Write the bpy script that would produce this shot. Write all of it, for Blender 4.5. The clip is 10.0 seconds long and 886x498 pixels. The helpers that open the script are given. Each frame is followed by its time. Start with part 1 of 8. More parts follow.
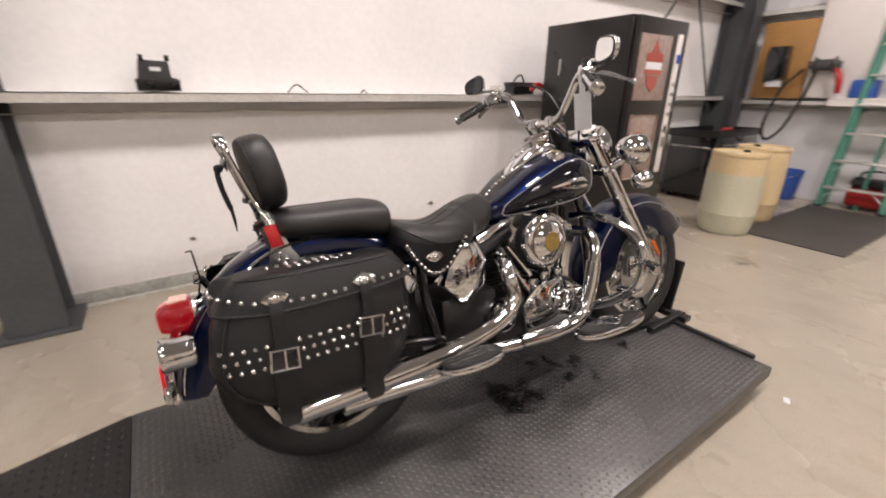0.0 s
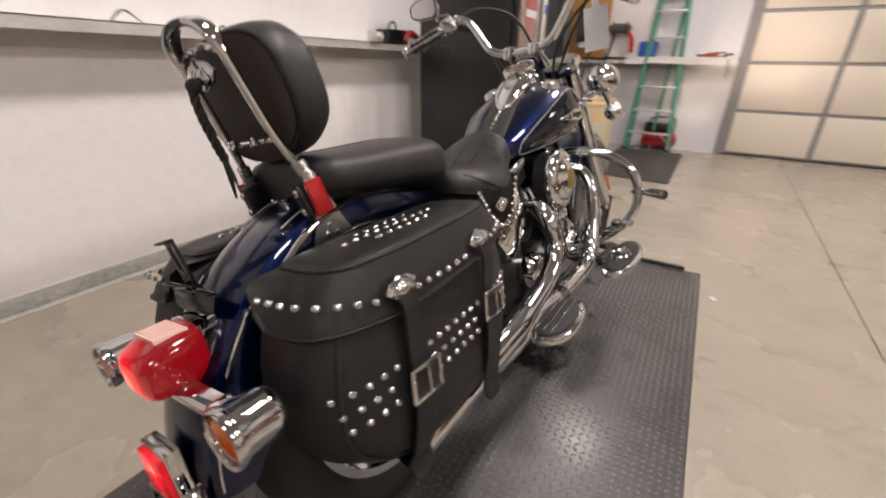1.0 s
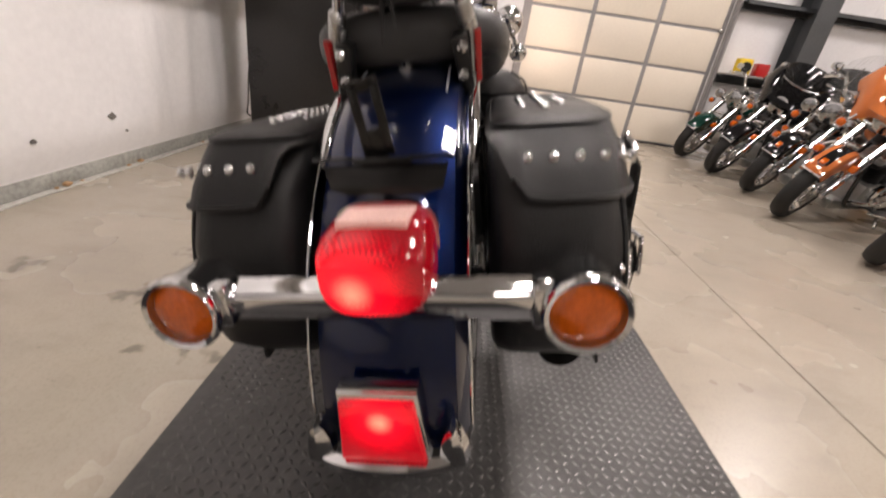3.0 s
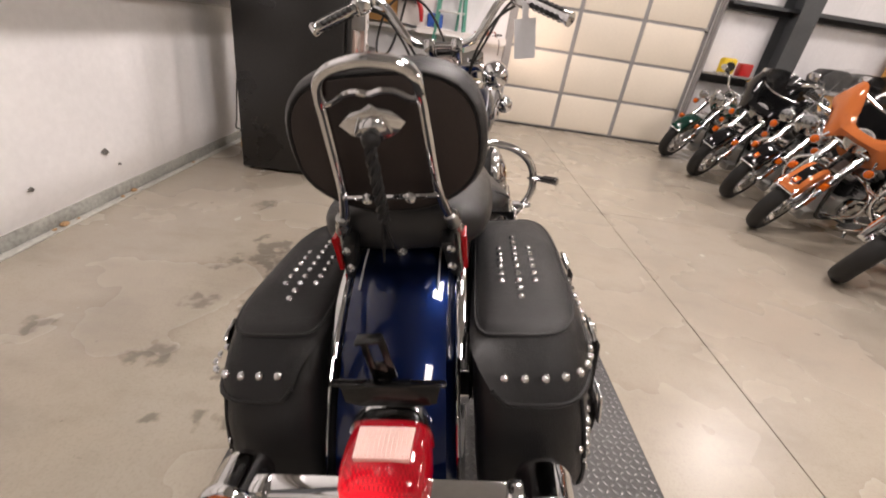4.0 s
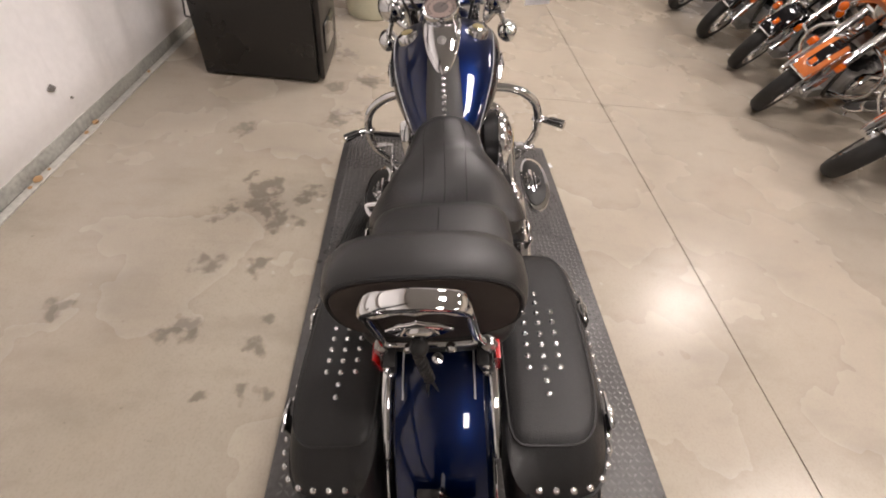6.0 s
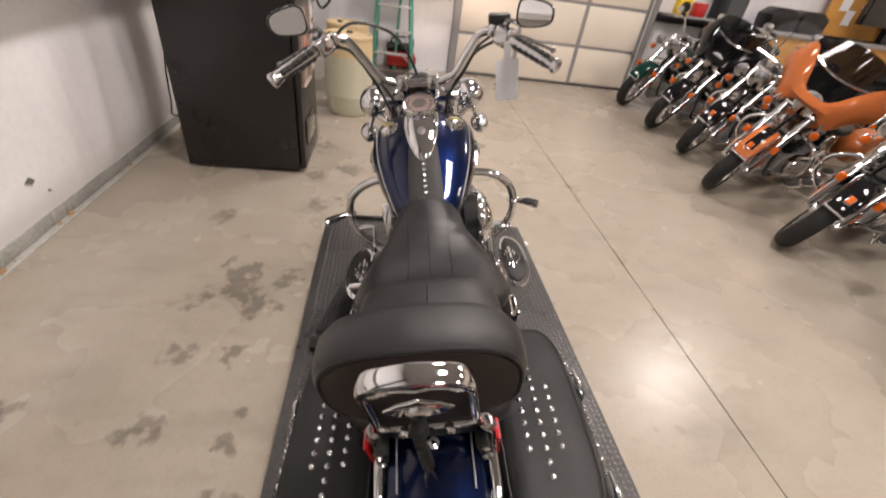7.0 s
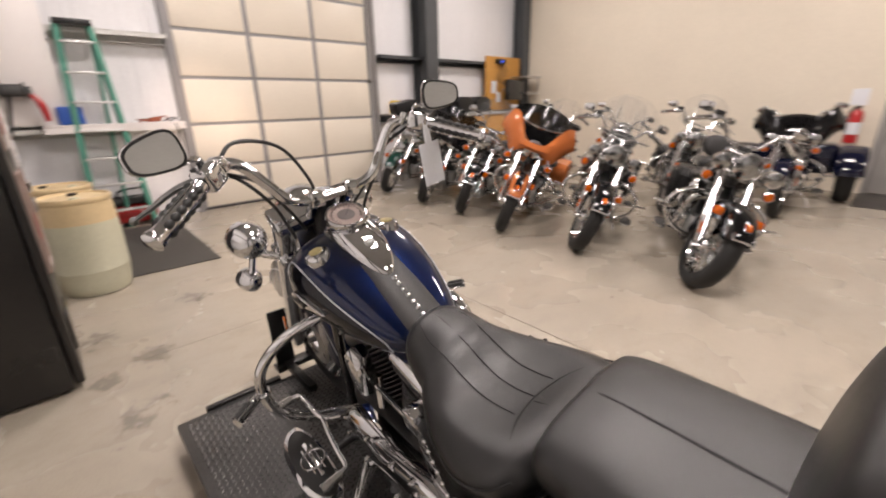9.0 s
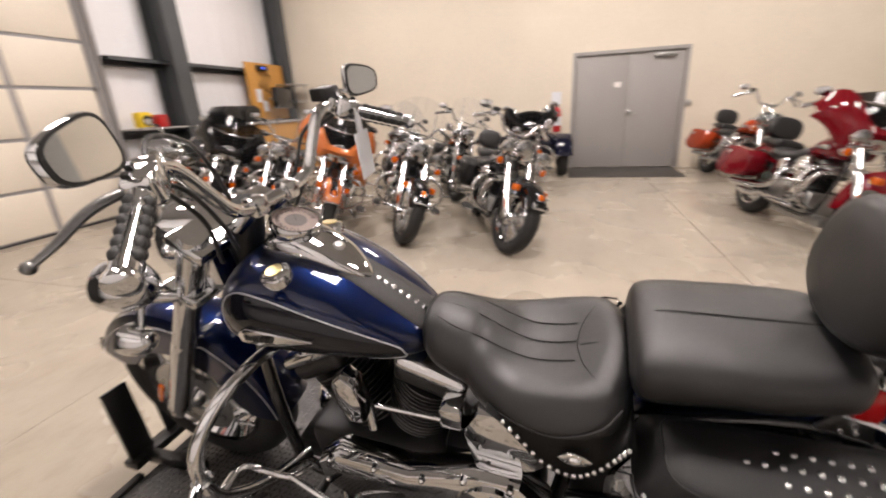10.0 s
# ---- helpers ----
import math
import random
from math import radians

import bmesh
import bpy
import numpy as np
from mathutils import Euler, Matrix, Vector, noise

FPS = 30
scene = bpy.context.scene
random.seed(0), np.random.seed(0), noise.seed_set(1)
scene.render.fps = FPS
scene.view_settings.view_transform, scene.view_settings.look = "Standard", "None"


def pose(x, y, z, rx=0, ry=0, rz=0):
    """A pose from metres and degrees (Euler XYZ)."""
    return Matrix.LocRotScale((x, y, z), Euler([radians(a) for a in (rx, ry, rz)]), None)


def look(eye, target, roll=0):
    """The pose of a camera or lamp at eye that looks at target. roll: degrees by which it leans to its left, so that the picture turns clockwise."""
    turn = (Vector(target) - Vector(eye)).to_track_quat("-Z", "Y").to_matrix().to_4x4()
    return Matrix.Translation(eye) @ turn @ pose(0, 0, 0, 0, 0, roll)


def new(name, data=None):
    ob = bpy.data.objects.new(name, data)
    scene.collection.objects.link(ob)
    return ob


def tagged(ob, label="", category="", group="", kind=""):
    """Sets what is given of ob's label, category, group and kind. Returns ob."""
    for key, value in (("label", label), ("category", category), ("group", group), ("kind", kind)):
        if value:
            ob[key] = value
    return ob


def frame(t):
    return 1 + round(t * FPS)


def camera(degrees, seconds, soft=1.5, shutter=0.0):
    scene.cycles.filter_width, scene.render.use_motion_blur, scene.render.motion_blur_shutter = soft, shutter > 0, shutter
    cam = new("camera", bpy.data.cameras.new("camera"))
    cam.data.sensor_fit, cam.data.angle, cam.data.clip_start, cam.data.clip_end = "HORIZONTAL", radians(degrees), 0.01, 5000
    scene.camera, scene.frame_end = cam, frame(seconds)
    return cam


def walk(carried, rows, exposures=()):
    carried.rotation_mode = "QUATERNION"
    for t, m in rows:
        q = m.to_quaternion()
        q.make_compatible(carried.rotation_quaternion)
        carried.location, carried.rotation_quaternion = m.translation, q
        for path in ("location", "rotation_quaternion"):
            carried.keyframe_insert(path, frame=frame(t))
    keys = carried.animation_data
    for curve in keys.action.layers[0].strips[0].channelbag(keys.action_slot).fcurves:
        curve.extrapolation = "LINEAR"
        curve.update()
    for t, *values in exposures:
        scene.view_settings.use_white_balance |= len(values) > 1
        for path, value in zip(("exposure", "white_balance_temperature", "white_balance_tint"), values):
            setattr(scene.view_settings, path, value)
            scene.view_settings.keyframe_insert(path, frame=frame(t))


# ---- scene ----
cam = camera(93.3, 10.0, soft=1.9, shutter=0.5)
EXPOSURE, LAMP_W = 0.0, 103.0
PATH = [
    (0, (0.499, -1.057, 1.234), (1.554, 0.489, 0.53), 0.6),
    (0.2, (0.408, -0.924, 1.211), (1.592, 0.52, 0.495), 0.5),
    (0.5, (0.328, -0.751, 1.165), (1.671, 0.528, 0.415), 0.5),
    (1, (0.253, -0.443, 1.07), (1.829, 0.487, 0.263), 1.1),
    (1.2, (0.22, -0.336, 1.04), (1.878, 0.411, 0.208), 1.5),
    (1.5, (0.18, -0.151, 0.939), (1.913, 0.354, 0.08), 3.0),
    (1.8, (0.111, 0.0, 0.855), (1.893, 0.299, -0.003), 4.0),
    (2, (0.088, 0.049, 0.795), (1.889, 0.238, -0.052), 5.3),
    (2.4, (0.075, 0.058, 0.762), (1.893, 0.101, -0.071), 7.1),
    (2.5, (0.077, 0.06, 0.768), (1.895, 0.082, -0.065), 7.4),
    (3, (0.108, 0.091, 0.86), (1.927, 0.063, 0.028), 8.5),
    (3.2, (0.105, 0.102, 0.939), (1.931, 0.044, 0.124), 8.9),
    (4.3, (0.192, 0.139, 1.228), (1.91, 0.035, 0.209), 8.7),
    (4.5, (0.245, 0.137, 1.285), (1.896, 0.023, 0.162), 8.7),
    (5, (0.339, 0.167, 1.396), (1.781, 0.024, 0.017), 9.3),
    (5.2, (0.366, 0.197, 1.431), (1.727, 0.043, -0.027), 9.4),
    (6.3, (0.377, 0.251, 1.474), (1.78, -0.016, 0.074), 10.4),
    (6.5, (0.377, 0.256, 1.474), (1.838, -0.021, 0.136), 10.2),
    (7, (0.369, 0.268, 1.465), (1.985, -0.039, 0.328), 8.6),
    (7.5, (0.374, 0.327, 1.449), (2.087, -0.066, 0.493), 7.0),
    (8, (0.445, 0.394, 1.399), (2.183, -0.191, 0.602), 4.0),
    (8.5, (0.621, 0.527, 1.354), (2.257, -0.382, 0.65), 1.0),
    (9, (0.791, 0.699, 1.336), (2.184, -0.579, 0.683), -1.3),
    (9.5, (1.005, 0.877, 1.328), (2.013, -0.732, 0.696), -2.7),
    (10, (1.199, 0.93, 1.288), (1.734, -0.885, 0.64), -3.1),
]
FADES = [(0.0, -0.12), (0.5, -0.20), (1.0, -0.28), (1.5, -0.14), (2.0, -0.05), (3.0, -0.06), (4.5, -0.04), (5.5, -0.04), (6.5, -0.02), (7.0, -0.10), (8.0, -0.17), (8.7, -0.08), (9.3, -0.02), (10.0, 0.12)]
walk(cam, [(t, look(eye, target, roll)) for t, eye, target, roll in PATH], [(t, EXPOSURE + e) for t, e in FADES])

# ---- light ----
world = bpy.data.worlds.new("world")
world.use_nodes = True
world.node_tree.nodes["Background"].inputs[0].default_value = (0.9, 0.95, 1.0, 1)
world.node_tree.nodes["Background"].inputs[1].default_value = 0.02
scene.world = world

# ---- mesh helpers ----
V = Vector


def part(name, bm, material, parent=None, label="", smooth=True, sharp=40):
    """One mesh object out of a bmesh, under a thing or a part."""
    bmesh.ops.recalc_face_normals(bm, faces=bm.faces)
    me = bpy.data.meshes.new(name)
    bm.to_mesh(me)
    bm.free()
    me.materials.append(material)
    if smooth:
        me.polygons.foreach_set("use_smooth", [True] * len(me.polygons))
        me.set_sharp_from_angle(angle=radians(sharp))
    ob = new(name, me)
    if parent is not None:
        ob.parent = parent
    if label:
        ob["label"] = label
    return ob


def thing(name, label, category, group="", m=None):
    ob = new(name)
    ob.empty_display_size = 0.1
    if m is not None:
        ob.matrix_basis = m
    return tagged(ob, label, category, group)


def twin(ob, name, at, parent):
    """Another object on the same mesh."""
    o = new(name, ob.data)
    o.parent = parent
    o.matrix_basis = at
    return o


def B():
    return bmesh.new()


def box(bm, a, b, bevel=0.0, m=None, seg=2):
    lo = [min(p, q) for p, q in zip(a, b)]
    hi = [max(p, q) for p, q in zip(a, b)]
    vs = [bm.verts.new((x, y, z)) for x in (lo[0], hi[0]) for y in (lo[1], hi[1]) for z in (lo[2], hi[2])]
    fs = [bm.faces.new([vs[i] for i in f]) for f in ((0, 1, 3, 2), (4, 6, 7, 5), (0, 4, 5, 1), (2, 3, 7, 6), (0, 2, 6, 4), (1, 5, 7, 3))]
    if bevel > 0:
        es = list({e for f in fs for e in f.edges})
        r = bmesh.ops.bevel(bm, geom=es, offset=bevel, segments=seg, affect="EDGES", profile=0.5)
        vs = list({v for f in r["faces"] for v in f.verts} | {v for v in vs if v.is_valid})
    if m is not None:
        bmesh.ops.transform(bm, matrix=m, verts=vs)
    return bm


def frame_of(d):
    d = V(d).normalized()
    u = d.cross(V((0, 0, 1)))
    if u.length < 0.05:
        u = d.cross(V((1, 0, 0)))
    u.normalize()
    return d, u, d.cross(u)


def skin(bm, rings, caps=(True, True), closed=False):
    """Quads between rings of points."""
    vr = [[bm.verts.new(p) for p in r] for r in rings]
    n = len(vr[0])
    pairs = list(zip(vr, vr[1:])) + ([(vr[-1], vr[0])] if closed else [])
    for a, b in pairs:
        for i in range(n):
            j = (i + 1) % n
            bm.faces.new((a[i], a[j], b[j], b[i]))
    if not closed:
        if caps[0]:
            bm.faces.new(vr[0][::-1])
        if caps[1]:
            bm.faces.new(vr[-1])
    return bm


def spline(pts, sub=6):
    """Catmull-Rom through rows of numbers."""
    p = [np.array(q, float) for q in pts]
    p = [2 * p[0] - p[1]] + p + [2 * p[-1] - p[-2]]
    out = []
    for i in range(1, len(p) - 2):
        for k in range(sub):
            t = k / sub
            out.append(0.5 * (2 * p[i] + (p[i + 1] - p[i - 1]) * t + (2 * p[i - 1] - 5 * p[i] + 4 * p[i + 1] - p[i + 2]) * t * t
                              + (3 * p[i] - p[i - 1] - 3 * p[i + 1] + p[i + 2]) * t ** 3))
    out.append(p[-2])
    return out


def tube(bm, pts, r, seg=10, sub=6, flat=1.0, caps=True):
    """A round bar along a smooth line; r: one radius or one for each point."""
    rr = [r] * len(pts) if not isinstance(r, (list, tuple)) else list(r)
    line = spline([(*p, q) for p, q in zip(pts, rr)], sub) if len(pts) > 2 else [np.array((*p, q), float) for p, q in zip(pts, rr)]
    rings, u = [], None
    for i, q in enumerate(line):
        a, b = line[max(i - 1, 0)], line[min(i + 1, len(line) - 1)]
        d = V((b - a)[:3]).normalized()
        if u is None:
            d, u, w = frame_of(d)
        else:
            u = (u - d * u.dot(d)).normalized()
            w = d.cross(u)
        c = V(q[:3])
        rings.append([c + (u * math.cos(t) + w * flat * math.sin(t)) * q[3] for t in (2 * math.pi * k / seg for k in range(seg))])
    return skin(bm, rings, (caps, caps))


def rod(bm, p, q, r, r2=None, seg=12):
    return tube(bm, [p, q], [r, r if r2 is None else r2], seg)


def lathe(bm, prof, at=(0, 0, 0), axis=(0, 0, 1), seg=24, close=False):
    """prof: (radius, along) pairs turned round axis. close: the profile is a loop."""
    d, u, w = frame_of(axis)
    c = V(at)
    rings = []
    for r, h in prof:
        r = max(r, 0.0002)
        rings.append([c + d * h + (u * math.cos(t) + w * math.sin(t)) * r for t in (2 * math.pi * k / seg for k in range(seg))])
    return skin(bm, rings, closed=close)


def ball(bm, c, r, seg=16, rings=8, stretch=(1, 1, 1)):
    rs = []
    for i in range(rings + 1):
        a = math.pi * i / rings
        rad, z = max(math.sin(a), 0.01), math.cos(a)
        rs.append([V(c) + V((r * rad * math.cos(t) * stretch[0], r * rad * math.sin(t) * stretch[1], r * z * stretch[2])) for t in (2 * math.pi * k / seg for k in range(seg))])
    return skin(bm, rs)


def ring(bm, c, axis, R, r, seg=32, tseg=8):
    d, u, w = frame_of(axis)
    rs = []
    for k in range(seg):
        t = 2 * math.pi * k / seg
        o = u * math.cos(t) + w * math.sin(t)
        rs.append([V(c) + o * (R + r * math.cos(s)) + d * r * math.sin(s) for s in (2 * math.pi * j / tseg for j in range(tseg))])
    return skin(bm, rs, closed=True)


def slab(bm, outline, a, b, plane="xz", bevel=0.0):
    """A flat outline made thick from a to b along the third axis, its edges rounded."""
    put = {"xz": lambda p, h: (p[0], h, p[1]), "xy": lambda p, h: (p[0], p[1], h), "yz": lambda p, h: (h, p[0], p[1])}[plane]
    n = len(outline)
    cx, cy = sum(p[0] for p in outline) / n, sum(p[1] for p in outline) / n

    def inset(k):
        out = []
        for i in range(n):
            p, q, s = (np.array(outline[(i + j) % n], float) for j in (-1, 0, 1))
            e1, e2 = (q - p) / (np.linalg.norm(q - p) + 1e-9), (s - q) / (np.linalg.norm(s - q) + 1e-9)
            nn = np.array((-(e1 + e2)[1], (e1 + e2)[0]))
            nn = nn / (np.linalg.norm(nn) + 1e-9)
            if np.dot(nn, np.array((cx, cy)) - q) < 0:
                nn = -nn
            out.append(q + nn * k)
        return out
    s = 1 if b > a else -1
    steps = [(bevel, a), (bevel * 0.3, a + s * bevel * 0.3), (0, a + s * bevel), (0, b - s * bevel), (bevel * 0.3, b - s * bevel * 0.3), (bevel, b)] if bevel else [(0, a), (0, b)]
    return skin(bm, [[V(put(p, h)) for p in inset(k)] for k, h in steps])


def oval(hw, up, dn, e, n):
    """A closed ring of (y, z): half width, height above and below, squareness."""
    out = []
    for k in range(n):
        t = 2 * math.pi * k / n
        c, s = math.cos(t), math.sin(t)
        out.append((math.copysign(abs(c) ** (2 / e), c) * hw, math.copysign(abs(s) ** (2 / e), s) * (up if s > 0 else dn)))
    return out


def hull(bm, stations, n=28, sub=5, y0=0.0):
    """A body along x. Stations: x, z of the widest line, half width, up, down, squareness."""
    rs = []
    for x, zc, hw, up, dn, e in spline(stations, sub):
        rs.append([V((x, y0 + y, zc + z)) for y, z in oval(max(hw, 0.002), max(up, 0.001), max(dn, 0.001), e, n)])
    return skin(bm, rs)


def mesh_of(name, verts, faces, material, parent=None, smooth=False):
    me = bpy.data.meshes.new(name)
    me.from_pydata(verts, [], faces)
    me.materials.append(material)
    if smooth:
        me.polygons.foreach_set("use_smooth", [True] * len(me.polygons))
    ob = new(name, me)
    if parent is not None:
        ob.parent = parent
    return ob


# ---- materials ----
def material(name, color, rough=0.5, metal=0.0, vary=0.12, scale=6.0, fine=60.0, bump=0.0, bscale=200.0, coat=0.0, rvary=0.1, rand=0.0, emit=None, spec=0.5):
    m = bpy.data.materials.new(name)
    m.use_nodes = True
    nt = m.node_tree
    p = nt.nodes["Principled BSDF"]
    p.inputs["Roughness"].default_value, p.inputs["Metallic"].default_value = rough, metal
    p.inputs["Coat Weight"].default_value, p.inputs["Coat Roughness"].default_value = coat, 0.03
    p.inputs["Specular IOR Level"].default_value = spec
    tc = nt.nodes.new("ShaderNodeTexCoord")

    def noise_tex(sc, detail=4):
        n = nt.nodes.new("ShaderNodeTexNoise")
        n.inputs["Scale"].default_value, n.inputs["Detail"].default_value = sc, detail
        nt.links.new(tc.outputs["Object"], n.inputs["Vector"])
        return n
    a, b = noise_tex(scale), noise_tex(fine)
    mix = nt.nodes.new("ShaderNodeMath")
    mix.operation = "ADD"
    nt.links.new(a.outputs["Fac"], mix.inputs[0])
    nt.links.new(b.outputs["Fac"], mix.inputs[1])
    ramp = nt.nodes.new("ShaderNodeMapRange")
    ramp.inputs["From Min"].default_value, ramp.inputs["From Max"].default_value = 0.6, 1.4
    ramp.inputs["To Min"].default_value, ramp.inputs["To Max"].default_value = 1 - vary, 1 + vary
    nt.links.new(mix.outputs[0], ramp.inputs["Value"])
    val = ramp.outputs[0]
    if rand:
        oi = nt.nodes.new("ShaderNodeObjectInfo")
        r2 = nt.nodes.new("ShaderNodeMapRange")
        r2.inputs["To Min"].default_value, r2.inputs["To Max"].default_value = 1 - rand, 1 + rand
        nt.links.new(oi.outputs["Random"], r2.inputs["Value"])
        mu = nt.nodes.new("ShaderNodeMath")
        mu.operation = "MULTIPLY"
        nt.links.new(val, mu.inputs[0])
        nt.links.new(r2.outputs[0], mu.inputs[1])
        val = mu.outputs[0]
    vm = nt.nodes.new("ShaderNodeVectorMath")
    vm.operation = "SCALE"
    vm.inputs[0].default_value = color
    nt.links.new(val, vm.inputs["Scale"])
    nt.links.new(vm.outputs[0], p.inputs["Base Color"])
    rr = nt.nodes.new("ShaderNodeMapRange")
    rr.inputs["To Min"].default_value, rr.inputs["To Max"].default_value = rough * (1 - rvary * 2), rough * (1 + rvary * 2)
    nt.links.new(a.outputs["Fac"], rr.inputs["Value"])
    nt.links.new(rr.outputs[0], p.inputs["Roughness"])
    if bump:
        n = noise_tex(bscale, 3)
        bp = nt.nodes.new("ShaderNodeBump")
        bp.inputs["Strength"].default_value, bp.inputs["Distance"].default_value = bump, 0.002
        nt.links.new(n.outputs["Fac"], bp.inputs["Height"])
        nt.links.new(bp.outputs[0], p.inputs["Normal"])
    if emit:
        p.inputs["Emission Color"].default_value, p.inputs["Emission Strength"].default_value = (*emit[0], 1), emit[1]
    return m


def paint(name, color, flake=0.0, metal=0.0):
    m = material(name, color, 0.34 if metal else 0.42, metal, 0.14 if flake else 0.06, 3, 1400 if flake else 40, coat=1.0, rvary=0.05, spec=0.0)
    m.node_tree.nodes["Principled BSDF"].inputs["Coat IOR"].default_value = 1.45
    return m


def clear(name, color=(1, 1, 1), rough=0.02, alpha=0.25):
    """Thin glass or clear plastic: mostly see-through with a glossy surface."""
    m = bpy.data.materials.new(name)
    m.use_nodes = True
    nt = m.node_tree
    p = nt.nodes["Principled BSDF"]
    p.inputs["Base Color"].default_value = (*color, 1)
    p.inputs["Roughness"].default_value = rough
    p.inputs["Alpha"].default_value = alpha
    return m


CHROME = material("chrome", (0.64, 0.645, 0.655), 0.05, 1.0, 0.04, 8, 90, rvary=0.3)
STEEL = material("brushed_steel", (0.5, 0.5, 0.49), 0.3, 1.0, 0.12, 10, 120, rvary=0.3)
CAST = material("cast_aluminium", (0.42, 0.42, 0.41), 0.42, 1.0, 0.15, 20, 200, bump=0.2, bscale=400)
FIN = material("fin_edge_metal", (0.13, 0.13, 0.13), 0.35, 1.0, 0.2, 20, 200)
LEVER = material("dull_lever_metal", (0.22, 0.22, 0.22), 0.3, 1.0, 0.15, 20, 200)
BLACK = material("satin_black", (0.008, 0.008, 0.0085), 0.38, 0.0, 0.2, 12, 140)
GLOSS = material("gloss_black", (0.008, 0.008, 0.009), 0.12, 0.0, 0.2, 12, 140, coat=0.6)
BRACKET = material("bracket_black", (0.004, 0.004, 0.004), 0.22, 0.0, 0.2, 12, 140, spec=0.4)
RUBBER = material("tyre_rubber", (0.011, 0.011, 0.011), 0.72, 0.0, 0.25, 14, 160, bump=0.25, bscale=300)
GRIP = material("grip_rubber", (0.014, 0.014, 0.014), 0.55, 0.0, 0.2, 30, 200)
LEATHER = material("black_leather", (0.0105, 0.0105, 0.011), 0.44, 0.0, 0.3, 7, 240, bump=0.45, bscale=520, rvary=0.3, spec=0.36)
SEAT = material("seat_vinyl", (0.011, 0.011, 0.0116), 0.37, 0.0, 0.25, 6, 220, bump=0.30, bscale=800, rvary=0.25, spec=0.62)
SUEDE = material("back_panel_vinyl", (0.022, 0.014, 0.011), 0.6, 0.0, 0.2, 8, 200, bump=0.3, bscale=500)
BLUE = paint("blue_pearl_paint", (0.0014, 0.0062, 0.036), 1, 0.85)
DUSK = paint("dark_blue_grey_paint", (0.0075, 0.008, 0.013), 1, 0.3)
# near-black strip colour that paints in the shade of the seat seams' grooves
SEAM_SHADE = material("seam_groove_shade", (0.003, 0.003, 0.003), 0.8, 0.0, 0.1)
STRAP = material("tank_strap_leather", (0.022, 0.021, 0.020), 0.5, 0.0, 0.2, 9, 220, bump=0.4, bscale=600)
PIN = material("silver_pinstripe", (0.45, 0.46, 0.5), 0.3, 0.3, 0.05)
def lamp_lens(name, heart, reach, peak, base):
    """A lit red lens: prisms in its face, brightest round the bulb behind it."""
    m = material(name, (0.10, 0.001, 0.004), 0.10, 0.0, 0.1, 20, 200, coat=0.35)
    nt = m.node_tree
    p = nt.nodes["Principled BSDF"]
    tc = nt.nodes.new("ShaderNodeTexCoord")
    dist = nt.nodes.new("ShaderNodeVectorMath")
    dist.operation = "DISTANCE"
    dist.inputs[1].default_value = heart
    nt.links.new(tc.outputs["Object"], dist.inputs[0])
    mr = nt.nodes.new("ShaderNodeMapRange")
    mr.interpolation_type = "SMOOTHSTEP"
    mr.inputs["From Min"].default_value, mr.inputs["From Max"].default_value = 0.0, reach
    mr.inputs["To Min"].default_value, mr.inputs["To Max"].default_value = peak, base
    nt.links.new(dist.outputs["Value"], mr.inputs["Value"])
    ch = nt.nodes.new("ShaderNodeTexChecker")
    ch.inputs["Scale"].default_value = 380.0
    ch.inputs["Color1"].default_value, ch.inputs["Color2"].default_value = (1, 1, 1, 1), (0.78, 0.78, 0.78, 1)
    nt.links.new(tc.outputs["Object"], ch.inputs["Vector"])
    mu = nt.nodes.new("ShaderNodeMath")
    mu.operation = "MULTIPLY"
    nt.links.new(mr.outputs[0], mu.inputs[0])
    nt.links.new(ch.outputs["Fac"], mu.inputs[1])
    ad = nt.nodes.new("ShaderNodeMath")
    ad.operation = "MULTIPLY_ADD"
    nt.links.new(mr.outputs[0], ad.inputs[0])
    ad.inputs[1].default_value = 0.75
    nt.links.new(mu.outputs[0], ad.inputs[2])
    hot = nt.nodes.new("ShaderNodeMapRange")
    hot.interpolation_type = "SMOOTHSTEP"
    hot.inputs["From Min"].default_value, hot.inputs["From Max"].default_value = 0.0, reach * 0.34
    hot.inputs["To Min"].default_value, hot.inputs["To Max"].default_value = 0.9, 0.0
    nt.links.new(dist.outputs["Value"], hot.inputs["Value"])
    glow = nt.nodes.new("ShaderNodeMix")
    glow.data_type = "RGBA"
    glow.inputs["A"].default_value, glow.inputs["B"].default_value = (1.0, 0.002, 0.016, 1), (1.0, 0.26, 0.16, 1)
    nt.links.new(hot.outputs[0], glow.inputs["Factor"])
    nt.links.new(glow.outputs["Result"], p.inputs["Emission Color"])
    nt.links.new(ad.outputs[0], p.inputs["Emission Strength"])
    bp = nt.nodes.new("ShaderNodeBump")
    bp.inputs["Strength"].default_value, bp.inputs["Distance"].default_value = 0.3, 0.0008
    nt.links.new(ch.outputs["Fac"], bp.inputs["Height"])
    nt.links.new(bp.outputs[0], p.inputs["Normal"])
    return m


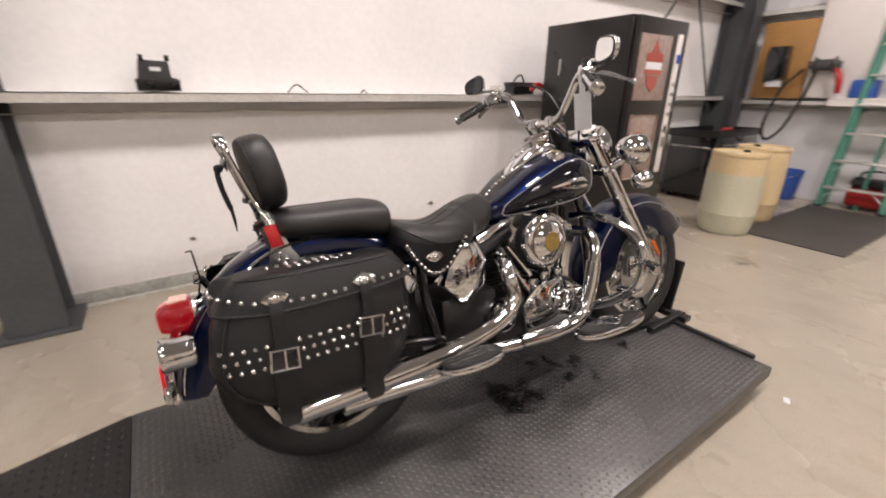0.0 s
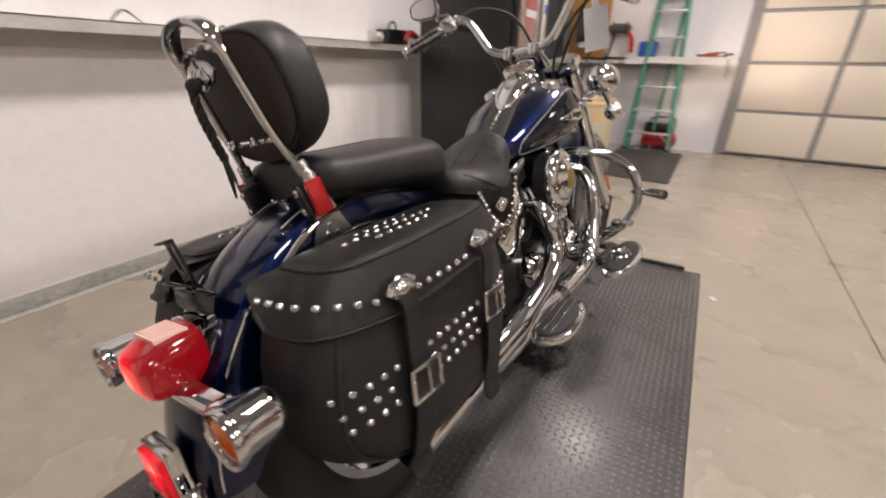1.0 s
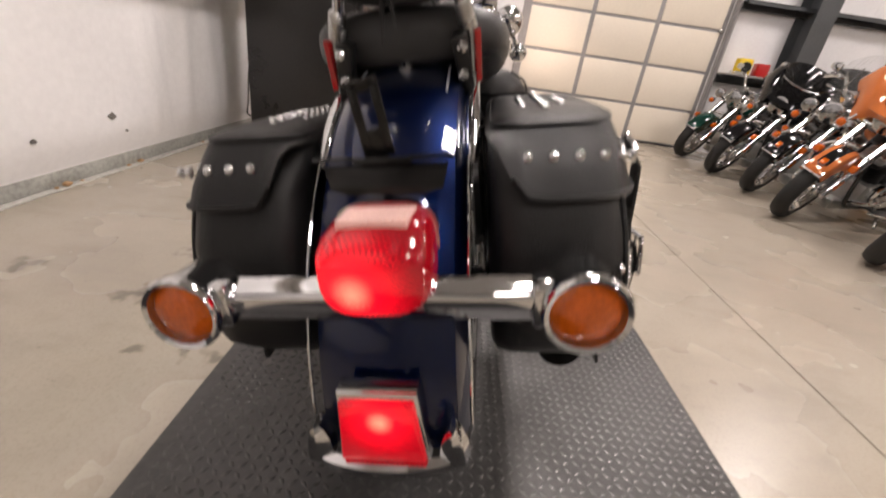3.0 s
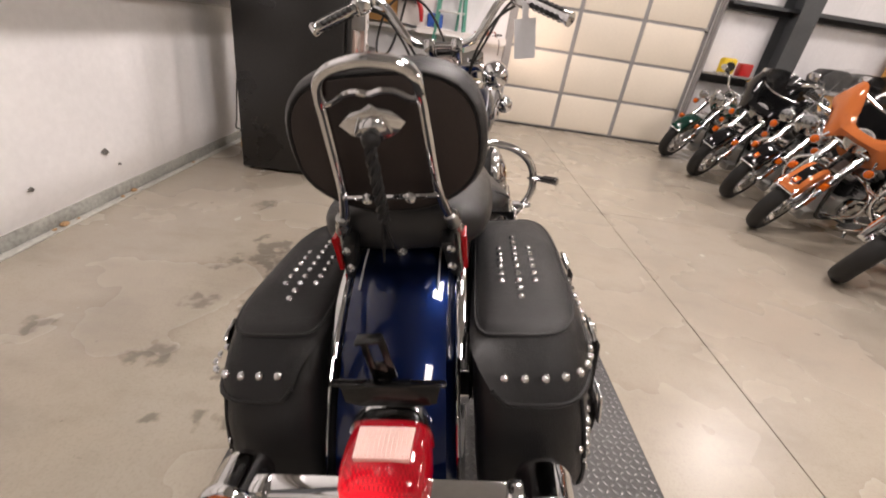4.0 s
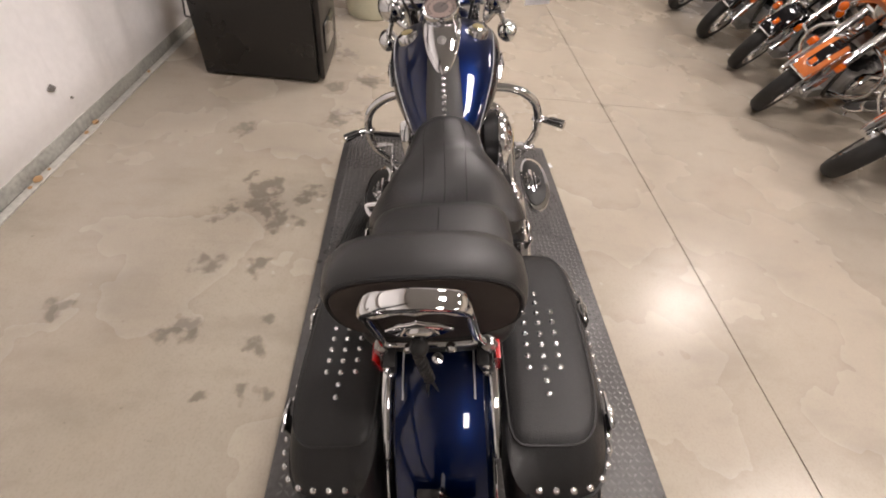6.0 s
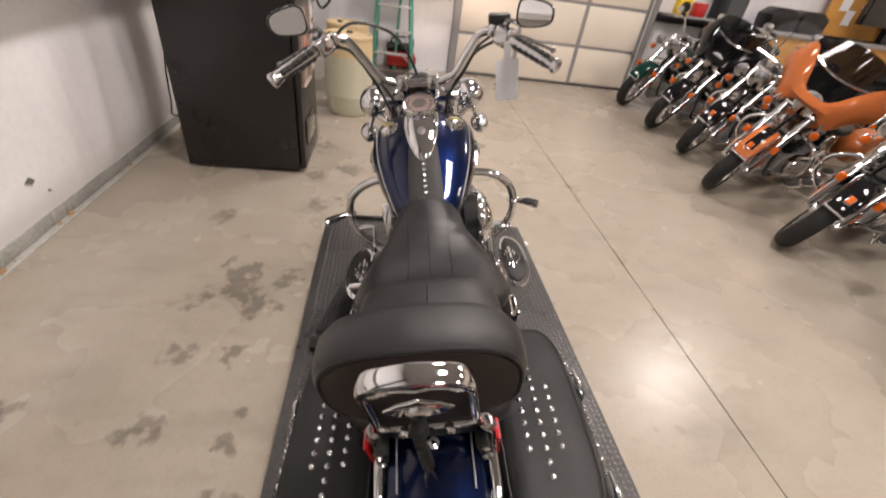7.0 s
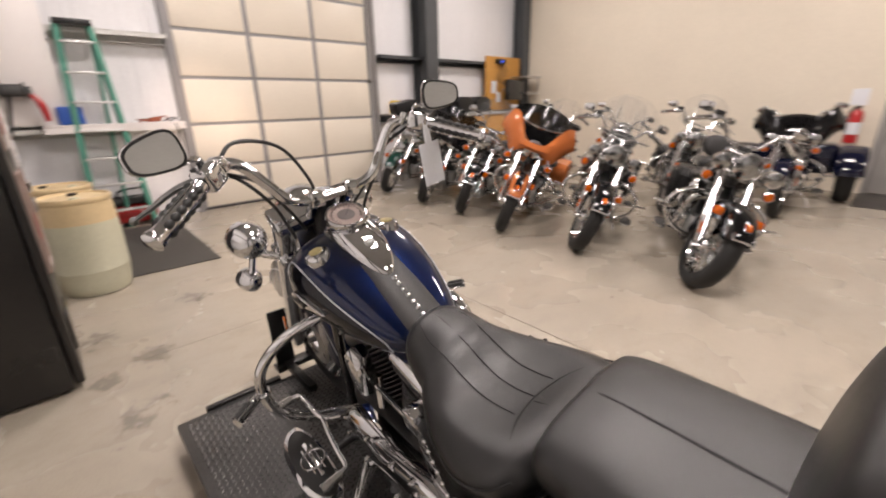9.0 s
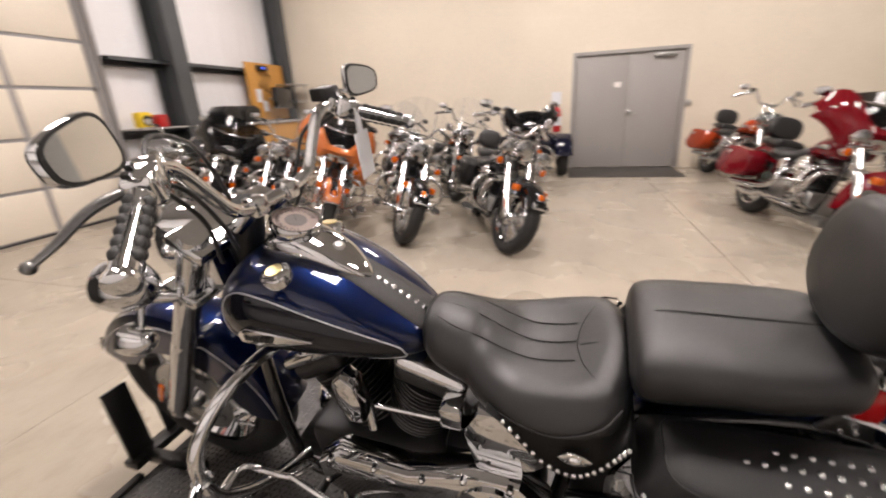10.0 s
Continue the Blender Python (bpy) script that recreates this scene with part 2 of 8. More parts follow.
RED_LENS = lamp_lens("red_tail_lens", (-0.42, 0.010, 0.567), 0.070, 1.5, 0.17)
TIP_LENS = lamp_lens("red_tip_lens", (-0.442, -0.002, 0.412), 0.050, 1.5, 0.40)
RED_REFL = material("red_reflector", (0.4, 0.008, 0.01), 0.2, 0.0, 0.15, 30, 400, coat=0.6)
CLEAR_TOP = material("clear_lens_window", (0.72, 0.55, 0.50), 0.12, 0.0, 0.15, 30, 300, coat=0.8, emit=((1.0, 0.15, 0.1), 0.12))
AMBER = material("amber_lens", (0.52, 0.095, 0.003), 0.12, 0.0, 0.35, 26, 200, coat=0.4, bump=0.4, bscale=160)
LAMP_GLASS = material("lamp_glass", (0.30, 0.31, 0.32), 0.10, 1.0, 0.3, 30, 120, coat=0.9, bump=0.8, bscale=70)
LAMP_LIT = material("lit_lamp_glass", (0.9, 0.85, 0.75), 0.1, 0.0, 0.05, coat=0.9, emit=((1.0, 0.86, 0.66), 6.0))
MIRROR = material("mirror_glass", (0.85, 0.86, 0.86), 0.015, 1.0, 0.01, rvary=0.05)
GLASS = clear("windshield_plastic", (0.35, 0.37, 0.38), 0.03, 0.10)
PAPER = material("white_card", (0.72, 0.73, 0.76), 0.6, 0.0, 0.04)
CABLE = material("black_cable", (0.012, 0.012, 0.012), 0.4, 0.0, 0.15)


# ---- room: x from the rear of the show bike to its front, y to its left ----
XF, XB, YL, YR, ZC = 7.275, -6.0, 2.03, -7.72, 4.7


FLOOR_STAINS = [(2.13, 0.98, 0.11), (2.12, 0.70, 0.08), (1.93, 0.82, 0.09), (1.95, 1.08, 0.07), (2.02, 0.93, 0.08), (1.64, 1.06, 0.06), (1.62, 0.85, 0.06), (1.275, 1.06, 0.06), (1.21, 0.78, 0.045), (1.335, 0.745, 0.04), (1.37, 1.514, 0.045), (1.05, 0.765, 0.035), (1.03, 0.68, 0.03), (1.03, 0.905, 0.03), (2.92, 0.70, 0.10), (3.0, 0.56, 0.08), (3.47, 0.53, 0.10), (3.95, 0.75, 0.11), (3.35, 0.75, 0.07), (4.22, 0.15, 0.10), (2.7, 1.2, 0.07), (3.44, -1.325, 0.05)]


def stained(nt, last, where, spots, colour, amount):
    """Mixes ragged dark blots round the given places (x, y, radius) into a colour."""
    n = nt.nodes.new("ShaderNodeTexNoise")
    n.inputs["Scale"].default_value, n.inputs["Detail"].default_value = 11.0, 7
    nt.links.new(where, n.inputs["Vector"])
    sub = nt.nodes.new("ShaderNodeVectorMath")
    sub.operation = "SUBTRACT"
    nt.links.new(n.outputs["Color"], sub.inputs[0])
    sub.inputs[1].default_value = (0.5, 0.5, 0.5)
    total = None
    for x, y, r in spots:
        sc = nt.nodes.new("ShaderNodeVectorMath")
        sc.operation = "MULTIPLY_ADD"
        nt.links.new(sub.outputs[0], sc.inputs[0])
        sc.inputs[1].default_value = (r * 6.0, r * 4.2, 0)
        nt.links.new(where, sc.inputs[2])
        fl = nt.nodes.new("ShaderNodeVectorMath")
        fl.operation = "MULTIPLY"
        nt.links.new(sc.outputs[0], fl.inputs[0])
        fl.inputs[1].default_value = (1, 1, 0)
        d = nt.nodes.new("ShaderNodeVectorMath")
        d.operation = "DISTANCE"
        nt.links.new(fl.outputs[0], d.inputs[0])
        d.inputs[1].default_value = (x, y, 0)
        mr = nt.nodes.new("ShaderNodeMapRange")
        mr.interpolation_type = "SMOOTHSTEP"
        mr.inputs["From Min"].default_value, mr.inputs["From Max"].default_value = r * 0.35, r * 1.15
        mr.inputs["To Min"].default_value, mr.inputs["To Max"].default_value = 1, 0
        nt.links.new(d.outputs["Value"], mr.inputs["Value"])
        if total is None:
            total = mr.outputs[0]
        else:
            mx = nt.nodes.new("ShaderNodeMath")
            mx.operation = "MAXIMUM"
            nt.links.new(total, mx.inputs[0])
            nt.links.new(mr.outputs[0], mx.inputs[1])
            total = mx.outputs[0]
    k = nt.nodes.new("ShaderNodeMath")
    k.operation = "MULTIPLY"
    nt.links.new(total, k.inputs[0])
    k.inputs[1].default_value = amount
    mix = nt.nodes.new("ShaderNodeMix")
    mix.data_type = "RGBA"
    nt.links.new(k.outputs[0], mix.inputs["Factor"])
    nt.links.new(last, mix.inputs["A"])
    mix.inputs["B"].default_value = (*colour, 1)
    return mix.outputs["Result"]


def concrete():
    """Worn polished concrete: wide soft clouds, trowel mottling, fine grain and a few dark pits."""
    m = material("concrete", (0.378, 0.336, 0.276), 0.27, 0.0, 0.06, 1.3, 9, bump=0.05, bscale=40, rvary=0.12)
    nt = m.node_tree
    p = nt.nodes["Principled BSDF"]
    tc = nt.nodes.new("ShaderNodeNewGeometry")
    last = p.inputs["Base Color"].links[0].from_socket
    for sc, lo, hi, col, amt, stretch in ((0.30, 0.30, 0.75, (0.438, 0.386, 0.312), 0.55, 1.0), (0.85, 0.35, 0.80, (0.302, 0.263, 0.213), 0.40, 1.4), (2.3, 0.40, 0.78, (0.411, 0.348, 0.274), 0.40, 1.6), (4.2, 0.46, 0.80, (0.246, 0.214, 0.174), 0.55, 2.4),
                                          (9.5, 0.45, 0.80, (0.285, 0.250, 0.203), 0.45, 1.8), (32, 0.45, 0.80, (0.296, 0.259, 0.209), 0.30, 1.0), (110, 0.40, 0.80, (0.263, 0.230, 0.188), 0.40, 1.0), (21, 0.68, 0.76, (0.132, 0.112, 0.092), 0.55, 1.5)):
        n = nt.nodes.new("ShaderNodeTexNoise")
        n.inputs["Scale"].default_value, n.inputs["Detail"].default_value, n.inputs["Roughness"].default_value = sc, 5, 0.6
        mp = nt.nodes.new("ShaderNodeMapping")
        mp.inputs["Scale"].default_value = (1.0, 1.0 / stretch, 1.0)
        mp.inputs["Rotation"].default_value = (0, 0, 0.25 * math.sin(sc * 7))
        mp.inputs["Location"].default_value = (sc * 1.7, sc * 0.9, 0)
        nt.links.new(tc.outputs["Position"], mp.inputs["Vector"])
        nt.links.new(mp.outputs[0], n.inputs["Vector"])
        r = nt.nodes.new("ShaderNodeMapRange")
        r.interpolation_type = "SMOOTHERSTEP"
        r.inputs["From Min"].default_value, r.inputs["From Max"].default_value, r.inputs["To Max"].default_value = lo, hi, amt
        nt.links.new(n.outputs["Fac"], r.inputs["Value"])
        mx = nt.nodes.new("ShaderNodeMix")
        mx.data_type = "RGBA"
        nt.links.new(r.outputs[0], mx.inputs["Factor"])
        nt.links.new(last, mx.inputs["A"])
        mx.inputs["B"].default_value = (*col, 1)
        last = mx.outputs["Result"]
    last = stained(nt, last, tc.outputs["Position"], FLOOR_STAINS, (0.150, 0.130, 0.108), 0.75)
    nt.links.new(last, p.inputs["Base Color"])
    return m


def wrinkled(name, color, rough, stretch=(2.5, 2.5, 0.35), depth=0.03, strength=0.75):
    """Sheet material with soft upright folds."""
    m = material(name, color, rough, 0.0, 0.05, 1.2, 30)
    nt = m.node_tree
    g = nt.nodes.new("ShaderNodeNewGeometry")
    mp = nt.nodes.new("ShaderNodeMapping")
    mp.inputs["Scale"].default_value = stretch
    n = nt.nodes.new("ShaderNodeTexNoise")
    n.inputs["Scale"].default_value, n.inputs["Detail"].default_value, n.inputs["Distortion"].default_value = 1.6, 3, 0.6
    bp = nt.nodes.new("ShaderNodeBump")
    bp.inputs["Strength"].default_value, bp.inputs["Distance"].default_value = strength, depth
    nt.links.new(g.outputs["Position"], mp.inputs["Vector"])
    nt.links.new(mp.outputs[0], n.inputs["Vector"])
    nt.links.new(n.outputs["Fac"], bp.inputs["Height"])
    nt.links.new(bp.outputs[0], nt.nodes["Principled BSDF"].inputs["Normal"])
    return m


CONCRETE = concrete()
JOINT = material("joint_filler", (0.10, 0.09, 0.08), 0.8)
VINYL = wrinkled("white_vinyl_insulation", (0.90, 0.89, 0.895), 0.30, strength=0.3)
VINYL_FAR = wrinkled("white_vinyl_facing", (0.78, 0.775, 0.79), 0.34, (3, 3, 0.5), 0.03)
BEIGE = wrinkled("beige_wall_paint", (0.70, 0.63, 0.52), 0.55, (0.6, 0.6, 0.6), 0.01, 0.2)
# ceiling out of view, added in an even mid grey
CEILING = material("grey_ceiling", (0.42, 0.415, 0.41), 0.6)
# walls out of view; tone guessed to set what chrome and mirrors reflect
DRAB = material("drab_end_wall", (0.40, 0.395, 0.375), 0.6, 0.0, 0.15, 1.0, 30)
GALV = material("galvanised_steel", (0.68, 0.67, 0.645), 0.38, 0.35, 0.2, 5, 60, rvary=0.3)
PRIMER = material("grey_primer_steel", (0.075, 0.08, 0.085), 0.5, 0.2, 0.18, 4, 60)
DOOR_SKIN = material("cream_door_skin", (0.76, 0.69, 0.585), 0.4, 0.0, 0.04, 1.5, 30, rand=0.03)
DOOR_TAPE = material("grey_door_rail", (0.30, 0.29, 0.29), 0.5, 0.2, 0.12, 5, 60)
DOOR_PAINT = material("grey_door_paint", (0.33, 0.315, 0.30), 0.42, 0.0, 0.05, 2, 40)
WHITE_BOARD = material("white_melamine", (0.78, 0.74, 0.72), 0.4, 0.0, 0.04)
RUBBER_MAT = material("rubber_mat", (0.055, 0.05, 0.045), 0.7, 0.0, 0.3, 9, 120, bump=0.4, bscale=150)
PLY = material("plywood", (0.52, 0.26, 0.06), 0.55, 0.0, 0.18, 3, 40)

# floor: slabs with open joints
floor = tagged(new("floor"), "polished beige concrete floor with stains and saw-cut joints", "floor", kind="structure")
def joint_y(x):
    return -1.235 - 0.023 * x


JX, JK, GAP = -0.11, 3.47, 0.003
for x0, x1, side in ((XB - 0.2, JK - 0.0012, 1), (JK + 0.0012, 9.5, 1), (XB - 0.2, JX - GAP, -1), (JX + GAP, JK - 0.0012, -1), (JK + 0.0012, 9.5, -1)):
    bm = B()
    far = YL + 0.25 if side > 0 else YR - 0.25
    outline = [(x0, joint_y(x0) + side * GAP), (x1, joint_y(x1) + side * GAP), (x1, far), (x0, far)]
    slab(bm, outline, -0.15, 0.0, "xy")
    part("slab", bm, CONCRETE, floor, smooth=False)
bm = B()
slab(bm, [(XB, joint_y(XB) - 0.1), (9.4, joint_y(9.4) - 0.1), (9.4, joint_y(9.4) + 0.1), (XB, joint_y(XB) + 0.1)], -0.16, -0.008, "xy")
for x in (JX, JK):
    box(bm, (x - 0.1, YR, -0.16), (x + 0.1, joint_y(x) - 0.11, -0.008))
box(bm, (JK - 0.1, joint_y(JK) + 0.11, -0.16), (JK + 0.1, YL, -0.008))
part("joint", bm, JOINT, floor, smooth=False)

# walls
bm = B()
box(bm, (XB - 0.2, YL + 0.04, 0), (XF + 0.2, YL + 0.2, ZC))
# the loose facing: soft upright folds between the base and the rail
FOLDS = [(2.78, 0.014, 0.06), (2.895, 0.010, 0.04), (3.17, 0.016, 0.06), (3.49, 0.010, 0.07), (4.08, 0.010, 0.08), (1.75, 0.005, 0.10), (1.1, 0.004, 0.14), (0.35, 0.005, 0.12), (-0.7, 0.005, 0.12)]
heights = [0, 0.06, 0.10, 0.18, 0.30, 0.45, 0.60, 0.75, 0.88, 0.98, 1.06, 1.12, 1.3, 1.6, 2.0, 2.2, 2.5, 3.2, 4.0, ZC]
sheet = []
for x in [XB - 0.2 + 0.265 * k for k in range(20)] + [-0.9 + 0.03 * k for k in range(198)] + [5.1 + 0.1 * k for k in range(24)]:
    col = []
    for z in heights:
        free = max(0.0, 1 - ((z - 0.55) / 0.53) ** 2) if z < 1.08 else 0.15
        d = sum(h * math.exp(-((x - c - 0.03 * math.sin(5 * z + c * 9)) / w) ** 2) for c, h, w in FOLDS) * free
        d += 0.05 * min(1.0, max(0.0, (z - 0.085) / 0.10))
        col.append(bm.verts.new((x, YL - d, z)))
    sheet.append(col)
for a, b in zip(sheet, sheet[1:]):
    for k in range(len(heights) - 1):
        bm.faces.new((a[k], b[k], b[k + 1], a[k + 1]))
tagged(part("wall_left", bm, VINYL, smooth=True, sharp=60), "white vinyl-faced insulated wall", "wall", kind="structure")
bm = B()
box(bm, (-4.4, YR - 0.2, 0), (-0.83, YR, ZC))
box(bm, (1.09, YR - 0.2, 0), (XF + 0.2, YR, ZC))
box(bm, (-0.83, YR - 0.2, 2.06), (1.09, YR, ZC))
tagged(part("wall_right", bm, BEIGE, smooth=False), "beige painted wall with faint panel seams", "wall", kind="structure")
bm = B()
box(bm, (XB - 0.2, YR - 0.2, 0), (-4.4, YR, ZC))
tagged(part("wall_right_rear", bm, DRAB, smooth=False), "unseen rear part of the wall, drab tone set for reflections", "wall", kind="structure")
GY0, GY1, GZ = -3.69, -0.73, 3.46
bm = B()
box(bm, (XF, GY1, 0), (XF + 0.2, YL, ZC))
box(bm, (XF, YR, 0), (XF + 0.2, GY0, ZC))
box(bm, (XF, GY0, GZ), (XF + 0.2, GY1, ZC))
tagged(part("wall_front", bm, VINYL_FAR, smooth=False), "white vinyl-faced insulated end wall", "wall", kind="structure")
bm = B()
box(bm, (XB - 0.2, YR, 0), (XB, YL, ZC))
tagged(part("wall_back", bm, DRAB, smooth=False), "unseen end wall, drab tone set for reflections", "wall", kind="structure")
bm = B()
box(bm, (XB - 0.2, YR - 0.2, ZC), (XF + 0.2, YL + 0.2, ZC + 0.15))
tagged(part("ceiling", bm, CEILING, smooth=False), "unseen ceiling in plain mid grey", "ceiling", kind="structure")

# base angle along the left wall: an upright leg and a flat leg on the floor
BASE = material("dull_galvanised_base", (0.52, 0.51, 0.47), 0.5, 0.2, 0.3, 4, 40, rvary=0.3)
BASE_DIRTY = material("dirty_base_leg", (0.36, 0.36, 0.33), 0.6, 0.1, 0.4, 5, 40)
bm = B()
box(bm, (XB, YL - 0.008, 0.006), (XF, YL + 0.004, 0.082), 0.002)
tagged(part("baseboard", bm, BASE_DIRTY), "dull grey-green upright leg of the base angle", "baseboard", kind="structure")
bm = B()
box(bm, (XB, YL - 0.052, 0), (XF, YL - 0.010, 0.008), 0.002)
tagged(part("trim", bm, BASE), "flat galvanised base angle leg on the floor", "trim", kind="structure")


def girt(name, p, q, face, depth=0.2, high=0.11, mat_=None):
    """A zed-shaped wall rail from p to q whose flanges stand out from the wall towards face."""
    p, q, face = V(p), V(q), V(face)
    bm = B()
    t = 0.006
    up = V((0, 0, 1))
    d = (q - p).normalized()
    for a, b, c, e in ((0, depth, high - t, high), (depth - t, depth, high - 0.05, high), (0, depth * 0.45, 0, t), (0.0, t, 0, high)):
        vs = [bm.verts.new(s + face * u + up * w) for s in (p, q) for u in (a, b) for w in (c, e)]
        for f in ((0, 1, 3, 2), (4, 6, 7, 5), (0, 4, 5, 1), (2, 3, 7, 6), (0, 2, 6, 4), (1, 5, 7, 3)):
            bm.faces.new([vs[i] for i in f])
    return tagged(part(name, bm, mat_ or GALV, smooth=False), "galvanised steel wall girt", "girt", "wall girts", kind="structure")


girt("girt_left_low", (XB, YL, 1.105), (XF - 0.3, YL, 1.105), (0, -1, 0), depth=0.245)
girt("girt_left_high", (XB, YL, 2.20), (XF - 0.3, YL, 2.20), (0, -1, 0), depth=0.245)
girt("girt_front_low", (XF, GY1 + 0.06, 1.07), (XF, YL, 1.07), (-1, 0, 0))
girt("girt_front_high", (XF, GY1 + 0.06, 2.09), (XF, YL, 2.09), (-1, 0, 0))
girt("girt_corner_low", (XF, YR, 1.06), (XF, GY0 - 0.06, 1.06), (-1, 0, 0), mat_=PRIMER)
girt("girt_corner_high", (XF, YR, 2.04), (XF, GY0 - 0.06, 2.04), (-1, 0, 0), mat_=PRIMER)


def column(name, x, y, w, d, along):
    """A steel wide-flange post with a base plate."""
    bm = B()
    t = 0.014
    if along == "y":
        box(bm, (x - w / 2, y - d / 2, 0.02), (x + w / 2, y - d / 2 + t, ZC))
        box(bm, (x - w / 2, y + d / 2 - t, 0.02), (x + w / 2, y + d / 2, ZC))
        box(bm, (x - 0.006, y - d / 2 + t, 0.02), (x + 0.006, y + d / 2 - t, ZC))
    else:
        box(bm, (x - d / 2, y - w / 2, 0.02), (x - d / 2 + t, y + w / 2, ZC))
        box(bm, (x + d / 2 - t, y - w / 2, 0.02), (x + d / 2, y + w / 2, ZC))
        box(bm, (x - d / 2 + t, y - 0.006, 0.02), (x + d / 2 - t, y + 0.006, ZC))
    box(bm, (x - 0.17, y - 0.17, 0), (x + 0.17, y + 0.17, 0.02), 0.003)
    return tagged(part(name, bm, PRIMER, smooth=False), "dark grey steel building column on a base plate", "column", "building columns", kind="structure")


column("column_1", -0.18, YL - 0.185, 0.25, 0.27, "y")
column("column_2", XF - 0.3, YL - 0.265, 0.25, 0.36, "y")
column("column_3", XF - 0.22, -4.73, 0.28, 0.4, "x")
column("column_4", XF - 0.2, YR + 0.16, 0.2, 0.3, "x")

# brace rods by the far left corner
for a, b in (((XF - 0.5, YL - 0.2, 0.95), (XF - 2.6, YL - 0.2, 4.3)), ((XF - 0.5, YL - 0.22, 3.6), (XF - 2.7, YL - 0.22, 1.2))):
    bm = B()
    rod(bm, a, b, 0.012, seg=8)
    tagged(part("brace_rod", bm, PRIMER), "thin dark steel diagonal brace rod", "brace", "brace rods", kind="structure")

# roll-up sectional door
gdoor = tagged(new("door_1"), "closed cream sectional overhead garage door with grey rails", "garage door", kind="structure")
cols = [GY0 + 0.03, -2.685, -1.712, GY1 - 0.03]
rows_z = [0.02, 0.575, 1.158, 1.739, 2.309, 2.88, 3.43]
bm = B()
box(bm, (XF + 0.035, GY0, 0.0), (XF + 0.09, GY1, GZ))
part("door_core", bm, DOOR_TAPE, gdoor, smooth=False)
for z0, z1 in zip(rows_z, rows_z[1:]):
    for y0, y1 in zip(cols, cols[1:]):
        bm = B()
        box(bm, (XF + 0.02, y0 + 0.032, z0 + 0.02), (XF + 0.06, y1 - 0.032, z1 - 0.02), 0.008)
        part("panel", bm, DOOR_SKIN, gdoor)
bm = B()
box(bm, (XF + 0.02, GY0, 0.0), (XF + 0.06, GY1, 0.018))
part("bottom_seal", bm, RUBBER, gdoor, smooth=False)
for y in (GY0 - 0.03, GY1 + 0.03):
    bm = B()
    box(bm, (XF - 0.07, y - 0.035, 0), (XF - 0.002, y + 0.035, GZ), 0.004)
    box(bm, (XF - 0.10, y - 0.012, 0.1), (XF - 0.07, y + 0.012, GZ))
    part("track", bm, DOOR_TAPE, gdoor, smooth=False)
bm = B()
for z in (0.575, 1.739):
    box(bm, (XF - 0.0, GY0 + 0.03, z - 0.03), (XF + 0.02, GY0 + 0.09, z + 0.03), 0.004)
part("hinge", bm, STEEL, gdoor)

# double steel door in the right wall
ddoor = tagged(new("door_2"), "closed grey steel double door with closer and small sign", "door", kind="structure")
bm = B()
for a, b in (((-0.83, 0), (-0.77, 2.06)), ((1.03, 0), (1.09, 2.06)), ((-0.77, 2.00), (1.03, 2.06))):
    box(bm, (a[0], YR - 0.12, a[1]), (b[0], YR + 0.012, b[1]), 0.004)
part("door_frame", bm, DOOR_PAINT, ddoor)
for x0, x1 in ((-0.765, 0.127), (0.132, 1.025)):
    bm = B()
    box(bm, (x0, YR - 0.075, 0.012), (x1, YR - 0.03, 1.995), 0.004)
    leaf = part("door_leaf", bm, DOOR_PAINT, ddoor)
bm = B()
box(bm, (-0.62, YR - 0.03, 1.90), (-0.28, YR + 0.03, 1.965), 0.008)
part("door_closer", bm, CAST, ddoor)
bm = B()
box(bm, (0.06, YR - 0.03, 0.94), (0.12, YR - 0.015, 1.04), 0.003)
rod(bm, (0.09, YR - 0.015, 0.98), (0.09, YR + 0.04, 0.98), 0.012)
rod(bm, (0.09, YR + 0.035, 0.98), (-0.03, YR + 0.035, 0.98), 0.01)
part("door_handle", bm, STEEL, ddoor)
bm = B()
box(bm, (0.24, YR - 0.03, 1.44), (0.36, YR - 0.027, 1.53))
part("sign", bm, WHITE_BOARD, ddoor, "small white notice", smooth=False)
bm = B()
box(bm, (-0.72, YR + 0.05, 0.0), (1.10, -6.61, 0.014), 0.004)
tagged(part("door_mat", bm, RUBBER_MAT), "dark rubber mat before the double door", "mat")
bm = B()
box(bm, (-0.84, YR, 1.06), (-0.92, YR + 0.02, 1.17), 0.004)
box(bm, (-0.872, YR + 0.02, 1.095), (-0.888, YR + 0.03, 1.135))
tagged(part("light_switch", bm, STEEL), "small grey switch plate beside the door", "switch")
for x in (1.11, -0.85, 5.9):
    bm = B()
    box(bm, (x - 0.02, YR, 0 if x > 3 else 2.06), (x + 0.02, YR + 0.006, ZC))
    tagged(part("trim_seam", bm, BEIGE), "beige joint strip on the wall", "trim", kind="structure")

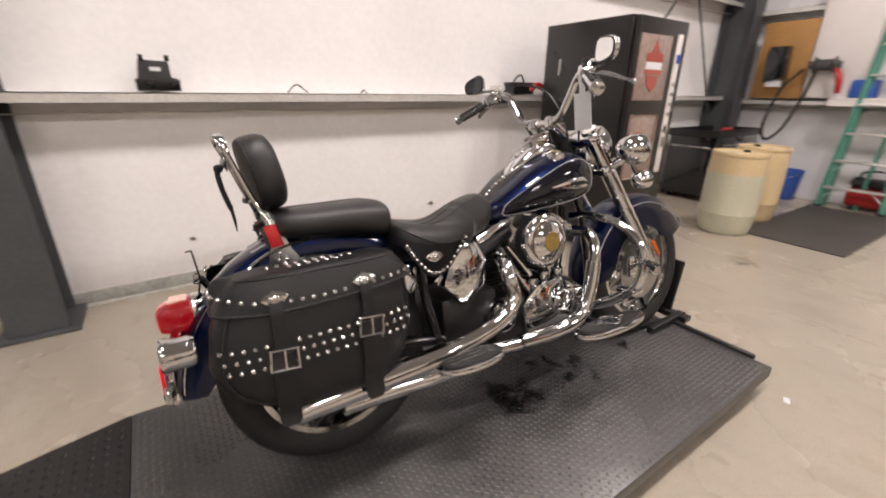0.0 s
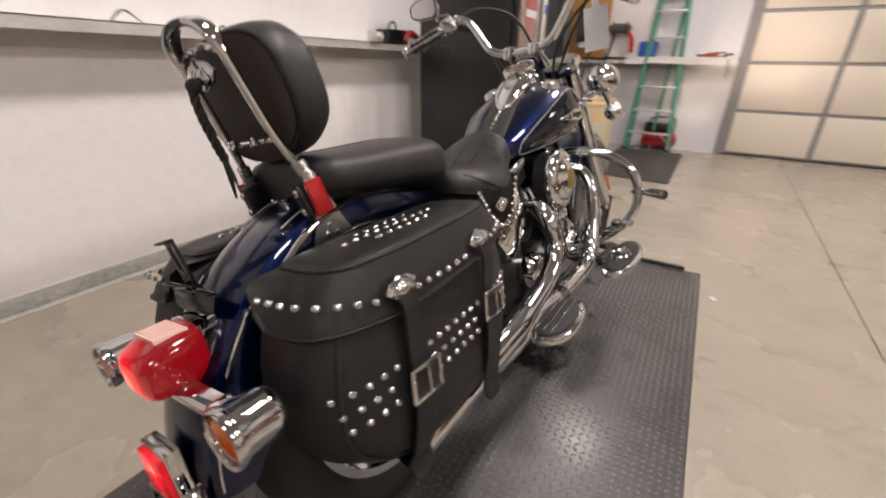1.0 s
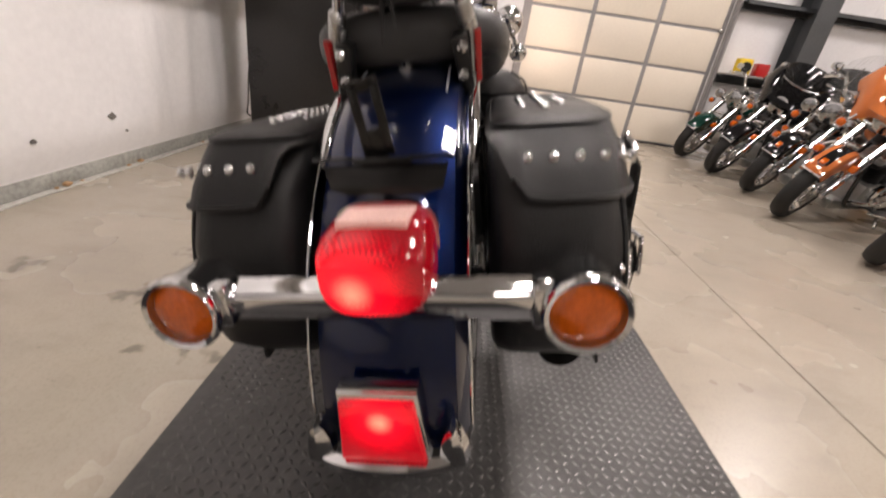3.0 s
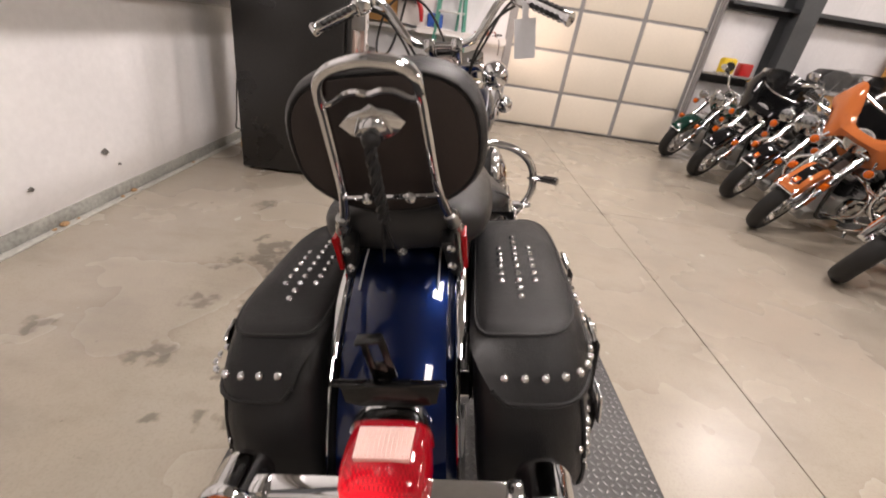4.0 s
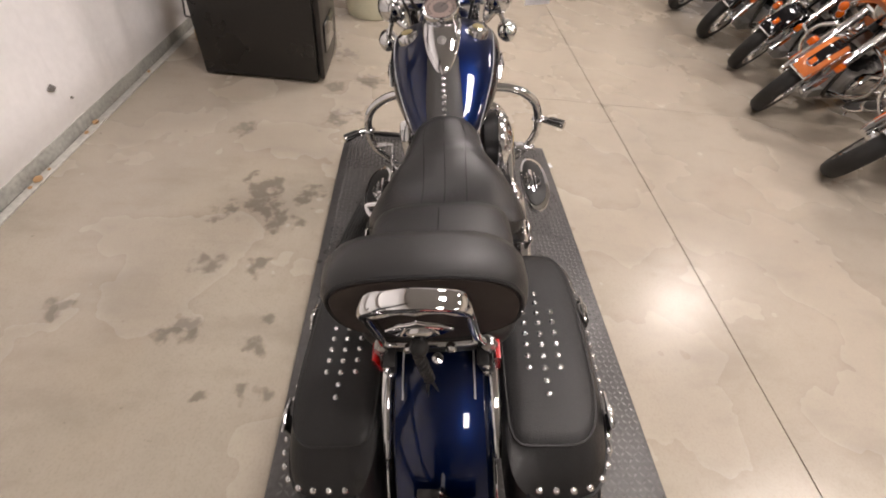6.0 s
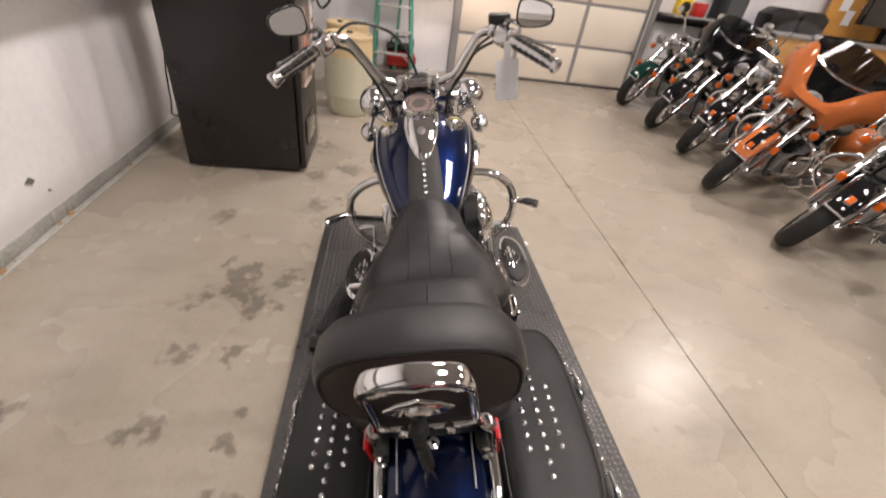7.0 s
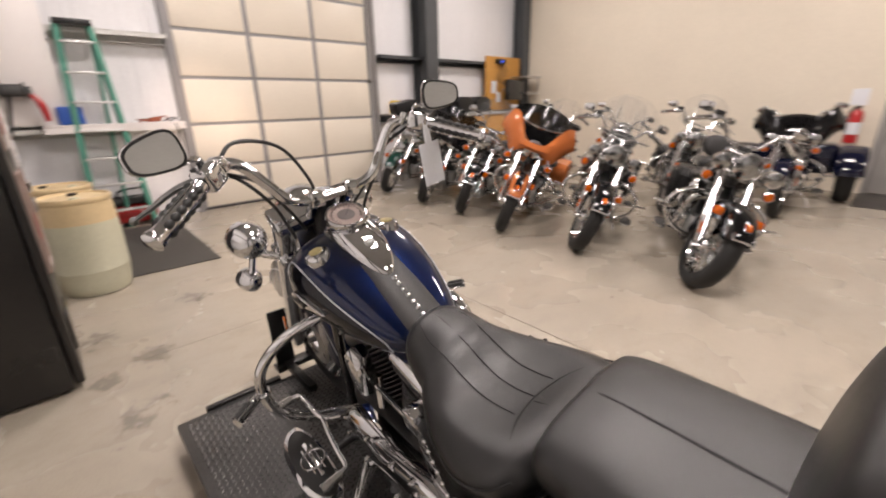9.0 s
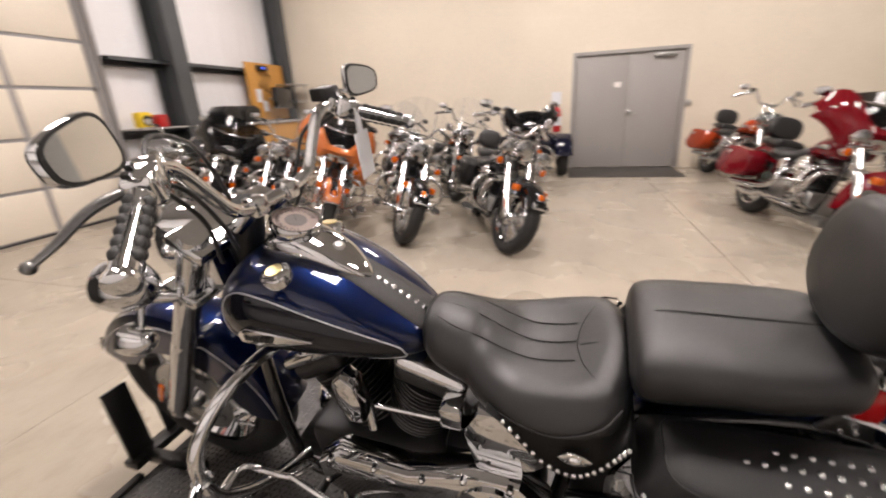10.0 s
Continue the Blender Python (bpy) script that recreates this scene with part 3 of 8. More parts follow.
# ceiling lamps
LIT = material("led_diffuser", (0.9, 0.9, 0.88), 0.4, emit=((1.0, 0.9, 0.85), 14.0))
lamps = [(1.2, -0.7), (4.7, -0.7), (1.2, -5.1), (4.9, -5.1), (-2.4, -0.7), (-2.4, -5.1)]
for x, y in lamps:
    fix = thing("ceiling_light", "white rectangular high-bay ceiling light with four lit panels", "ceiling light", "ceiling lights")
    bm = B()
    box(bm, (x - 0.45, y - 0.36, ZC - 0.10), (x + 0.45, y + 0.36, ZC - 0.02), 0.01)
    part("housing", bm, WHITE_BOARD, fix)
    bm = B()
    rod(bm, (x, y, ZC - 0.03), (x, y, ZC + 0.05), 0.02)
    part("mount", bm, STEEL, fix)
    for sx in (-0.23, 0.23):
        for sy in (-0.18, 0.18):
            bm = B()
            box(bm, (x + sx - 0.19, y + sy - 0.14, ZC - 0.115), (x + sx + 0.19, y + sy + 0.14, ZC - 0.10))
            part("diffuser", bm, LIT, fix, smooth=False)
    la = bpy.data.lights.new("ceiling_lamp", "AREA")
    la.shape, la.size, la.size_y, la.energy, la.color = "RECTANGLE", 0.85, 0.65, LAMP_W * (0.94 if y < -3 else (1.20 if x < 3 else 1.02) if x > 0 else 0.62), (1.0, 0.89, 0.85)
    lo = new("ceiling_lamp", la)
    lo.location = (x, y, ZC - 0.13)


# ---- motorcycles: each in its own frame, x to its front, y to its left, the rear tyre's foot at the origin ----
WB, TR = 1.48, 0.325          # wheelbase and tyre radius


def wheel(bike, x, width, detail, rim_mat, name, steer=None):
    c = V((x, 0, TR))
    bm = B()
    h = width / 2
    lathe(bm, [(TR - 0.105, h * 0.72), (TR - 0.08, h * 0.9), (TR - 0.05, h), (TR - 0.022, h * 0.86), (TR - 0.006, h * 0.5), (TR, 0),
               (TR - 0.006, -h * 0.5), (TR - 0.022, -h * 0.86), (TR - 0.05, -h), (TR - 0.08, -h * 0.9), (TR - 0.105, -h * 0.72)], c, (0, 1, 0), 48 if detail else 32, True)
    w = part(name, bm, RUBBER, bike, "black rubber tyre on a laced chrome rim")
    bm = B()
    r = TR - 0.105
    lathe(bm, [(r + 0.014, h * 0.78), (r + 0.012, h * 0.86), (r - 0.004, h * 0.82), (r - 0.012, h * 0.55), (r - 0.03, 0.0), (r - 0.012, -h * 0.55), (r - 0.004, -h * 0.82), (r + 0.012, -h * 0.86), (r + 0.014, -h * 0.78), (r - 0.02, 0)], c, (0, 1, 0), 48 if detail else 28, True)
    part("rim", bm, rim_mat, w)
    bm = B()
    lathe(bm, [(0.02, -h - 0.03), (0.035, -h - 0.02), (0.045, -0.05), (0.03, -0.03), (0.03, 0.03), (0.045, 0.05), (0.035, h + 0.02), (0.02, h + 0.03)], c, (0, 1, 0), 18)
    part("hub", bm, CHROME, w)
    bm = B()
    n = 40 if detail else 24
    for k in range(n):
        a = 2 * math.pi * k / n
        s = 1 if k % 2 else -1
        b = a + (0.5 if k % 4 < 2 else -0.5)
        rod(bm, c + V((math.cos(a) * 0.04, s * 0.045, math.sin(a) * 0.04)), c + V((math.cos(b) * (r - 0.012), s * 0.012, math.sin(b) * (r - 0.012))), 0.0024 if detail else 0.003, seg=5)
    part("spoke_set", bm, CHROME, w)
    bm = B()
    for s in ((1, -1) if detail else (1,)):
        lathe(bm, [(0.07, s * (h * 0.72 + 0.018)), (0.145, s * (h * 0.72 + 0.018)), (0.145, s * (h * 0.72 + 0.024)), (0.07, s * (h * 0.72 + 0.024))], c, (0, 1, 0), 36, True)
    part("brake_disc", bm, STEEL, w)
    return w


def mudguard(bike, name, c, R, a0, a1, hw, drop, mat_, tip=0.0, sub=36):
    """A valanced wheel cover: an arc round c from angle a0 to a1 (degrees, 0 to the front, 90 up)."""
    bm = B()
    outer, inner = [], []
    prof = [(-1.0, -drop), (-1.0, -drop * 0.5), (-0.97, -0.03), (-0.86, -0.012), (-0.6, -0.003), (-0.3, 0.0), (0, 0.001), (0.3, 0.0), (0.6, -0.003), (0.86, -0.012), (0.97, -0.03), (1.0, -drop * 0.5), (1.0, -drop)]
    for k in range(sub + 1):
        t = k / sub
        a = radians(a0 + (a1 - a0) * t)
        edge = min(1, 0.35 + 5 * min(t, 1 - t) + tip)
        o, i = [], []
        for y, r in prof:
            rr = R + (r if r > -0.04 else -0.03 + (r + 0.03) * edge)
            o.append(V(c) + V((math.cos(a) * rr, y * hw, math.sin(a) * rr)))
            i.append(V(c) + V((math.cos(a) * (rr - 0.003), y * (hw - 0.003), math.sin(a) * (rr - 0.003))))
        outer.append(o + i[::-1])
    skin(bm, outer)
    return part(name, bm, mat_, bike)


def tank_station():
    return [(0.606, 0.700, 0.03, 0.01, 0.02, 2.2), (0.615, 0.702, 0.065, 0.026, 0.035, 2.3), (0.654, 0.712, 0.102, 0.044, 0.046, 2.4), (0.715, 0.730, 0.132, 0.068, 0.062, 2.5), (0.80, 0.756, 0.160, 0.096, 0.084, 2.5), (0.90, 0.776, 0.178, 0.118, 0.098, 2.5),
            (0.975, 0.784, 0.180, 0.120, 0.100, 2.5), (1.03, 0.785, 0.168, 0.108, 0.092, 2.5), (1.06, 0.783, 0.145, 0.088, 0.075, 2.5), (1.076, 0.78, 0.10, 0.055, 0.05, 2.4), (1.08, 0.78, 0.03, 0.02, 0.02, 2.2)]


TANK_LINE = spline(tank_station(), 12)


def tank_at(x, ang, off=0.0):
    """A point of the tank's skin: ang 0 at the left side, 90 at the top."""
    i = min(range(len(TANK_LINE)), key=lambda k: abs(TANK_LINE[k][0] - x))
    j = min(max(i + (1 if x > TANK_LINE[i][0] else -1), 0), len(TANK_LINE) - 1)
    d = TANK_LINE[j][0] - TANK_LINE[i][0]
    f = (x - TANK_LINE[i][0]) / d if abs(d) > 1e-6 else 0
    _, zc, hw, up, dn, e = TANK_LINE[i] + (TANK_LINE[j] - TANK_LINE[i]) * f
    c, s = math.cos(radians(ang)), math.sin(radians(ang))
    y = math.copysign(abs(c) ** (2 / e), c)
    z = math.copysign(abs(s) ** (2 / e), s)
    return V((x, y * (hw + off), zc + z * ((up if s > 0 else dn) + off)))


def fuel_tank(bike, paint_, panel, detail):
    bm = B()
    hull(bm, tank_station(), 36 if detail else 22, 6 if detail else 3)
    tank = part("fuel_tank", bm, paint_, bike, "glossy painted teardrop fuel tank")
    # the darker side panel with its pinstripe
    for s in (1, -1):
        top = spline([(0.649, -14), (0.662, 8), (0.714, 20), (0.82, 27), (0.92, 33), (0.995, 34), (1.03, 22), (1.045, 0)], 5)
        low = spline([(0.649, -14), (0.662, -30), (0.714, -38), (0.82, -42), (0.92, -42), (0.995, -38), (1.03, -26), (1.045, 0)], 5)
        if detail and panel is not None:
            bm = B()
            rows_ = []
            for p, q in zip(top, low):
                x = (p[0] + q[0]) / 2
                pts = [tank_at(x, p[1] + (q[1] - p[1]) * k / 8, 0.0016) for k in range(9)]
                rows_.append([bm.verts.new((v.x, v.y * s, v.z)) for v in pts])
            for a, b in zip(rows_, rows_[1:]):
                for k in range(8):
                    bm.faces.new((a[k], a[k + 1], b[k + 1], b[k]))
            part("side_panel", bm, panel, tank, "dark blue-grey lower colour panel")
        if detail:
            bm = B()
            loop = [tank_at(p[0], p[1], 0.002) for p in top] + [tank_at(p[0], p[1], 0.002) for p in low[::-1]][1:]
            tube(bm, [(v.x, v.y * s, v.z) for v in loop], 0.0017, 6, 1)
            part("pinstripe", bm, PIN, tank)
        # winged badge
        bm = B()
        out = [(0.988, 0.757), (0.994, 0.778), (0.965, 0.796), (0.91, 0.792), (0.817, 0.768), (0.88, 0.758), (0.93, 0.753)]
        slab(bm, out, 0.0, 0.009, "xz", 0.003)
        for v in bm.verts:
            hw, zc, up = (float(np.interp(v.co.x, [q[0] for q in tank_station()], [q[c] for q in tank_station()])) for c in (2, 1, 3))
            v.co.y = s * (v.co.y + 0.003 + hw * (1 - min(1, max(0.0, v.co.z - zc) / up) ** 2.5) ** 0.4)
        badge = part("badge", bm, CHROME if detail else STEEL, tank, "chrome winged tank badge")
        if detail:
            bm = B()
            for k in range(7):
                box(bm, (0.905 + 0.010 * k, s * 0.185, 0.767), (0.911 + 0.010 * k, s * 0.1925, 0.781), 0.0)
            part("lettering", bm, BLACK, badge, smooth=False)
    for s in (1, -1):
        bm = B()
        lathe(bm, [(0.034, -0.02), (0.034, 0.004), (0.031, 0.012), (0.02, 0.017), (0.0, 0.018)], (0.912, s * 0.108, 0.879), (0, s * 0.18, 1), 24)
        cap = part("filler_cap", bm, CHROME, tank)
        if detail:
            bm = B()
            lathe(bm, [(0.018, 0.0165), (0.018, 0.0195), (0.0, 0.0195)], (0.912, s * 0.108, 0.879), (0, s * 0.18, 1), 20)
            part("cap_medallion", bm, material("cap_medallion", (0.5, 0.42, 0.2), 0.3, 0.8, 0.3, 80, 300), cap)
    # console and dial
    bm = B()
    st = [(0.752, 0.822, 0.006, 0.006, 0.02, 2.2), (0.768, 0.838, 0.026, 0.012, 0.03, 2.2), (0.805, 0.866, 0.046, 0.020, 0.035, 2.3), (0.855, 0.892, 0.057, 0.028, 0.04, 2.4), (0.905, 0.906, 0.061, 0.036, 0.05, 2.4), (0.95, 0.911, 0.059, 0.034, 0.05, 2.4), (0.985, 0.906, 0.048, 0.02, 0.04, 2.3), (1.0, 0.904, 0.02, 0.006, 0.02, 2.2)]
    hull(bm, st, 24, 5)
    con = part("console", bm, CHROME, tank, "chrome tank console")
    d0 = V((0.918, 0, 0.946))
    ax = V((-0.35, 0, 0.94)).normalized()
    bm = B()
    lathe(bm, [(0.046, -0.04), (0.055, -0.004), (0.057, 0.012), (0.054, 0.017), (0.049, 0.016), (0.048, 0.010), (0.0, 0.010)], d0, ax, 36)
    dial = part("speedometer", bm, CHROME, tank, "round chrome-rimmed speedometer")
    if detail:
        bm = B()
        lathe(bm, [(0.048, 0.0115), (0.0, 0.0118)], d0, ax, 36)
        part("dial_face", bm, material("dial_face", (0.24, 0.185, 0.165), 0.5, 0.0, 0.1, 40, 300), dial, "beige-grey dial")
        d, u, w = frame_of(ax)
        bm = B()
        for k in range(25):
            a = radians(-220 + 260 * k / 24)
            o = u * math.cos(a) + w * math.sin(a)
            r0 = 0.034 if k % 2 == 0 else 0.037
            rod(bm, d0 + ax * 0.0125 + o * r0, d0 + ax * 0.0125 + o * 0.0425, 0.0013, seg=4)
        part("dial_scale", bm, material("dial_marks", (0.05, 0.04, 0.04), 0.5), dial)
        bm = B()
        lathe(bm, [(0.024, 0.0124), (0.0225, 0.0128), (0.0226, 0.0122)], d0, ax, 30)
        part("dial_band", bm, material("dial_band", (0.10, 0.085, 0.08), 0.5), dial)
        bm = B()
        rod(bm, d0 + ax * 0.0135, d0 + ax * 0.0135 + (u * -0.7 + w * -0.7) * 0.034, 0.0012, 0.0005, 5)
        part("needle", bm, material("needle", (0.03, 0.03, 0.03), 0.4), dial)
        bm = B()
        lathe(bm, [(0.012, 0), (0.014, 0.006), (0.010, 0.012), (0, 0.013)], (0.822, 0, 0.893), (-0.4, 0, 1), 18)
        part("ignition_switch", bm, STEEL, con)
        for y in (-0.018, 0, 0.018):
            bm = B()
            box(bm, (0.868, y - 0.006, 0.924), (0.874, y + 0.006, 0.930), 0.001)
            part("indicator_lamp", bm, BLACK, con)
        # leather strap down the middle of the tank, with studs
        bm = B()
        rows_ = []
        for k in range(13):
            x = 0.622 + 0.19 * k / 12
            hw = 0.054 - 0.008 * (k / 12) ** 2
            rows_.append([bm.verts.new(V((x, hw * q, seam_z(tank_station(), x, hw * q) + (0.0045 if abs(q) < 1 else 0.0005)))) for q in (-1, -0.9, -0.45, 0, 0.45, 0.9, 1)])
        for a, b in zip(rows_, rows_[1:]):
            for k in range(6):
                bm.faces.new((a[k], a[k + 1], b[k + 1], b[k]))
        strap = part("tank_strap", bm, STRAP, tank, "black leather tank strap with studs")
        for k in range(7):
            x = 0.640 + 0.0165 * k
            stud(strap, V((x, 0, seam_z(tank_station(), x, 0) + 0.0045)), V((-0.35, 0, 1)), 1.25)
    return tank


STUD = None


def stud(parent, at, normal, size=1.0):
    """A small domed chrome stud; all of them share one mesh."""
    global STUD
    if STUD is None:
        bm = B()
        lathe(bm, [(0.0060, -0.001), (0.0059, 0.0014), (0.0045, 0.0037), (0.0019, 0.0049)], seg=10)
        STUD = part("stud", bm, CHROME)
        me = STUD.data
        bpy.data.objects.remove(STUD)
        STUD = me
    o = new("stud", STUD)
    o.parent = parent
    o.matrix_basis = Matrix.Translation(at) @ V(normal).to_track_quat("Z", "Y").to_matrix().to_4x4() @ Matrix.Scale(size, 4)
    return o


BOLT = None


def bolt(parent, at, axis, r=0.007, h=0.008, mat_=None):
    """A domed screw head; all of them share one mesh."""
    global BOLT
    if BOLT is None:
        bm = B()
        lathe(bm, [(1, -0.5), (1, 0.7), (0.4, 1.0), (0.38, 0.7)], seg=8)
        o = part("bolt", bm, CHROME)
        BOLT = o.data
        bpy.data.objects.remove(o)
    o = new("bolt", BOLT)
    o.parent = parent
    o.matrix_basis = Matrix.Translation(at) @ V(axis).to_track_quat("Z", "Y").to_matrix().to_4x4() @ Matrix.Diagonal((r, r, h, 1))
    return o


def concho(parent, at, normal, up, w=0.07):
    """A chrome winged ornament with a raised middle."""
    m = Matrix.Translation(at) @ (lambda z, y: Matrix((y.cross(z), y, z)).transposed().to_4x4())(V(normal).normalized(), (V(up) - V(normal).normalized() * V(up).dot(V(normal).normalized())).normalized())
    bm = B()
    out = [(-0.5, 0.05), (-0.3, 0.22), (-0.12, 0.26), (0, 0.34), (0.12, 0.26), (0.3, 0.22), (0.5, 0.05), (0.34, -0.12), (0.16, -0.2), (0, -0.26), (-0.16, -0.2), (-0.34, -0.12)]
    slab(bm, [(x * w, y * w) for x, y in out], 0, 0.006, "xy", 0.002)
    ball(bm, (0, 0, 0.005), 0.012 * w / 0.07, 12, 6, (1.3, 1, 0.6))
    for s in (-1, 1):
        rod(bm, (s * w * 0.17, w * 0.15, 0.006), (s * w * 0.27, -w * 0.08, 0.006), 0.0022, seg=5)
    bmesh.ops.transform(bm, matrix=m, verts=bm.verts)
    return part("concho", bm, CHROME, parent, "chrome winged concho")


def engine(bike, detail):
    seg = 24 if detail else 14
    bm = B()
    box(bm, (0.56, -0.13, 0.20), (0.98, 0.13, 0.40), 0.03)
    box(bm, (0.36, -0.11, 0.24), (0.60, 0.12, 0.44), 0.03)
    box(bm, (0.40, -0.06, 0.13), (1.12, 0.06, 0.22), 0.015)
    part("crankcase", bm, BLACK if detail else CAST, bike, "black engine case")
    for (x0, z0, x1, z1) in ((0.70, 0.39, 0.60, 0.66), (0.80, 0.39, 0.95, 0.65)):
        d = V((x1 - x0, 0, z1 - z0))
        L = d.length
        prof = [(0.06, 0)]
        nf = 13 if detail else 7
        for k in range(nf):
            h = 0.02 + (L * 0.60) * k / nf
            prof += [(0.066, h), (0.092 + 0.004 * math.sin(k), h + 0.002), (0.092, h + 0.006), (0.066, h + 0.008)]
        bm = B()
        lathe(bm, prof + [(0.05, L * 0.66)], (x0, 0, z0), d, seg)
        cyl = part("cylinder", bm, BLACK, bike, "black finned engine cylinder")
        if detail:
            bm = B()
            for k in range(nf):
                h = 0.02 + (L * 0.60) * k / nf + 0.004
                ring(bm, V((x0, 0, z0)) + d.normalized() * h, d, 0.0932, 0.0009, 28, 4)
            part("fin_edge", bm, FIN, cyl)
        a = V((x0, 0, z0)) + d * 0.68
        bm = B()
        m = Matrix.Translation(a) @ d.to_track_quat("Z", "X").to_matrix().to_4x4()
        box(bm, (-0.085, -0.094, 0), (0.085, 0.094, 0.055), 0.02, m, 3)
        part("head_casting", bm, BLACK, bike, "black finned cylinder head")
        bm = B()
        box(bm, (-0.088, -0.102, 0.045), (0.088, 0.102, 0.086), 0.018, m, 3)
        head = part("cylinder_head", bm, CAST if not detail else CHROME, bike, "chrome rocker box")
        if detail:
            for sx in (-0.07, 0.07):
                for sy in (-0.07, 0.07):
                    bolt(head, m @ V((sx, sy, 0.05)), m.to_3x3() @ V((0, 0, 1)), 0.008, 0.014)
        # pushrod tubes
        for k in (-1, 1):
            bm = B()
            rod(bm, (0.77 + 0.03 * k + (0.0 if x1 < x0 else 0.03), -0.14, 0.37), (x0 + d.x * 0.7 + 0.018 * k, -0.115, z0 + d.z * 0.7), 0.009, seg=8)
            part("pushrod_tube", bm, CHROME, bike)
    # air cleaner
    bm = B()
    lathe(bm, [(0.03, 0.0), (0.090, 0.012), (0.092, 0.055)], (0.775, -0.105, 0.582), (0, -1, 0), 32)
    ac = part("air_cleaner", bm, BLACK, bike, "round chrome air cleaner")
    bm = B()
    lathe(bm, [(0.090, 0.05), (0.099, 0.056), (0.101, 0.068), (0.096, 0.079), (0.084, 0.087), (0.074, 0.089), (0.070, 0.088), (0.055, 0.099), (0.036, 0.107), (0.034, 0.105), (0.0, 0.105)], (0.775, -0.105, 0.582), (0, -1, 0), 40)
    part("cover", bm, CHROME, ac)
    if detail:
        bm = B()
        lathe(bm, [(0.033, 0.103), (0.033, 0.109), (0.0, 0.111)], (0.775, -0.105, 0.582), (0, -1, 0), 28)
        part("medallion", bm, material("gold_medallion", (0.45, 0.33, 0.10), 0.3, 0.8, 0.3, 60, 200), ac, "gold medallion")
        for k in range(6):
            a = math.pi * k / 3
            bolt(ac, (0.775 + 0.064 * math.cos(a), -0.105 - 0.089, 0.582 + 0.064 * math.sin(a)), (0, -1, 0))
    # cam cover and gear case on the right
    bm = B()
    slab(bm, [(0.68, 0.25), (0.88, 0.24), (0.93, 0.30), (0.93, 0.38), (0.86, 0.43), (0.74, 0.42), (0.67, 0.36)], -0.128, -0.165, "xz", 0.012)
    lathe(bm, [(0.052, 0.0), (0.052, 0.018), (0.046, 0.026), (0.03, 0.028), (0.0, 0.028)], (0.85, -0.16, 0.335), (0, -1, 0), 28)
    cc = part("cam_cover", bm, CHROME, bike, "chrome cam cover")
    if detail:
        for k in range(5):
            a = 2 * math.pi * k / 5
            bolt(cc, (0.85 + 0.04 * math.cos(a), -0.186, 0.335 + 0.04 * math.sin(a)), (0, -1, 0), 0.006)
        for x, z in ((0.70, 0.27), (0.70, 0.37), (0.76, 0.41), (0.90, 0.28), (0.9, 0.38)):
            bolt(cc, (x, -0.163, z), (0, -1, 0), 0.006, 0.011)
        for x, z in ((0.74, 0.44), (0.80, 0.455), (0.87, 0.45)):
            bm = B()
            lathe(bm, [(0.022, 0), (0.024, 0.03), (0.018, 0.045), (0, 0.047)], (x, -0.12, z - 0.03), (0, -0.5, 1), 14)
            part("lifter_block", bm, CHROME, bike)
        bm = B()
        lathe(bm, [(0.06, 0), (0.062, 0.03), (0.05, 0.05), (0.03, 0.056), (0, 0.057)], (0.585, -0.11, 0.33), (0, -1, 0), 28)
        part("transmission_cover", bm, CHROME, bike, "chrome transmission end cover")
        bm = B()
        lathe(bm, [(0.034, 0), (0.038, 0.02), (0.038, 0.08), (0.03, 0.09), (0, 0.091)], (1.02, -0.02, 0.30), (0.5, -0.8, 0), 20)
        part("oil_filter", bm, CHROME, bike)
    # primary case on the left
    bm = B()
    slab(bm, [(0.36, 0.27), (0.50, 0.235), (0.84, 0.245), (0.91, 0.30), (0.91, 0.38), (0.84, 0.43), (0.66, 0.415), (0.50, 0.47), (0.40, 0.47), (0.34, 0.40)], 0.125, 0.205, "xz", 0.025)
    prim = part("primary_cover", bm, CHROME, bike, "polished chrome primary case")
    bm = B()
    lathe(bm, [(0.092, 0.0), (0.09, 0.012), (0.07, 0.018), (0.03, 0.022), (0.0, 0.022)], (0.455, 0.20, 0.365), (0, 1, 0), 36)
    part("derby_cover", bm, CHROME, prim)
    if detail:
        for x, z in ((0.37, 0.29), (0.50, 0.25), (0.66, 0.25), (0.82, 0.26), (0.89, 0.32), (0.86, 0.41), (0.74, 0.415), (0.62, 0.42), (0.52, 0.455), (0.42, 0.46), (0.36, 0.38)):
            bolt(prim, (x, 0.197, z), (0, 1, 0), 0.008, 0.012)
        for k in range(5):
            a = 2 * math.pi * k / 5 + 0.3
            bolt(prim, (0.455 + 0.075 * math.cos(a), 0.215, 0.365 + 0.075 * math.sin(a)), (0, 1, 0), 0.006)
        # horn between the cylinders on the left
        bm = B()
        slab(bm, [(0.765, 0.515), (0.805, 0.51), (0.83, 0.58), (0.825, 0.635), (0.795, 0.66), (0.765, 0.635), (0.755, 0.58)], 0.105, 0.165, "xz", 0.02)
        rod(bm, (0.785, 0.10, 0.54), (0.77, 0.12, 0.45), 0.013)
        part("horn", bm, CHROME, bike, "chrome waterfall horn cover")
        # coil and ignition hardware by the rear cylinder
        bm = B()
        box(bm, (0.525, 0.10, 0.55), (0.575, 0.155, 0.61), 0.008)
        rod(bm, (0.55, 0.14, 0.56), (0.74, 0.13, 0.55), 0.006)
        part("coil_bracket", bm, CHROME, bike)
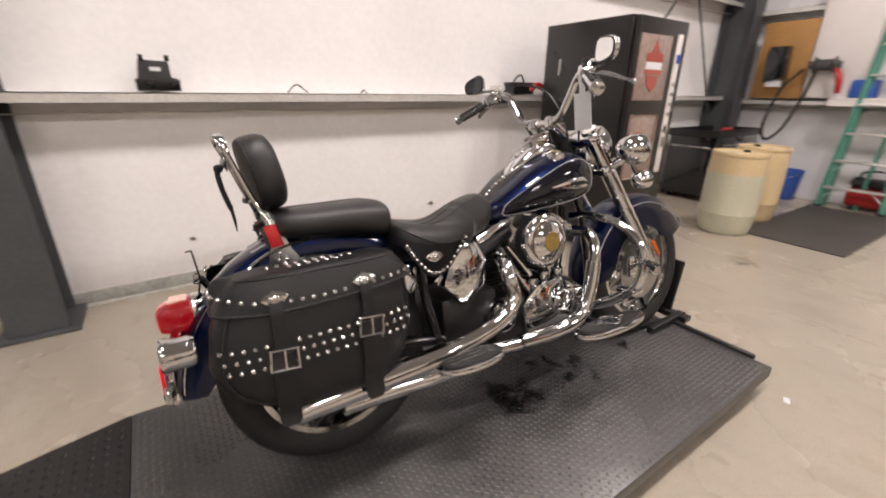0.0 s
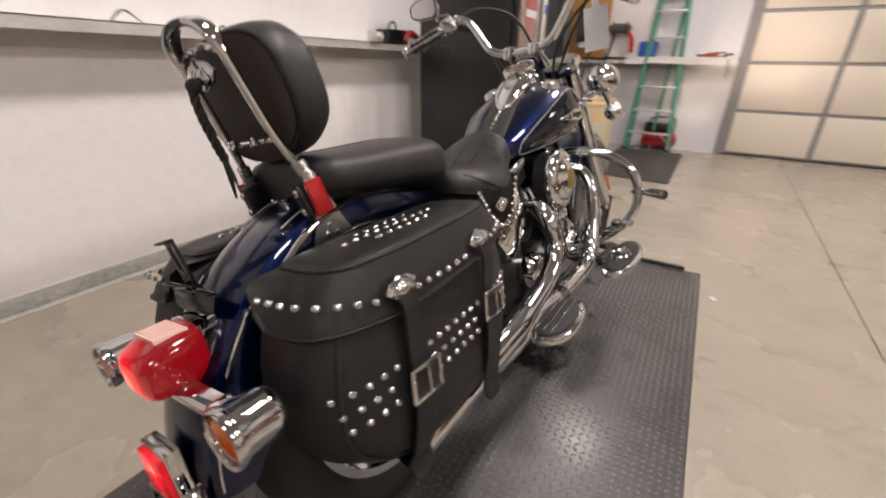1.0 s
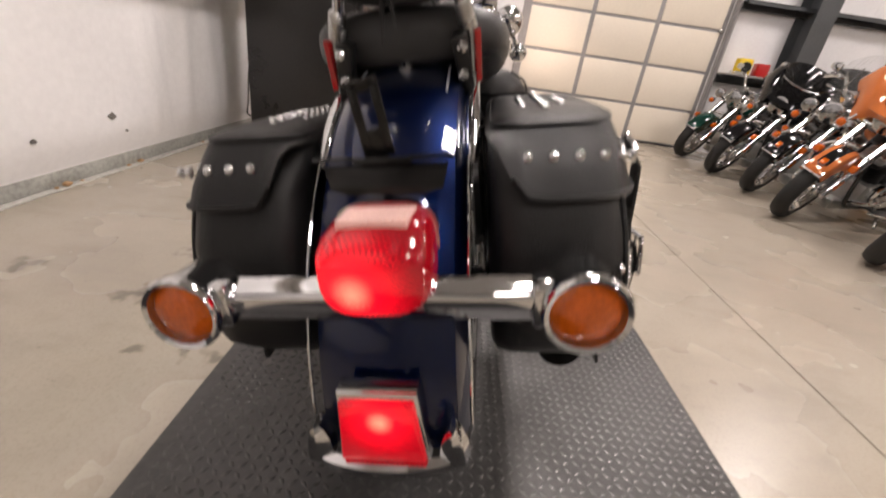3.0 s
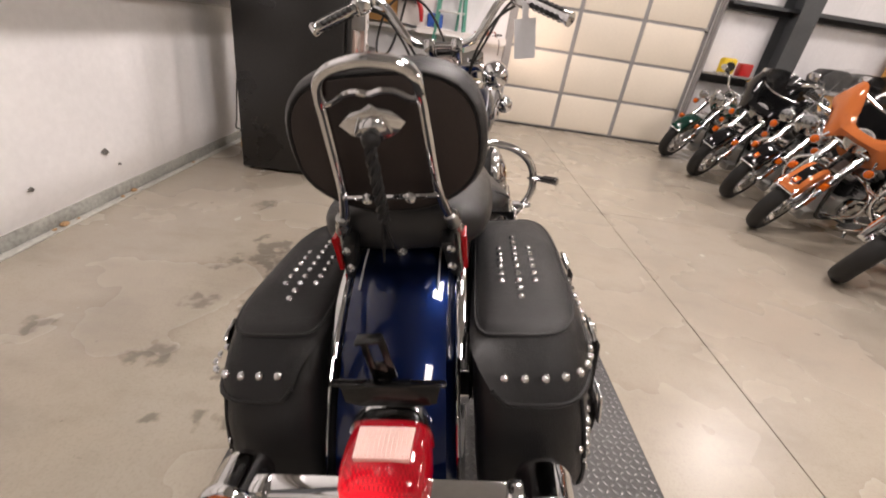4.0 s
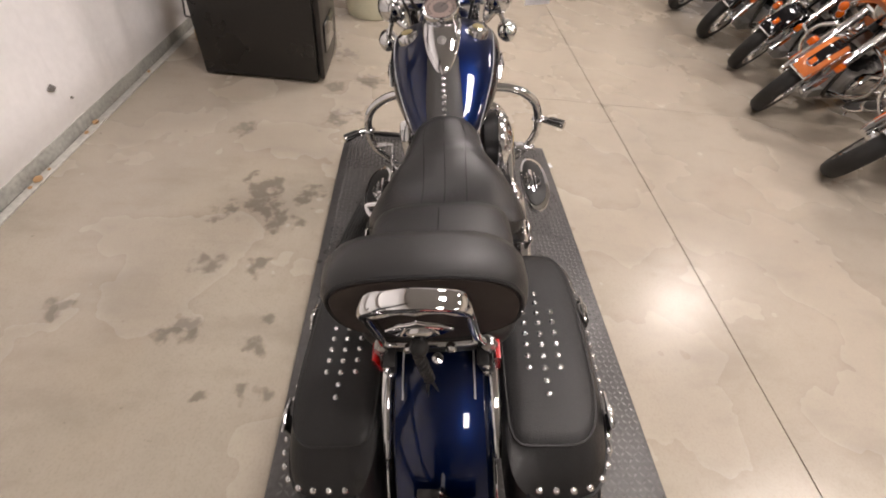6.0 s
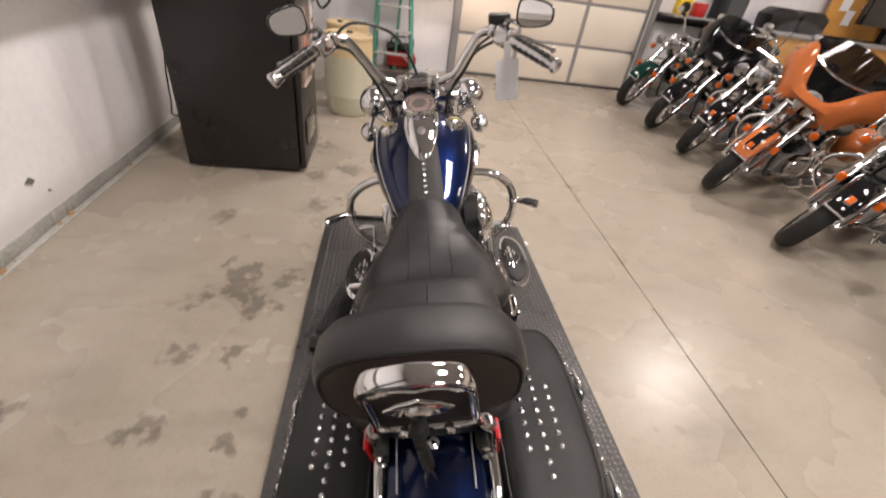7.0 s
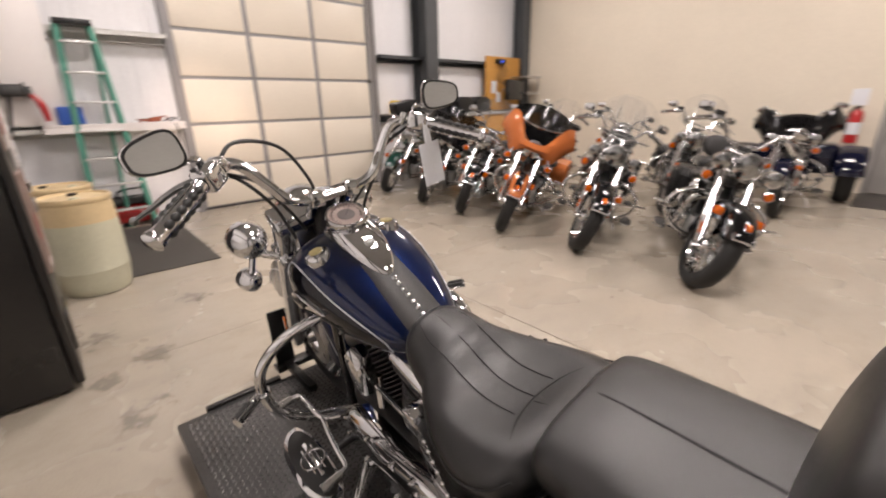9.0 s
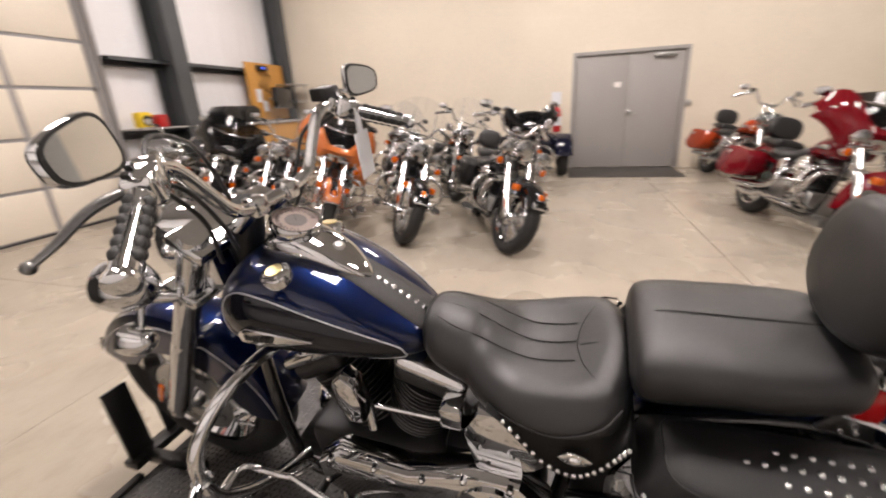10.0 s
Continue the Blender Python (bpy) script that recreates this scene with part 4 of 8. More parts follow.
    # oil tank
    for s in (1, -1):
        bm = B()
        slab(bm, [(0.345, 0.50), (0.42, 0.415), (0.515, 0.47), (0.53, 0.56), (0.49, 0.63), (0.40, 0.63)], s * 0.10, s * 0.165, "xz", 0.028)
        part("oil_tank" if s < 0 else "battery_cover", bm, CHROME, bike, "chrome oil tank" if s < 0 else "chrome side cover")


def exhaust(bike, detail):
    # front header, running back low along the right side
    bm = B()
    tube(bm, [(1.0, -0.09, 0.58), (1.02, -0.16, 0.57), (1.0, -0.205, 0.50), (0.955, -0.215, 0.38), (0.90, -0.215, 0.275), (0.80, -0.215, 0.245), (0.60, -0.215, 0.25), (0.40, -0.21, 0.27)], 0.022, 14, 6)
    part("front_exhaust_pipe", bm, CHROME, bike, "chrome header pipe")
    bm = B()
    tube(bm, [(0.985, -0.213, 0.47), (0.95, -0.22, 0.37), (0.90, -0.222, 0.285), (0.80, -0.222, 0.252), (0.60, -0.222, 0.257)], 0.027, 14, 6)
    part("heat_shield", bm, CHROME, bike)
    bm = B()
    tube(bm, [(0.615, -0.10, 0.53), (0.59, -0.17, 0.53), (0.575, -0.205, 0.49), (0.585, -0.215, 0.43), (0.555, -0.222, 0.385), (0.49, -0.225, 0.35), (0.41, -0.225, 0.33), (0.32, -0.225, 0.315)], 0.027, 14, 6)
    part("rear_exhaust_pipe", bm, CHROME, bike, "chrome header pipe")
    # silencers
    bm = B()
    tube(bm, [(0.34, -0.225, 0.318), (0.26, -0.225, 0.308), (0.05, -0.222, 0.298), (-0.16, -0.22, 0.288)], [0.027, 0.034, 0.036, 0.034], 20, 5, caps=False)
    tube(bm, [(-0.16, -0.22, 0.288), (-0.10, -0.22, 0.29)], [0.0335, 0.030], 20, caps=False)
    mf = part("silencer", bm, CHROME, bike, "long chrome slash-cut silencer")
    bm = B()
    lathe(bm, [(0.031, 0), (0.0, 0.002)], (-0.11, -0.22, 0.29), (1, 0, 0.05), 18)
    part("baffle", bm, BLACK, mf)
    bm = B()
    tube(bm, [(0.42, -0.21, 0.27), (0.30, -0.19, 0.235), (0.12, -0.16, 0.225), (-0.02, -0.155, 0.225)], [0.026, 0.033, 0.034, 0.032], 16, 5)
    part("lower_silencer", bm, CHROME, bike)


def forks(bike, detail, nacelle=True):
    top, bot = V((1.09, 0, 0.97)), V((WB + 0.015, 0, TR))
    for s in (1, -1):
        o = V((0, s * 0.112, 0))
        bm = B()
        tube(bm, [top + o, top.lerp(bot, 0.52) + o], 0.032, 16)
        part("upper_fork_cover", bm, CHROME, bike, "chrome fork tube")
        bm = B()
        tube(bm, [top.lerp(bot, 0.50) + o, top.lerp(bot, 0.56) + o, top.lerp(bot, 0.93) + o, bot + o + V((0.02, 0, -0.01))], [0.031, 0.034, 0.034, 0.026], 16, 3)
        lathe(bm, [(0.03, -0.02), (0.03, 0.02), (0.02, 0.026)], bot + V((0, s * 0.112, 0)), (0, s, 0), 16)
        part("fork_slider", bm, CHROME, bike, "chrome fork slider")
    for s in (1, -1):
        c = V((1.475, s * 0.146, 0.43))
        bm = B()
        box(bm, (-0.009, -0.004, -0.045), (0.009, 0.004, 0.045), 0.003, Matrix.Translation(c) @ pose(0, 0, 0, 0, -32, 0))
        part("fork_reflector", bm, AMBER, bike, "amber fork reflector")
    for t in (0.04, 0.24):
        c = top.lerp(bot, t)
        bm = B()
        box(bm, (-0.05, -0.145, -0.018), (0.05, 0.145, 0.018), 0.012, Matrix.Translation(c) @ pose(0, 0, 0, 0, -30, 0))
        part("fork_clamp", bm, CHROME, bike, "chrome fork clamp")
    bm = B()
    rod(bm, (1.03, 0, 1.0), (1.13, 0, 0.72), 0.035, seg=16)
    part("steering_head", bm, BLACK, bike)
    bm = B()
    rod(bm, (WB + 0.015, -0.14, TR), (WB + 0.015, 0.14, TR), 0.012)
    part("front_axle", bm, CHROME, bike)
    bm = B()
    box(bm, (1.36, -0.10, 0.30), (1.46, -0.07, 0.40), 0.015)
    part("brake_caliper", bm, CHROME, bike, "chrome brake caliper")


def headlamps(bike, lit, spots=True):
    c = V((1.225, 0, 0.90))
    bm = B()
    lathe(bm, [(0.02, -0.13), (0.06, -0.115), (0.085, -0.07), (0.093, -0.01), (0.097, 0.01), (0.097, 0.025), (0.088, 0.03)], c, (1, 0, -0.06), 32)
    hl = part("headlight", bm, CHROME, bike, "round chrome headlight")
    bm = B()
    lathe(bm, [(0.089, 0.028), (0.06, 0.042), (0.03, 0.049), (0.0, 0.05)], c, (1, 0, -0.06), 28)
    part("lens", bm, LAMP_LIT if lit else LAMP_GLASS, hl)
    bm = B()
    box(bm, (1.09, -0.10, 0.80), (1.185, 0.10, 0.955), 0.035)
    part("nacelle", bm, CHROME, bike, "chrome headlamp nacelle")
    if spots:
        bm = B()
        tube(bm, [(1.23, -0.20, 0.853), (1.185, -0.12, 0.81), (1.175, 0, 0.80), (1.185, 0.12, 0.81), (1.23, 0.20, 0.853)], 0.013, 10)
        part("lamp_bar", bm, CHROME, bike, "chrome auxiliary lamp bar")
        for s in (1, -1):
            c = V((1.262, s * 0.192, 0.878))
            bm = B()
            lathe(bm, [(0.012, -0.085), (0.038, -0.07), (0.055, -0.035), (0.06, 0.0), (0.06, 0.02), (0.054, 0.024)], c, (1, 0, -0.06), 26)
            sp = part("spot_lamp", bm, CHROME, bike, "round chrome spot lamp")
            bm = B()
            lathe(bm, [(0.055, 0.022), (0.03, 0.034), (0.0, 0.037)], c, (1, 0, -0.06), 22)
            part("lens", bm, LAMP_LIT if lit else LAMP_GLASS, sp)
    for s in (1, -1):
        c = V((1.262, s * 0.232, 0.757))
        bm = B()
        lathe(bm, [(0.008, -0.06), (0.028, -0.045), (0.037, -0.015), (0.038, 0.008), (0.034, 0.012)], c, (1, 0, 0), 20)
        rod(bm, (1.235, s * 0.232, 0.757), (1.225, s * 0.20, 0.84), 0.009, seg=8)
        ts = part("front_turn_signal", bm, CHROME, bike, "chrome turn signal with amber lens")
        bm = B()
        lathe(bm, [(0.034, 0.011), (0.02, 0.019), (0.0, 0.021)], c, (1, 0, 0), 18)
        part("lens", bm, AMBER, ts)


def bars(bike, detail, rise=0.0):
    before = set(bike.children)
    line = [(0.812, 0.405, 1.076), (0.862, 0.338, 1.110), (0.905, 0.278, 1.142), (0.932, 0.238, 1.156), (0.944, 0.200, 1.142), (0.945, 0.158, 1.085), (0.945, 0.118, 1.032), (0.955, 0.06, 1.012), (0.957, 0, 1.01)]
    line = [(x, y, z + rise) for x, y, z in line]
    full = line + [(x, -y, z) for x, y, z in line[-2::-1]]
    bm = B()
    tube(bm, full, 0.0135, 14, 6)
    hb = part("handlebar", bm, CHROME, bike, "chrome mini-ape handlebar")
    bm = B()
    for s in (1, -1):
        rod(bm, (0.957, s * 0.05, 1.012 + rise), (1.03, s * 0.05, 0.955), 0.017, seg=12)
        box(bm, (0.937, s * 0.05 - 0.02, 0.99 + rise), (0.977, s * 0.05 + 0.02, 1.033 + rise), 0.008)
    part("riser", bm, CHROME, bike)
    for s in (1, -1):
        g0, g1 = V((0.893, s * 0.296, 1.132 + rise)), V((0.812, s * 0.405, 1.077 + rise))
        d = (g1 - g0).normalized()
        bm = B()
        tube(bm, [g0, g1], 0.0185, 16)
        gr = part("grip", bm, CHROME, bike, "chrome and black rubber handgrip")
        if detail:
            L = (g1 - g0).length
            dd, u, w = frame_of(d)
            for q in range(4):
                a = math.pi * q / 2 + 0.4
                o = u * math.cos(a) + w * math.sin(a)
                bm = B()
                tube(bm, [g0 + d * (0.012 + (L - 0.028) * k / 24) + o * 0.0150 for k in range(25)], [0.0058 if k % 4 == 0 else 0.0092 if k % 4 == 2 else 0.0082 for k in range(25)], 10, 1)
                part("rubber_strip", bm, GRIP, gr, "knobbed black rubber strip")
        bm = B()
        lathe(bm, [(0.0195, 0.0), (0.022, 0.004), (0.022, 0.015), (0.014, 0.02), (0, 0.021)], g1, d, 16)
        part("end_cap", bm, CHROME, gr)
        # switch housing and lever bracket
        bm = B()
        m = Matrix.Translation(g0 - d * 0.03) @ d.to_track_quat("X", "Z").to_matrix().to_4x4()
        box(bm, (-0.028, -0.024, -0.028), (0.028, 0.026, 0.026), 0.011, m, 3)
        box(bm, (-0.05, -0.02, -0.018), (-0.03, 0.02, 0.018), 0.006, m, 2)
        sw = part("switch_housing", bm, CHROME, bike, "chrome switch housing and lever clamp")
        if detail:
            bm = B()
            for k in (-1, 1):
                box(bm, (k * 0.011 - 0.006, -0.016, 0.024), (k * 0.011 + 0.006, -0.004, 0.031), 0.002, m)
            part("switch_button", bm, BLACK, sw)
        bm = B()
        r = V((0, 0, rise))
        lp = [V((0.912, s * 0.275, 1.142)), V((0.932, s * 0.318, 1.136)), V((0.940, s * 0.355, 1.124)), V((0.938, s * 0.395, 1.106)), V((0.943, s * 0.432, 1.090))]
        tube(bm, [p + r for p in lp], [0.015, 0.017, 0.016, 0.013, 0.010], 10, 4, 0.45)
        ball(bm, lp[-1] + r, 0.0095, 10, 6)
        part("clutch_lever" if s > 0 else "brake_lever", bm, LEVER if s > 0 else CHROME, bike, "polished control lever")
        if s < 0:
            bm = B()
            m2 = Matrix.Translation(g0 - d * 0.045 + V((0.035, 0, 0.034)))
            box(bm, (-0.024, -0.032, -0.016), (0.024, 0.032, 0.016), 0.006, m2)
            part("brake_reservoir", bm, BLACK, bike, "black brake fluid reservoir")
        # mirror
        mc = V((0.868 if s > 0 else 0.90, s * (0.352 if s > 0 else 0.360), (1.214 if s > 0 else 1.199) + rise))
        nrm = V((-1, -s * 0.30, 0.08)).normalized()
        mm = Matrix.Translation(mc) @ nrm.to_track_quat("Z", "Y").to_matrix().to_4x4() @ pose(0, 0, 0, 0, 0, 6 * s)
        outl = []
        for k in range(28):
            a = 2 * math.pi * k / 28
            x, y = math.cos(a), math.sin(a)
            px = math.copysign(abs(x) ** 0.62, x) * 0.055
            py = math.copysign(abs(y) ** 0.62, y) * 0.038
            outl.append((px, py * (1 + 0.2 * px * s / 0.055)))
        bm = B()
        slab(bm, outl, 0.0, -0.018, "xy", 0.006)
        bmesh.ops.transform(bm, matrix=mm, verts=bm.verts)
        mi = part("mirror", bm, CHROME, bike, "chrome tapered mirror")
        bm = B()
        slab(bm, [(x * 0.975, y * 0.965) for x, y in outl], 0.0004, 0.0020, "xy")
        bmesh.ops.transform(bm, matrix=mm, verts=bm.verts)
        part("mirror_rim", bm, BLACK, mi, smooth=False)
        bm = B()
        slab(bm, [(x * 0.88, y * 0.84) for x, y in outl], 0.0018, 0.0030, "xy")
        bmesh.ops.transform(bm, matrix=mm, verts=bm.verts)
        part("mirror_glass", bm, MIRROR, mi, smooth=False)
        bm = B()
        tube(bm, [g0 - d * 0.03 + V((0.01, 0, 0.02)), g0 - d * 0.015 + V((0.025, 0, 0.045)), mc + V((0.014, -s * 0.02, -0.03)), mc + V((0.012, 0, -0.01))], [0.008, 0.007, 0.006, 0.006], 8, 4)
        part("mirror_stem", bm, CHROME, mi)
    if detail:
        for s, pts in ((1, [(0.925, 0.255, 1.15), (0.985, 0.19, 1.19), (1.04, 0.08, 1.15), (1.07, 0.02, 1.05), (1.08, 0.0, 0.95)]), (1, [(0.945, 0.25, 1.14), (0.975, 0.17, 1.09), (0.985, 0.12, 1.0), (1.02, 0.08, 0.92)]),
                       (-1, [(0.95, -0.24, 1.14), (1.0, -0.20, 1.10), (1.01, -0.15, 1.02), (1.06, -0.09, 0.93)]), (-1, [(0.945, -0.26, 1.13), (0.97, -0.19, 1.09), (0.965, -0.135, 1.02), (0.99, -0.10, 0.95), (1.03, -0.08, 0.86)]),
                       (1, [(0.935, 0.27, 1.135), (0.985, 0.21, 1.11), (0.99, 0.15, 1.02), (1.04, 0.11, 0.9)])):
            bm = B()
            tube(bm, pts, 0.0048, 8, 6)
            part("cable", bm, CABLE, bike, "black control cable")
    turn = Matrix.Translation((0.957, 0, 1.01)) @ pose(0, 0, 0, 1.6, 0, -2.5) @ Matrix.Translation((-0.957, 0, -1.01))
    for o in bike.children:
        if o not in before:
            o.matrix_basis = turn
    return hb


def seat_rider(bike, detail):
    st = [(x - (0.02 if x > 0.5 else 0.0), z - 0.018, *rest) for x, z, *rest in (
          (0.205, 0.672, 0.06, 0.03, 0.04, 2.2), (0.211, 0.678, 0.115, 0.052, 0.06, 2.1), (0.228, 0.682, 0.158, 0.070, 0.07, 2.0), (0.262, 0.680, 0.186, 0.080, 0.08, 2.0), (0.33, 0.668, 0.194, 0.080, 0.08, 2.0), (0.42, 0.662, 0.175, 0.076, 0.078, 2.1), (0.49, 0.676, 0.140, 0.078, 0.07, 2.1),
          (0.54, 0.692, 0.116, 0.080, 0.07, 2.1), (0.585, 0.706, 0.104, 0.080, 0.07, 2.1), (0.615, 0.716, 0.094, 0.074, 0.065, 2.1), (0.637, 0.726, 0.077, 0.058, 0.05, 2.1), (0.649, 0.732, 0.046, 0.035, 0.03, 2.1), (0.653, 0.735, 0.012, 0.010, 0.01, 2.2))]
    bm = B()
    hull(bm, st, 40 if detail else 22, 6)
    for v in bm.verts:
        # dished middle with rolled edges and a rounded rear rim
        k = max(0.0, 1 - ((v.co.x - 0.35) / 0.13) ** 2) * max(0.0, 1 - (v.co.y / 0.14) ** 2)
        if v.co.z > 0.672:
            v.co.z -= 0.034 * k
    seat = part("rider_seat", bm, SEAT, bike, "black vinyl rider seat with stitched seams")
    if not detail:
        return
    # stitched lines: a long loop down the middle and one line beside it at each side
    def on_seat(x, y):
        k = max(0.0, 1 - ((x - 0.35) / 0.13) ** 2) * max(0.0, 1 - (y / 0.14) ** 2)
        return (x, y, seam_z(st, x, y) - 0.034 * k + 0.0006)
    for y in (0.0, 0.056, -0.056):
        bm = B()
        tube(bm, [on_seat(x, y * (0.75 if x > 0.55 else 1.0)) for x in (0.31, 0.35, 0.40, 0.45, 0.50, 0.55, 0.59)], 0.0012, 6, 4)
        part("seam", bm, SEAM_SHADE, seat, "stitched seam")
    bm = B()
    tube(bm, [on_seat(0.308 - 3.0 * y * y, y) for y in (-0.13, -0.10, -0.06, 0.0, 0.06, 0.10, 0.13)], 0.0012, 6, 4)
    part("seam", bm, SEAM_SHADE, seat, "stitched seam across the dish")
    bm = B()
    tube(bm, [on_seat(x, 0.012) for x in (0.225, 0.25, 0.28, 0.30)], 0.0011, 6, 4)
    part("seam", bm, SEAM_SHADE, seat, "stitched seam")
    for s in (1, -1):
        bm = B()
        tube(bm, [(x, s * hw, z) for x, z, hw in spline([(0.228, 0.704, 0.158), (0.26, 0.682, 0.187), (0.32, 0.654, 0.1955), (0.38, 0.646, 0.187), (0.44, 0.654, 0.170)], 4)], 0.0024, 6, 1)
        part("piping", bm, LEATHER, seat)
    # skirts with studs
    for s in (1, -1):
        bm = B()
        rows_ = []
        edge = spline([(0.205, 0.662), (0.225, 0.628), (0.262, 0.575), (0.30, 0.550), (0.345, 0.563), (0.395, 0.605), (0.432, 0.64), (0.465, 0.660)], 4)
        for x, z in edge:
            hw = float(np.interp(x, [q[0] for q in st], [q[2] for q in st]))
            zt = max(z + 0.004, float(np.interp(x, [q[0] for q in st], [q[1] for q in st])))
            col = []
            for k in range(6):
                t = k / 5
                zz = z + (zt - z) * t
                y = (0.200 - 0.25 * max(0, x - 0.36)) * (1 - t) + (hw + 0.002) * t
                col.append(bm.verts.new((x, s * max(y, hw * 0.99), zz)))
            rows_.append(col)
        for a, b in zip(rows_, rows_[1:]):
            for k in range(5):
                bm.faces.new((a[k], a[k + 1], b[k + 1], b[k]))
        bmesh.ops.solidify(bm, geom=bm.faces[:], thickness=0.004)
        sk = part("seat_skirt", bm, LEATHER, seat, "black leather skirt edged with studs")
        line = spline([(0.216, 0.660), (0.236, 0.628), (0.266, 0.586), (0.30, 0.563), (0.343, 0.575), (0.388, 0.614), (0.430, 0.652)], 3)
        for x, z in line:
            stud(seat, V((x, s * (0.2025 - 0.25 * max(0, x - 0.36) - 0.04 * max(0, 0.26 - x)), z)), V((0, s, 0)))
        concho(seat, V((0.30, s * 0.2035, 0.614)), V((0, s, 0)), V((0, 0, 1)), 0.06)


def seam_z(st, x, y):
    """Height of a hull's upper skin at x, y."""
    xs = [s[0] for s in st]
    vals = [np.interp(x, xs, [s[i] for s in st]) for i in range(1, 6)]
    zc, hw, up, dn, e = vals
    return zc + up * max(0.0, 1 - min(1, abs(y) / hw) ** e) ** (1 / e)


def pillion(bike, detail):
    st = [(-0.116, 0.764, 0.08, 0.026, 0.026, 2.8), (-0.109, 0.763, 0.108, 0.036, 0.036, 2.9), (-0.080, 0.761, 0.132, 0.042, 0.043, 3.0), (0.0, 0.756, 0.145, 0.047, 0.048, 3.0), (0.09, 0.752, 0.147, 0.052, 0.052, 2.9),
          (0.15, 0.747, 0.145, 0.057, 0.060, 3.0), (0.192, 0.743, 0.140, 0.055, 0.062, 3.0), (0.208, 0.740, 0.128, 0.046, 0.054, 2.8), (0.216, 0.738, 0.10, 0.030, 0.036, 2.6)]
    bm = B()
    hull(bm, st, 40 if detail else 20, 6)
    p = part("pillion_seat", bm, SEAT, bike, "thick black vinyl pillion pad")
    if detail:
        for y in (0.0,):
            bm = B()
            tube(bm, [(x, y, seam_z(st, x, y) + 0.0005) for x in (-0.09, -0.05, 0.0, 0.06, 0.12, 0.17, 0.205)], 0.0018, 6, 4)
            part("seam", bm, SEAM_SHADE, p, "stitched seam")


def backrest(bike, detail):
    # pad, tilted back
    bm = B()
    n = 40
    prof = []
    for k in range(n):
        a = 2 * math.pi * k / n
        c, s = math.cos(a), math.sin(a)
        y = math.copysign(abs(c) ** (0.66 if s > 0 else 0.8), c) * (0.138 if s > 0 else 0.138 - 0.028 * s * s)
        z = math.copysign(abs(s) ** (0.72 if s > 0 else 0.75), s) * (0.106 if s > 0 else 0.106)
        prof.append((y, z))
    m = Matrix.Translation((-0.113, 0, 0.906)) @ pose(0, 0, 0, 0, -12, 0)
    rings = []
    for d, k in ((-0.034, 0.80), (-0.036, 0.93), (-0.028, 0.985), (-0.008, 1.0), (0.014, 0.985), (0.029, 0.92), (0.037, 0.80), (0.041, 0.5), (0.042, 0.15)):
        rings.append([m @ V((d, y * k, z * k)) for y, z in prof])
    skin(bm, rings)
    pad = part("backrest_pad", bm, SEAT, bike, "black padded passenger backrest")
    bm = B()
    slab(bm, [(y * 0.9, z * 0.9) for y, z in prof], -0.0355, -0.040, "yz", 0.001)
    bmesh.ops.transform(bm, matrix=m, verts=bm.verts)
    part("back_panel", bm, SUEDE, pad, "brown-black vinyl back panel")
    bm = B()
    tube(bm, [m @ V((-0.036, y * 0.93, z * 0.93)) for y, z in prof + prof[:1]], 0.003, 6, 1)
    part("piping", bm, LEATHER, pad)
    # chrome hoop: slim legs that widen into a broad flat top bar
    pts = [(-0.128, 0.086, 0.776), (-0.143, 0.074, 0.812), (-0.158, 0.067, 0.850), (-0.183, 0.063, 0.922), (-0.200, 0.060, 0.972), (-0.206, 0.054, 0.992), (-0.210, 0.040, 1.003), (-0.212, 0.020, 1.008), (-0.2125, 0, 1.010)]
    full = spline(pts + [(x, -y, z) for x, y, z in pts[-2::-1]], 5)
    lean = (m.to_3x3() @ V((1, 0, 0))).normalized()
    rings = []
    for i, p in enumerate(full):
        d = (V(full[min(i + 1, len(full) - 1)]) - V(full[max(i - 1, 0)])).normalized()
        side = d.cross(lean).normalized()
        f = min(1.0, max(0.0, (p[2] - 0.955) / 0.035))
        hw, th = 0.0068 + 0.0005 * f, 0.0068 + 0.0062 * f
        ring_ = []
        for k in range(12):
            a = 2 * math.pi * k / 12
            c, q = math.cos(a), math.sin(a)
            ring_.append(V(p) + side * math.copysign(abs(c) ** 0.6, c) * hw + lean * math.copysign(abs(q) ** 0.6, q) * th)
        rings.append(ring_)
    bm = B()
    skin(bm, rings)
    hoop = part("backrest_frame", bm, CHROME, bike, "chrome backrest hoop with a broad top bar")
    bm = B()
    tube(bm, [(-0.198, 0.060, 0.964), (-0.200, 0.046, 0.966), (-0.202, 0.030, 0.974), (-0.203, 0.014, 0.976), (-0.203, 0, 0.973), (-0.203, -0.014, 0.976), (-0.202, -0.030, 0.974), (-0.200, -0.046, 0.966), (-0.198, -0.060, 0.964)], 0.0042, 8, 4)
    part("inner_bar", bm, CHROME, hoop)
    bm = B()
    tube(bm, [(-0.149, 0.071, 0.832), (-0.158, 0.062, 0.834), (-0.160, 0.03, 0.834), (-0.160, -0.03, 0.834), (-0.158, -0.062, 0.834), (-0.149, -0.071, 0.832)], 0.0045, 8, 4)
    part("crossbar", bm, CHROME, hoop)
    for s in (1, -1):
        bolt(hoop, V((-0.166, s * 0.030, 0.834)), V((-1, 0, 0.2)), 0.008, 0.007)
    concho(hoop, V((-0.200, 0, 0.938)), m.to_3x3() @ V((-1, 0, 0)), V((0, 0, 1)), 0.082)
